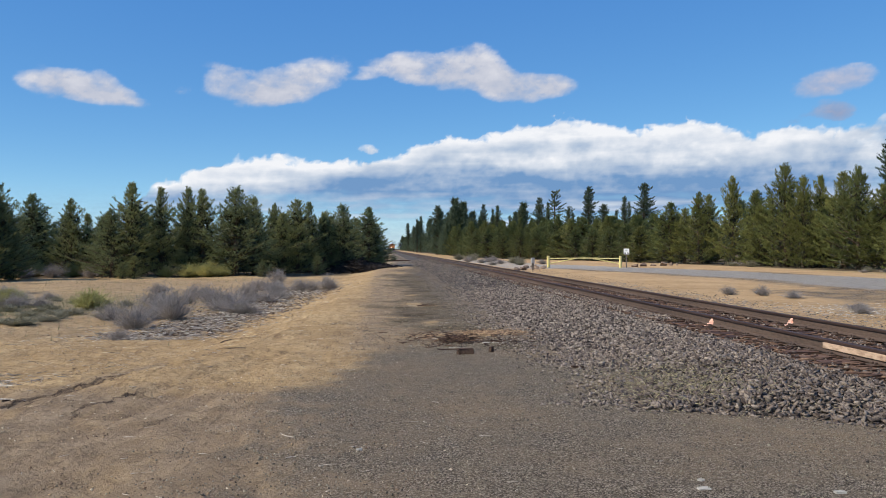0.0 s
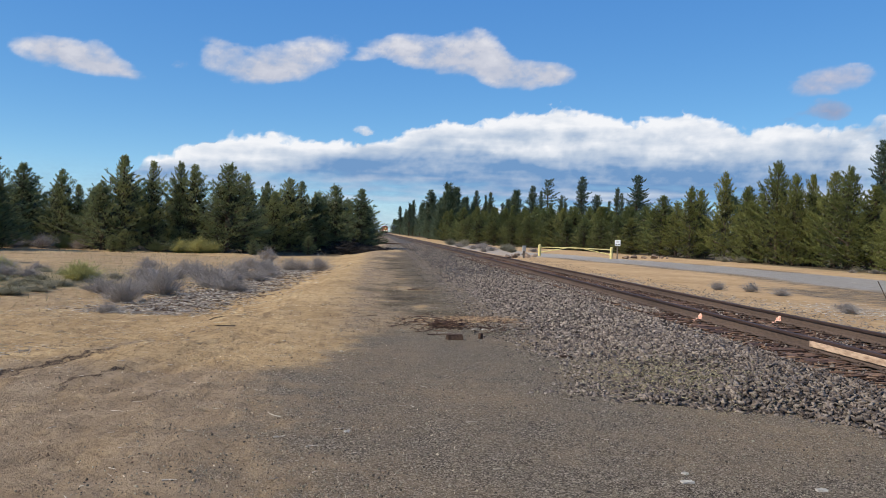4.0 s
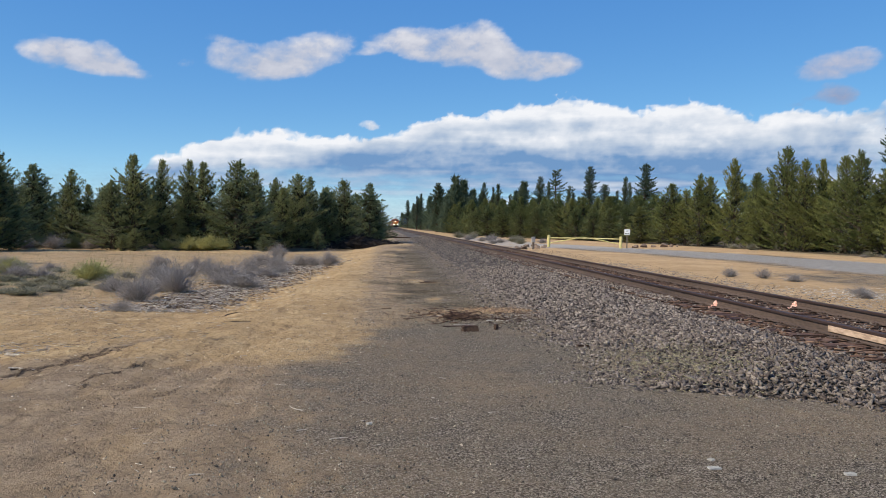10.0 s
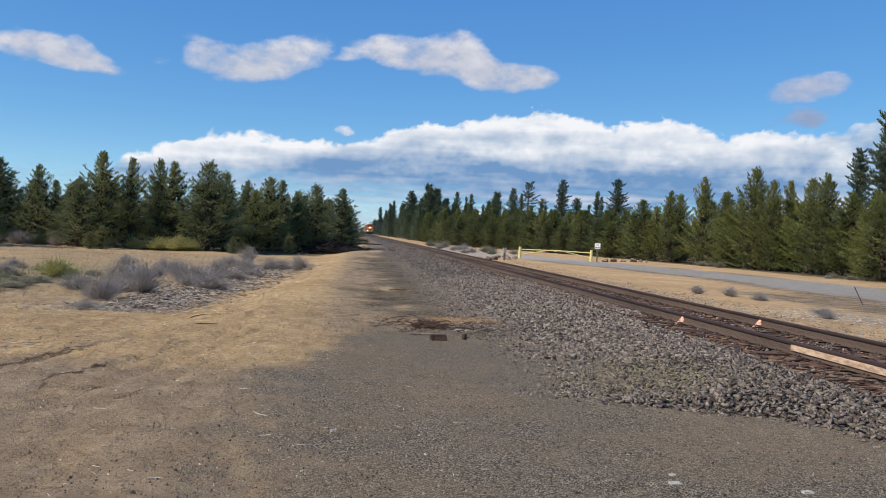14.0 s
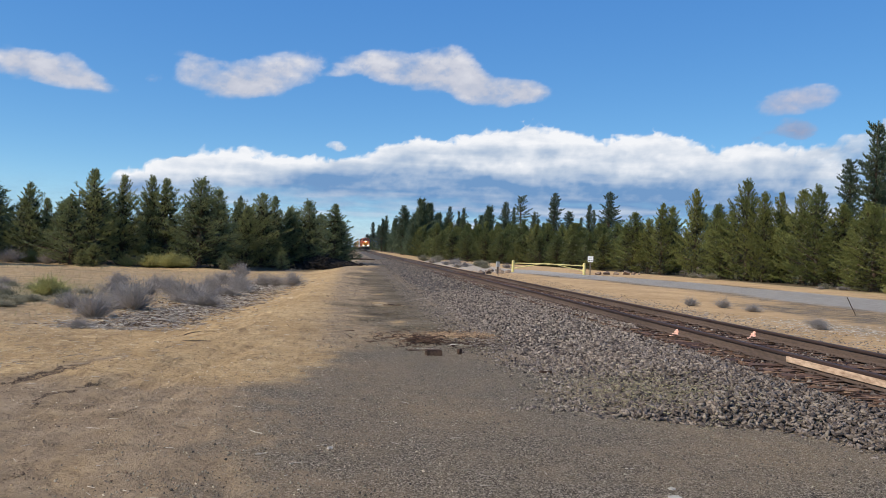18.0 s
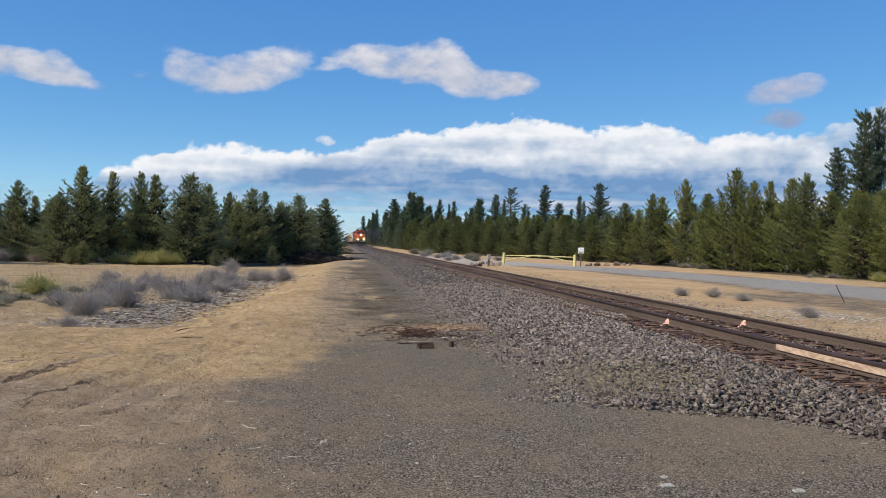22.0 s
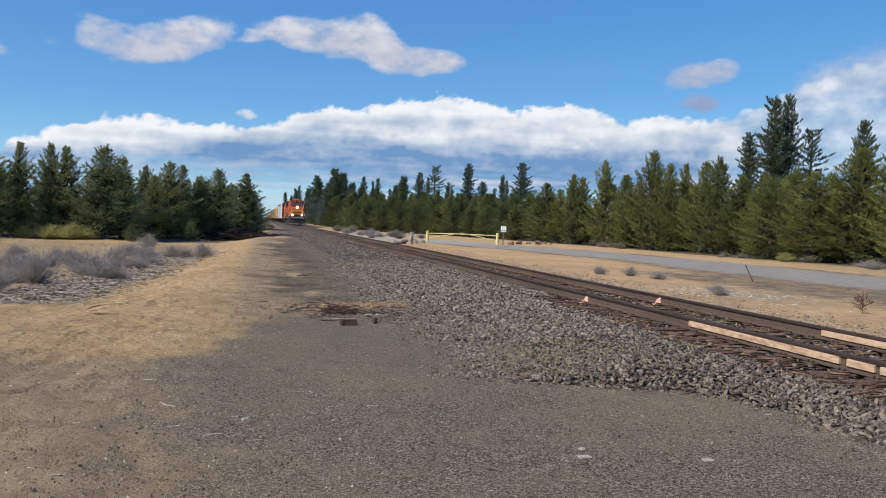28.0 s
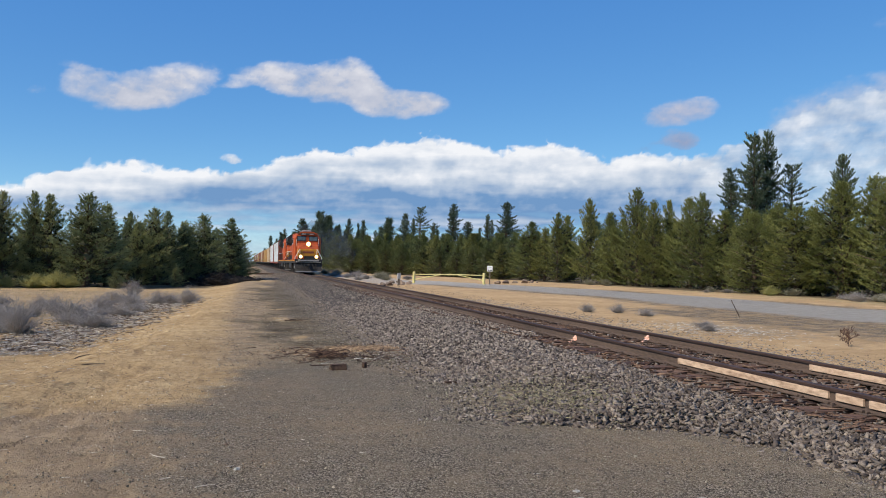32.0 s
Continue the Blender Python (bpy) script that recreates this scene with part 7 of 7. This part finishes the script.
def lumber_car(length=22.5):
    t = tagged(root("lumber_car"), "centre-beam flat car stacked with white-wrapped lumber", "flat car", "freight cars of the train")
    part("deck", box(bmesh.new(), -1.45, 1.45, 0.3, length - 0.3, 0.95, 1.2, 0.03), M_RED, t)
    for y in (0.3, length - 0.42):
        part("bulkhead", box(bmesh.new(), -1.5, 1.5, y, y + 0.12, 1.2, 4.75, 0.02), M_RED, t)
    part("centre_beam", box(bmesh.new(), -0.08, 0.08, 0.4, length - 0.4, 1.2, 4.7, 0.02), M_RED, t)
    part("top_chord", box(bmesh.new(), -0.35, 0.35, 0.3, length - 0.3, 4.65, 4.8, 0.02), M_RED, t)
    for s in (-1, 1):
        for i in range(6):
            for k in range(3):
                y, z = 0.55 + i * 3.58, 1.24 + k * 1.13
                p = part("lumber_bundle", box(bmesh.new(), min(s * 0.12, s * 1.4), max(s * 0.12, s * 1.4), y, y + 3.5, z, z + 1.09, 0.03), M_WRAP, t, "white-wrapped lumber bundle")
        for i in range(7):
            y = 0.5 + i * 3.55
            part("strap", box(bmesh.new(), s * 1.42 - 0.012, s * 1.42 + 0.012, y - 0.03, y + 0.03, 1.2, 4.65), M_LGREY, t)
    part("coupler", box(bmesh.new(), -0.14, 0.14, -0.3, length + 0.3, 0.75, 1.0, 0.03), M_LBLACK, t)
    bogie(t, 2.4, 2, 1.75)
    bogie(t, length - 2.4, 2, 1.75)
    return t


def hopper_car(length=16.5):
    t = tagged(root("hopper_car"), "pale grey covered hopper car with round sides", "hopper car", "freight cars of the train")
    part("body", prism(bmesh.new(), [(-1.2, 1.3), (-1.55, 2.2), (-1.58, 3.6), (-1.2, 4.4), (0, 4.65), (1.2, 4.4), (1.58, 3.6), (1.55, 2.2), (1.2, 1.3)], 1.2, length - 1.2), M_PALE, t)
    part("sill", box(bmesh.new(), -1.3, 1.3, 0.3, length - 0.3, 1.0, 1.3, 0.03), M_LBLACK, t)
    for y in (3.6, 8.2, 12.8):
        bm = bmesh.new()
        bmesh.ops.create_cone(bm, cap_ends=True, segments=4, radius1=0.5, radius2=1.7, depth=0.9, matrix=pose(0, y, 0.85, 0, 0, 45))
        part("discharge_bay", bm, M_PALE, t)
    part("roof_walk", box(bmesh.new(), -0.4, 0.4, 1.0, length - 1.0, 4.68, 4.74, 0.01), M_CARROOF, t)
    for s in (-1, 1):
        ladder(t, s * 1.5, 0.9, 1.2, 4.2)
    part("coupler", box(bmesh.new(), -0.14, 0.14, -0.3, length + 0.3, 0.75, 1.0, 0.03), M_LBLACK, t)
    bogie(t, 2.2, 2, 1.75)
    bogie(t, length - 2.2, 2, 1.75)
    return t


NOSE_AT_END, SPEED = 92.0, 15.5       # metres ahead at 32 s, metres a second


def make_train():
    lead, second = locomotive(True), locomotive(False)
    lumber = lumber_car()
    boxes = [boxcar(M_GOLD, "golden yellow high freight boxcar"), boxcar(M_BROWN, "rust brown freight boxcar, weathered"), boxcar(M_TAN, "sand coloured freight boxcar, dusty"), boxcar(M_RED, "oxide red freight boxcar, weathered")]
    hop = hopper_car()
    first = {id(o): True for o in (lumber, hop, *boxes)}
    order = [("l", lumber, 22.5), ("l", lumber, 22.5)]
    for k in (2, 0, 0, 1, 2, 1, 3, 0, 1, 4, 1, 3, 4, 1, 0, 3, 4):
        order.append((("h", hop, 16.5) if k == 4 else ("b", boxes[k], 17.5)))
    MOVERS.append((lead, 0.0))
    MOVERS.append((second, 23.1))
    y = 46.1
    for _, car, length in order:
        if first.get(id(car)):
            first[id(car)] = False
            ob = car
        else:
            ob = copy_thing(car, pose(0, 0, 0))
        MOVERS.append((ob, y))
        y += length + 0.9


make_train()


def exhaust_smoke():
    """Thin sooty haze that trails to the lee of the leading engines, in rigid puffs."""
    m, nt, bs = tree_of("diesel haze")
    n = grain(nt, place(nt), 0.22, 3, 0.5)
    fade = calc(nt, 'MULTIPLY', ramp(nt, n, [(0.3, (0, 0, 0)), (0.7, (1, 1, 1))]), 0.21)
    bs.inputs["Base Color"].default_value = (0.07, 0.085, 0.115, 1)
    bs.inputs["Roughness"].default_value = 1.0
    tp = node(nt, "ShaderNodeBsdfTransparent")
    ms = node(nt, "ShaderNodeMixShader", [(0, fade), (1, tp.outputs[0]), (2, bs.outputs[0])])
    nt.links.new(ms.outputs[0], nt.nodes["Material Output"].inputs[0])
    t = tagged(root("exhaust_smoke"), "thin dark diesel smoke drifting from the locomotives", "smoke")
    rng = random.Random(31)
    for i in range(3):
        k = (i + 0.6) / 3.2
        bm = bmesh.new()
        bmesh.ops.create_icosphere(bm, subdivisions=3, radius=1)
        r = 1.5 + 1.4 * k
        c = Vector((0.3 + 8.0 * k + rng.uniform(-1.0, 1.5) * k, 12.8 + 26 * k * k + rng.uniform(-2, 2) * k, 5.3 - 1.6 * k + rng.uniform(-1.6, 1.0) * k))
        for v in bm.verts:
            v.co *= 1 + 0.5 * noise.noise(v.co * 1.6 + Vector((i * 3.0, 0, 0)))
            v.co = Vector((v.co.x * r, v.co.y * r * 1.6, v.co.z * r * 0.85)) + c
        part("smoke_puff", bm, m, t, smooth=True)
    MOVERS.append((t, 0.0))


exhaust_smoke()


def near_stones():
    """The ballast stones at the foot of the bank nearest to the lane, each on its own."""
    rng = np.random.default_rng(77)
    kinds = []
    for i in range(14):
        v, f = rocks(rng, np.zeros((1, 3)), np.ones(1), (SHARD_V, SHARD_F), (0.55, 0.36), 0.2)
        kinds.append(raw("stone", v, f, M_STONE_LOOSE))
    pick = random.Random(9)
    for i in range(300):
        y = pick.uniform(5.2, 8.2)
        x = min(float(toe(y)) + pick.uniform(-0.1, 1.3), 5.6)
        s = pick.uniform(0.024, 0.048)
        share("stone", pick.choice(kinds), BED, pose(x, y, float(bed_height(np.float64(x), np.float64(y))) + 0.022 + 0.2 * s, pick.uniform(-22, 22), pick.uniform(-22, 22), pick.uniform(0, 360)) @ Matrix.Scale(s, 4))


near_stones()


def motions():
    """The train rolls toward the camera; the fair weather clouds drift."""
    for ob, way in MOVERS:
        if isinstance(way, float):
            way = [(t, pose(TRACK, NOSE_AT_END + SPEED * (32.0 - t) + way, RAIL_TOP)) for t in (0.0, 8.0, 16.0, 24.0, 32.0)]
        walk(ob, way)


motions()
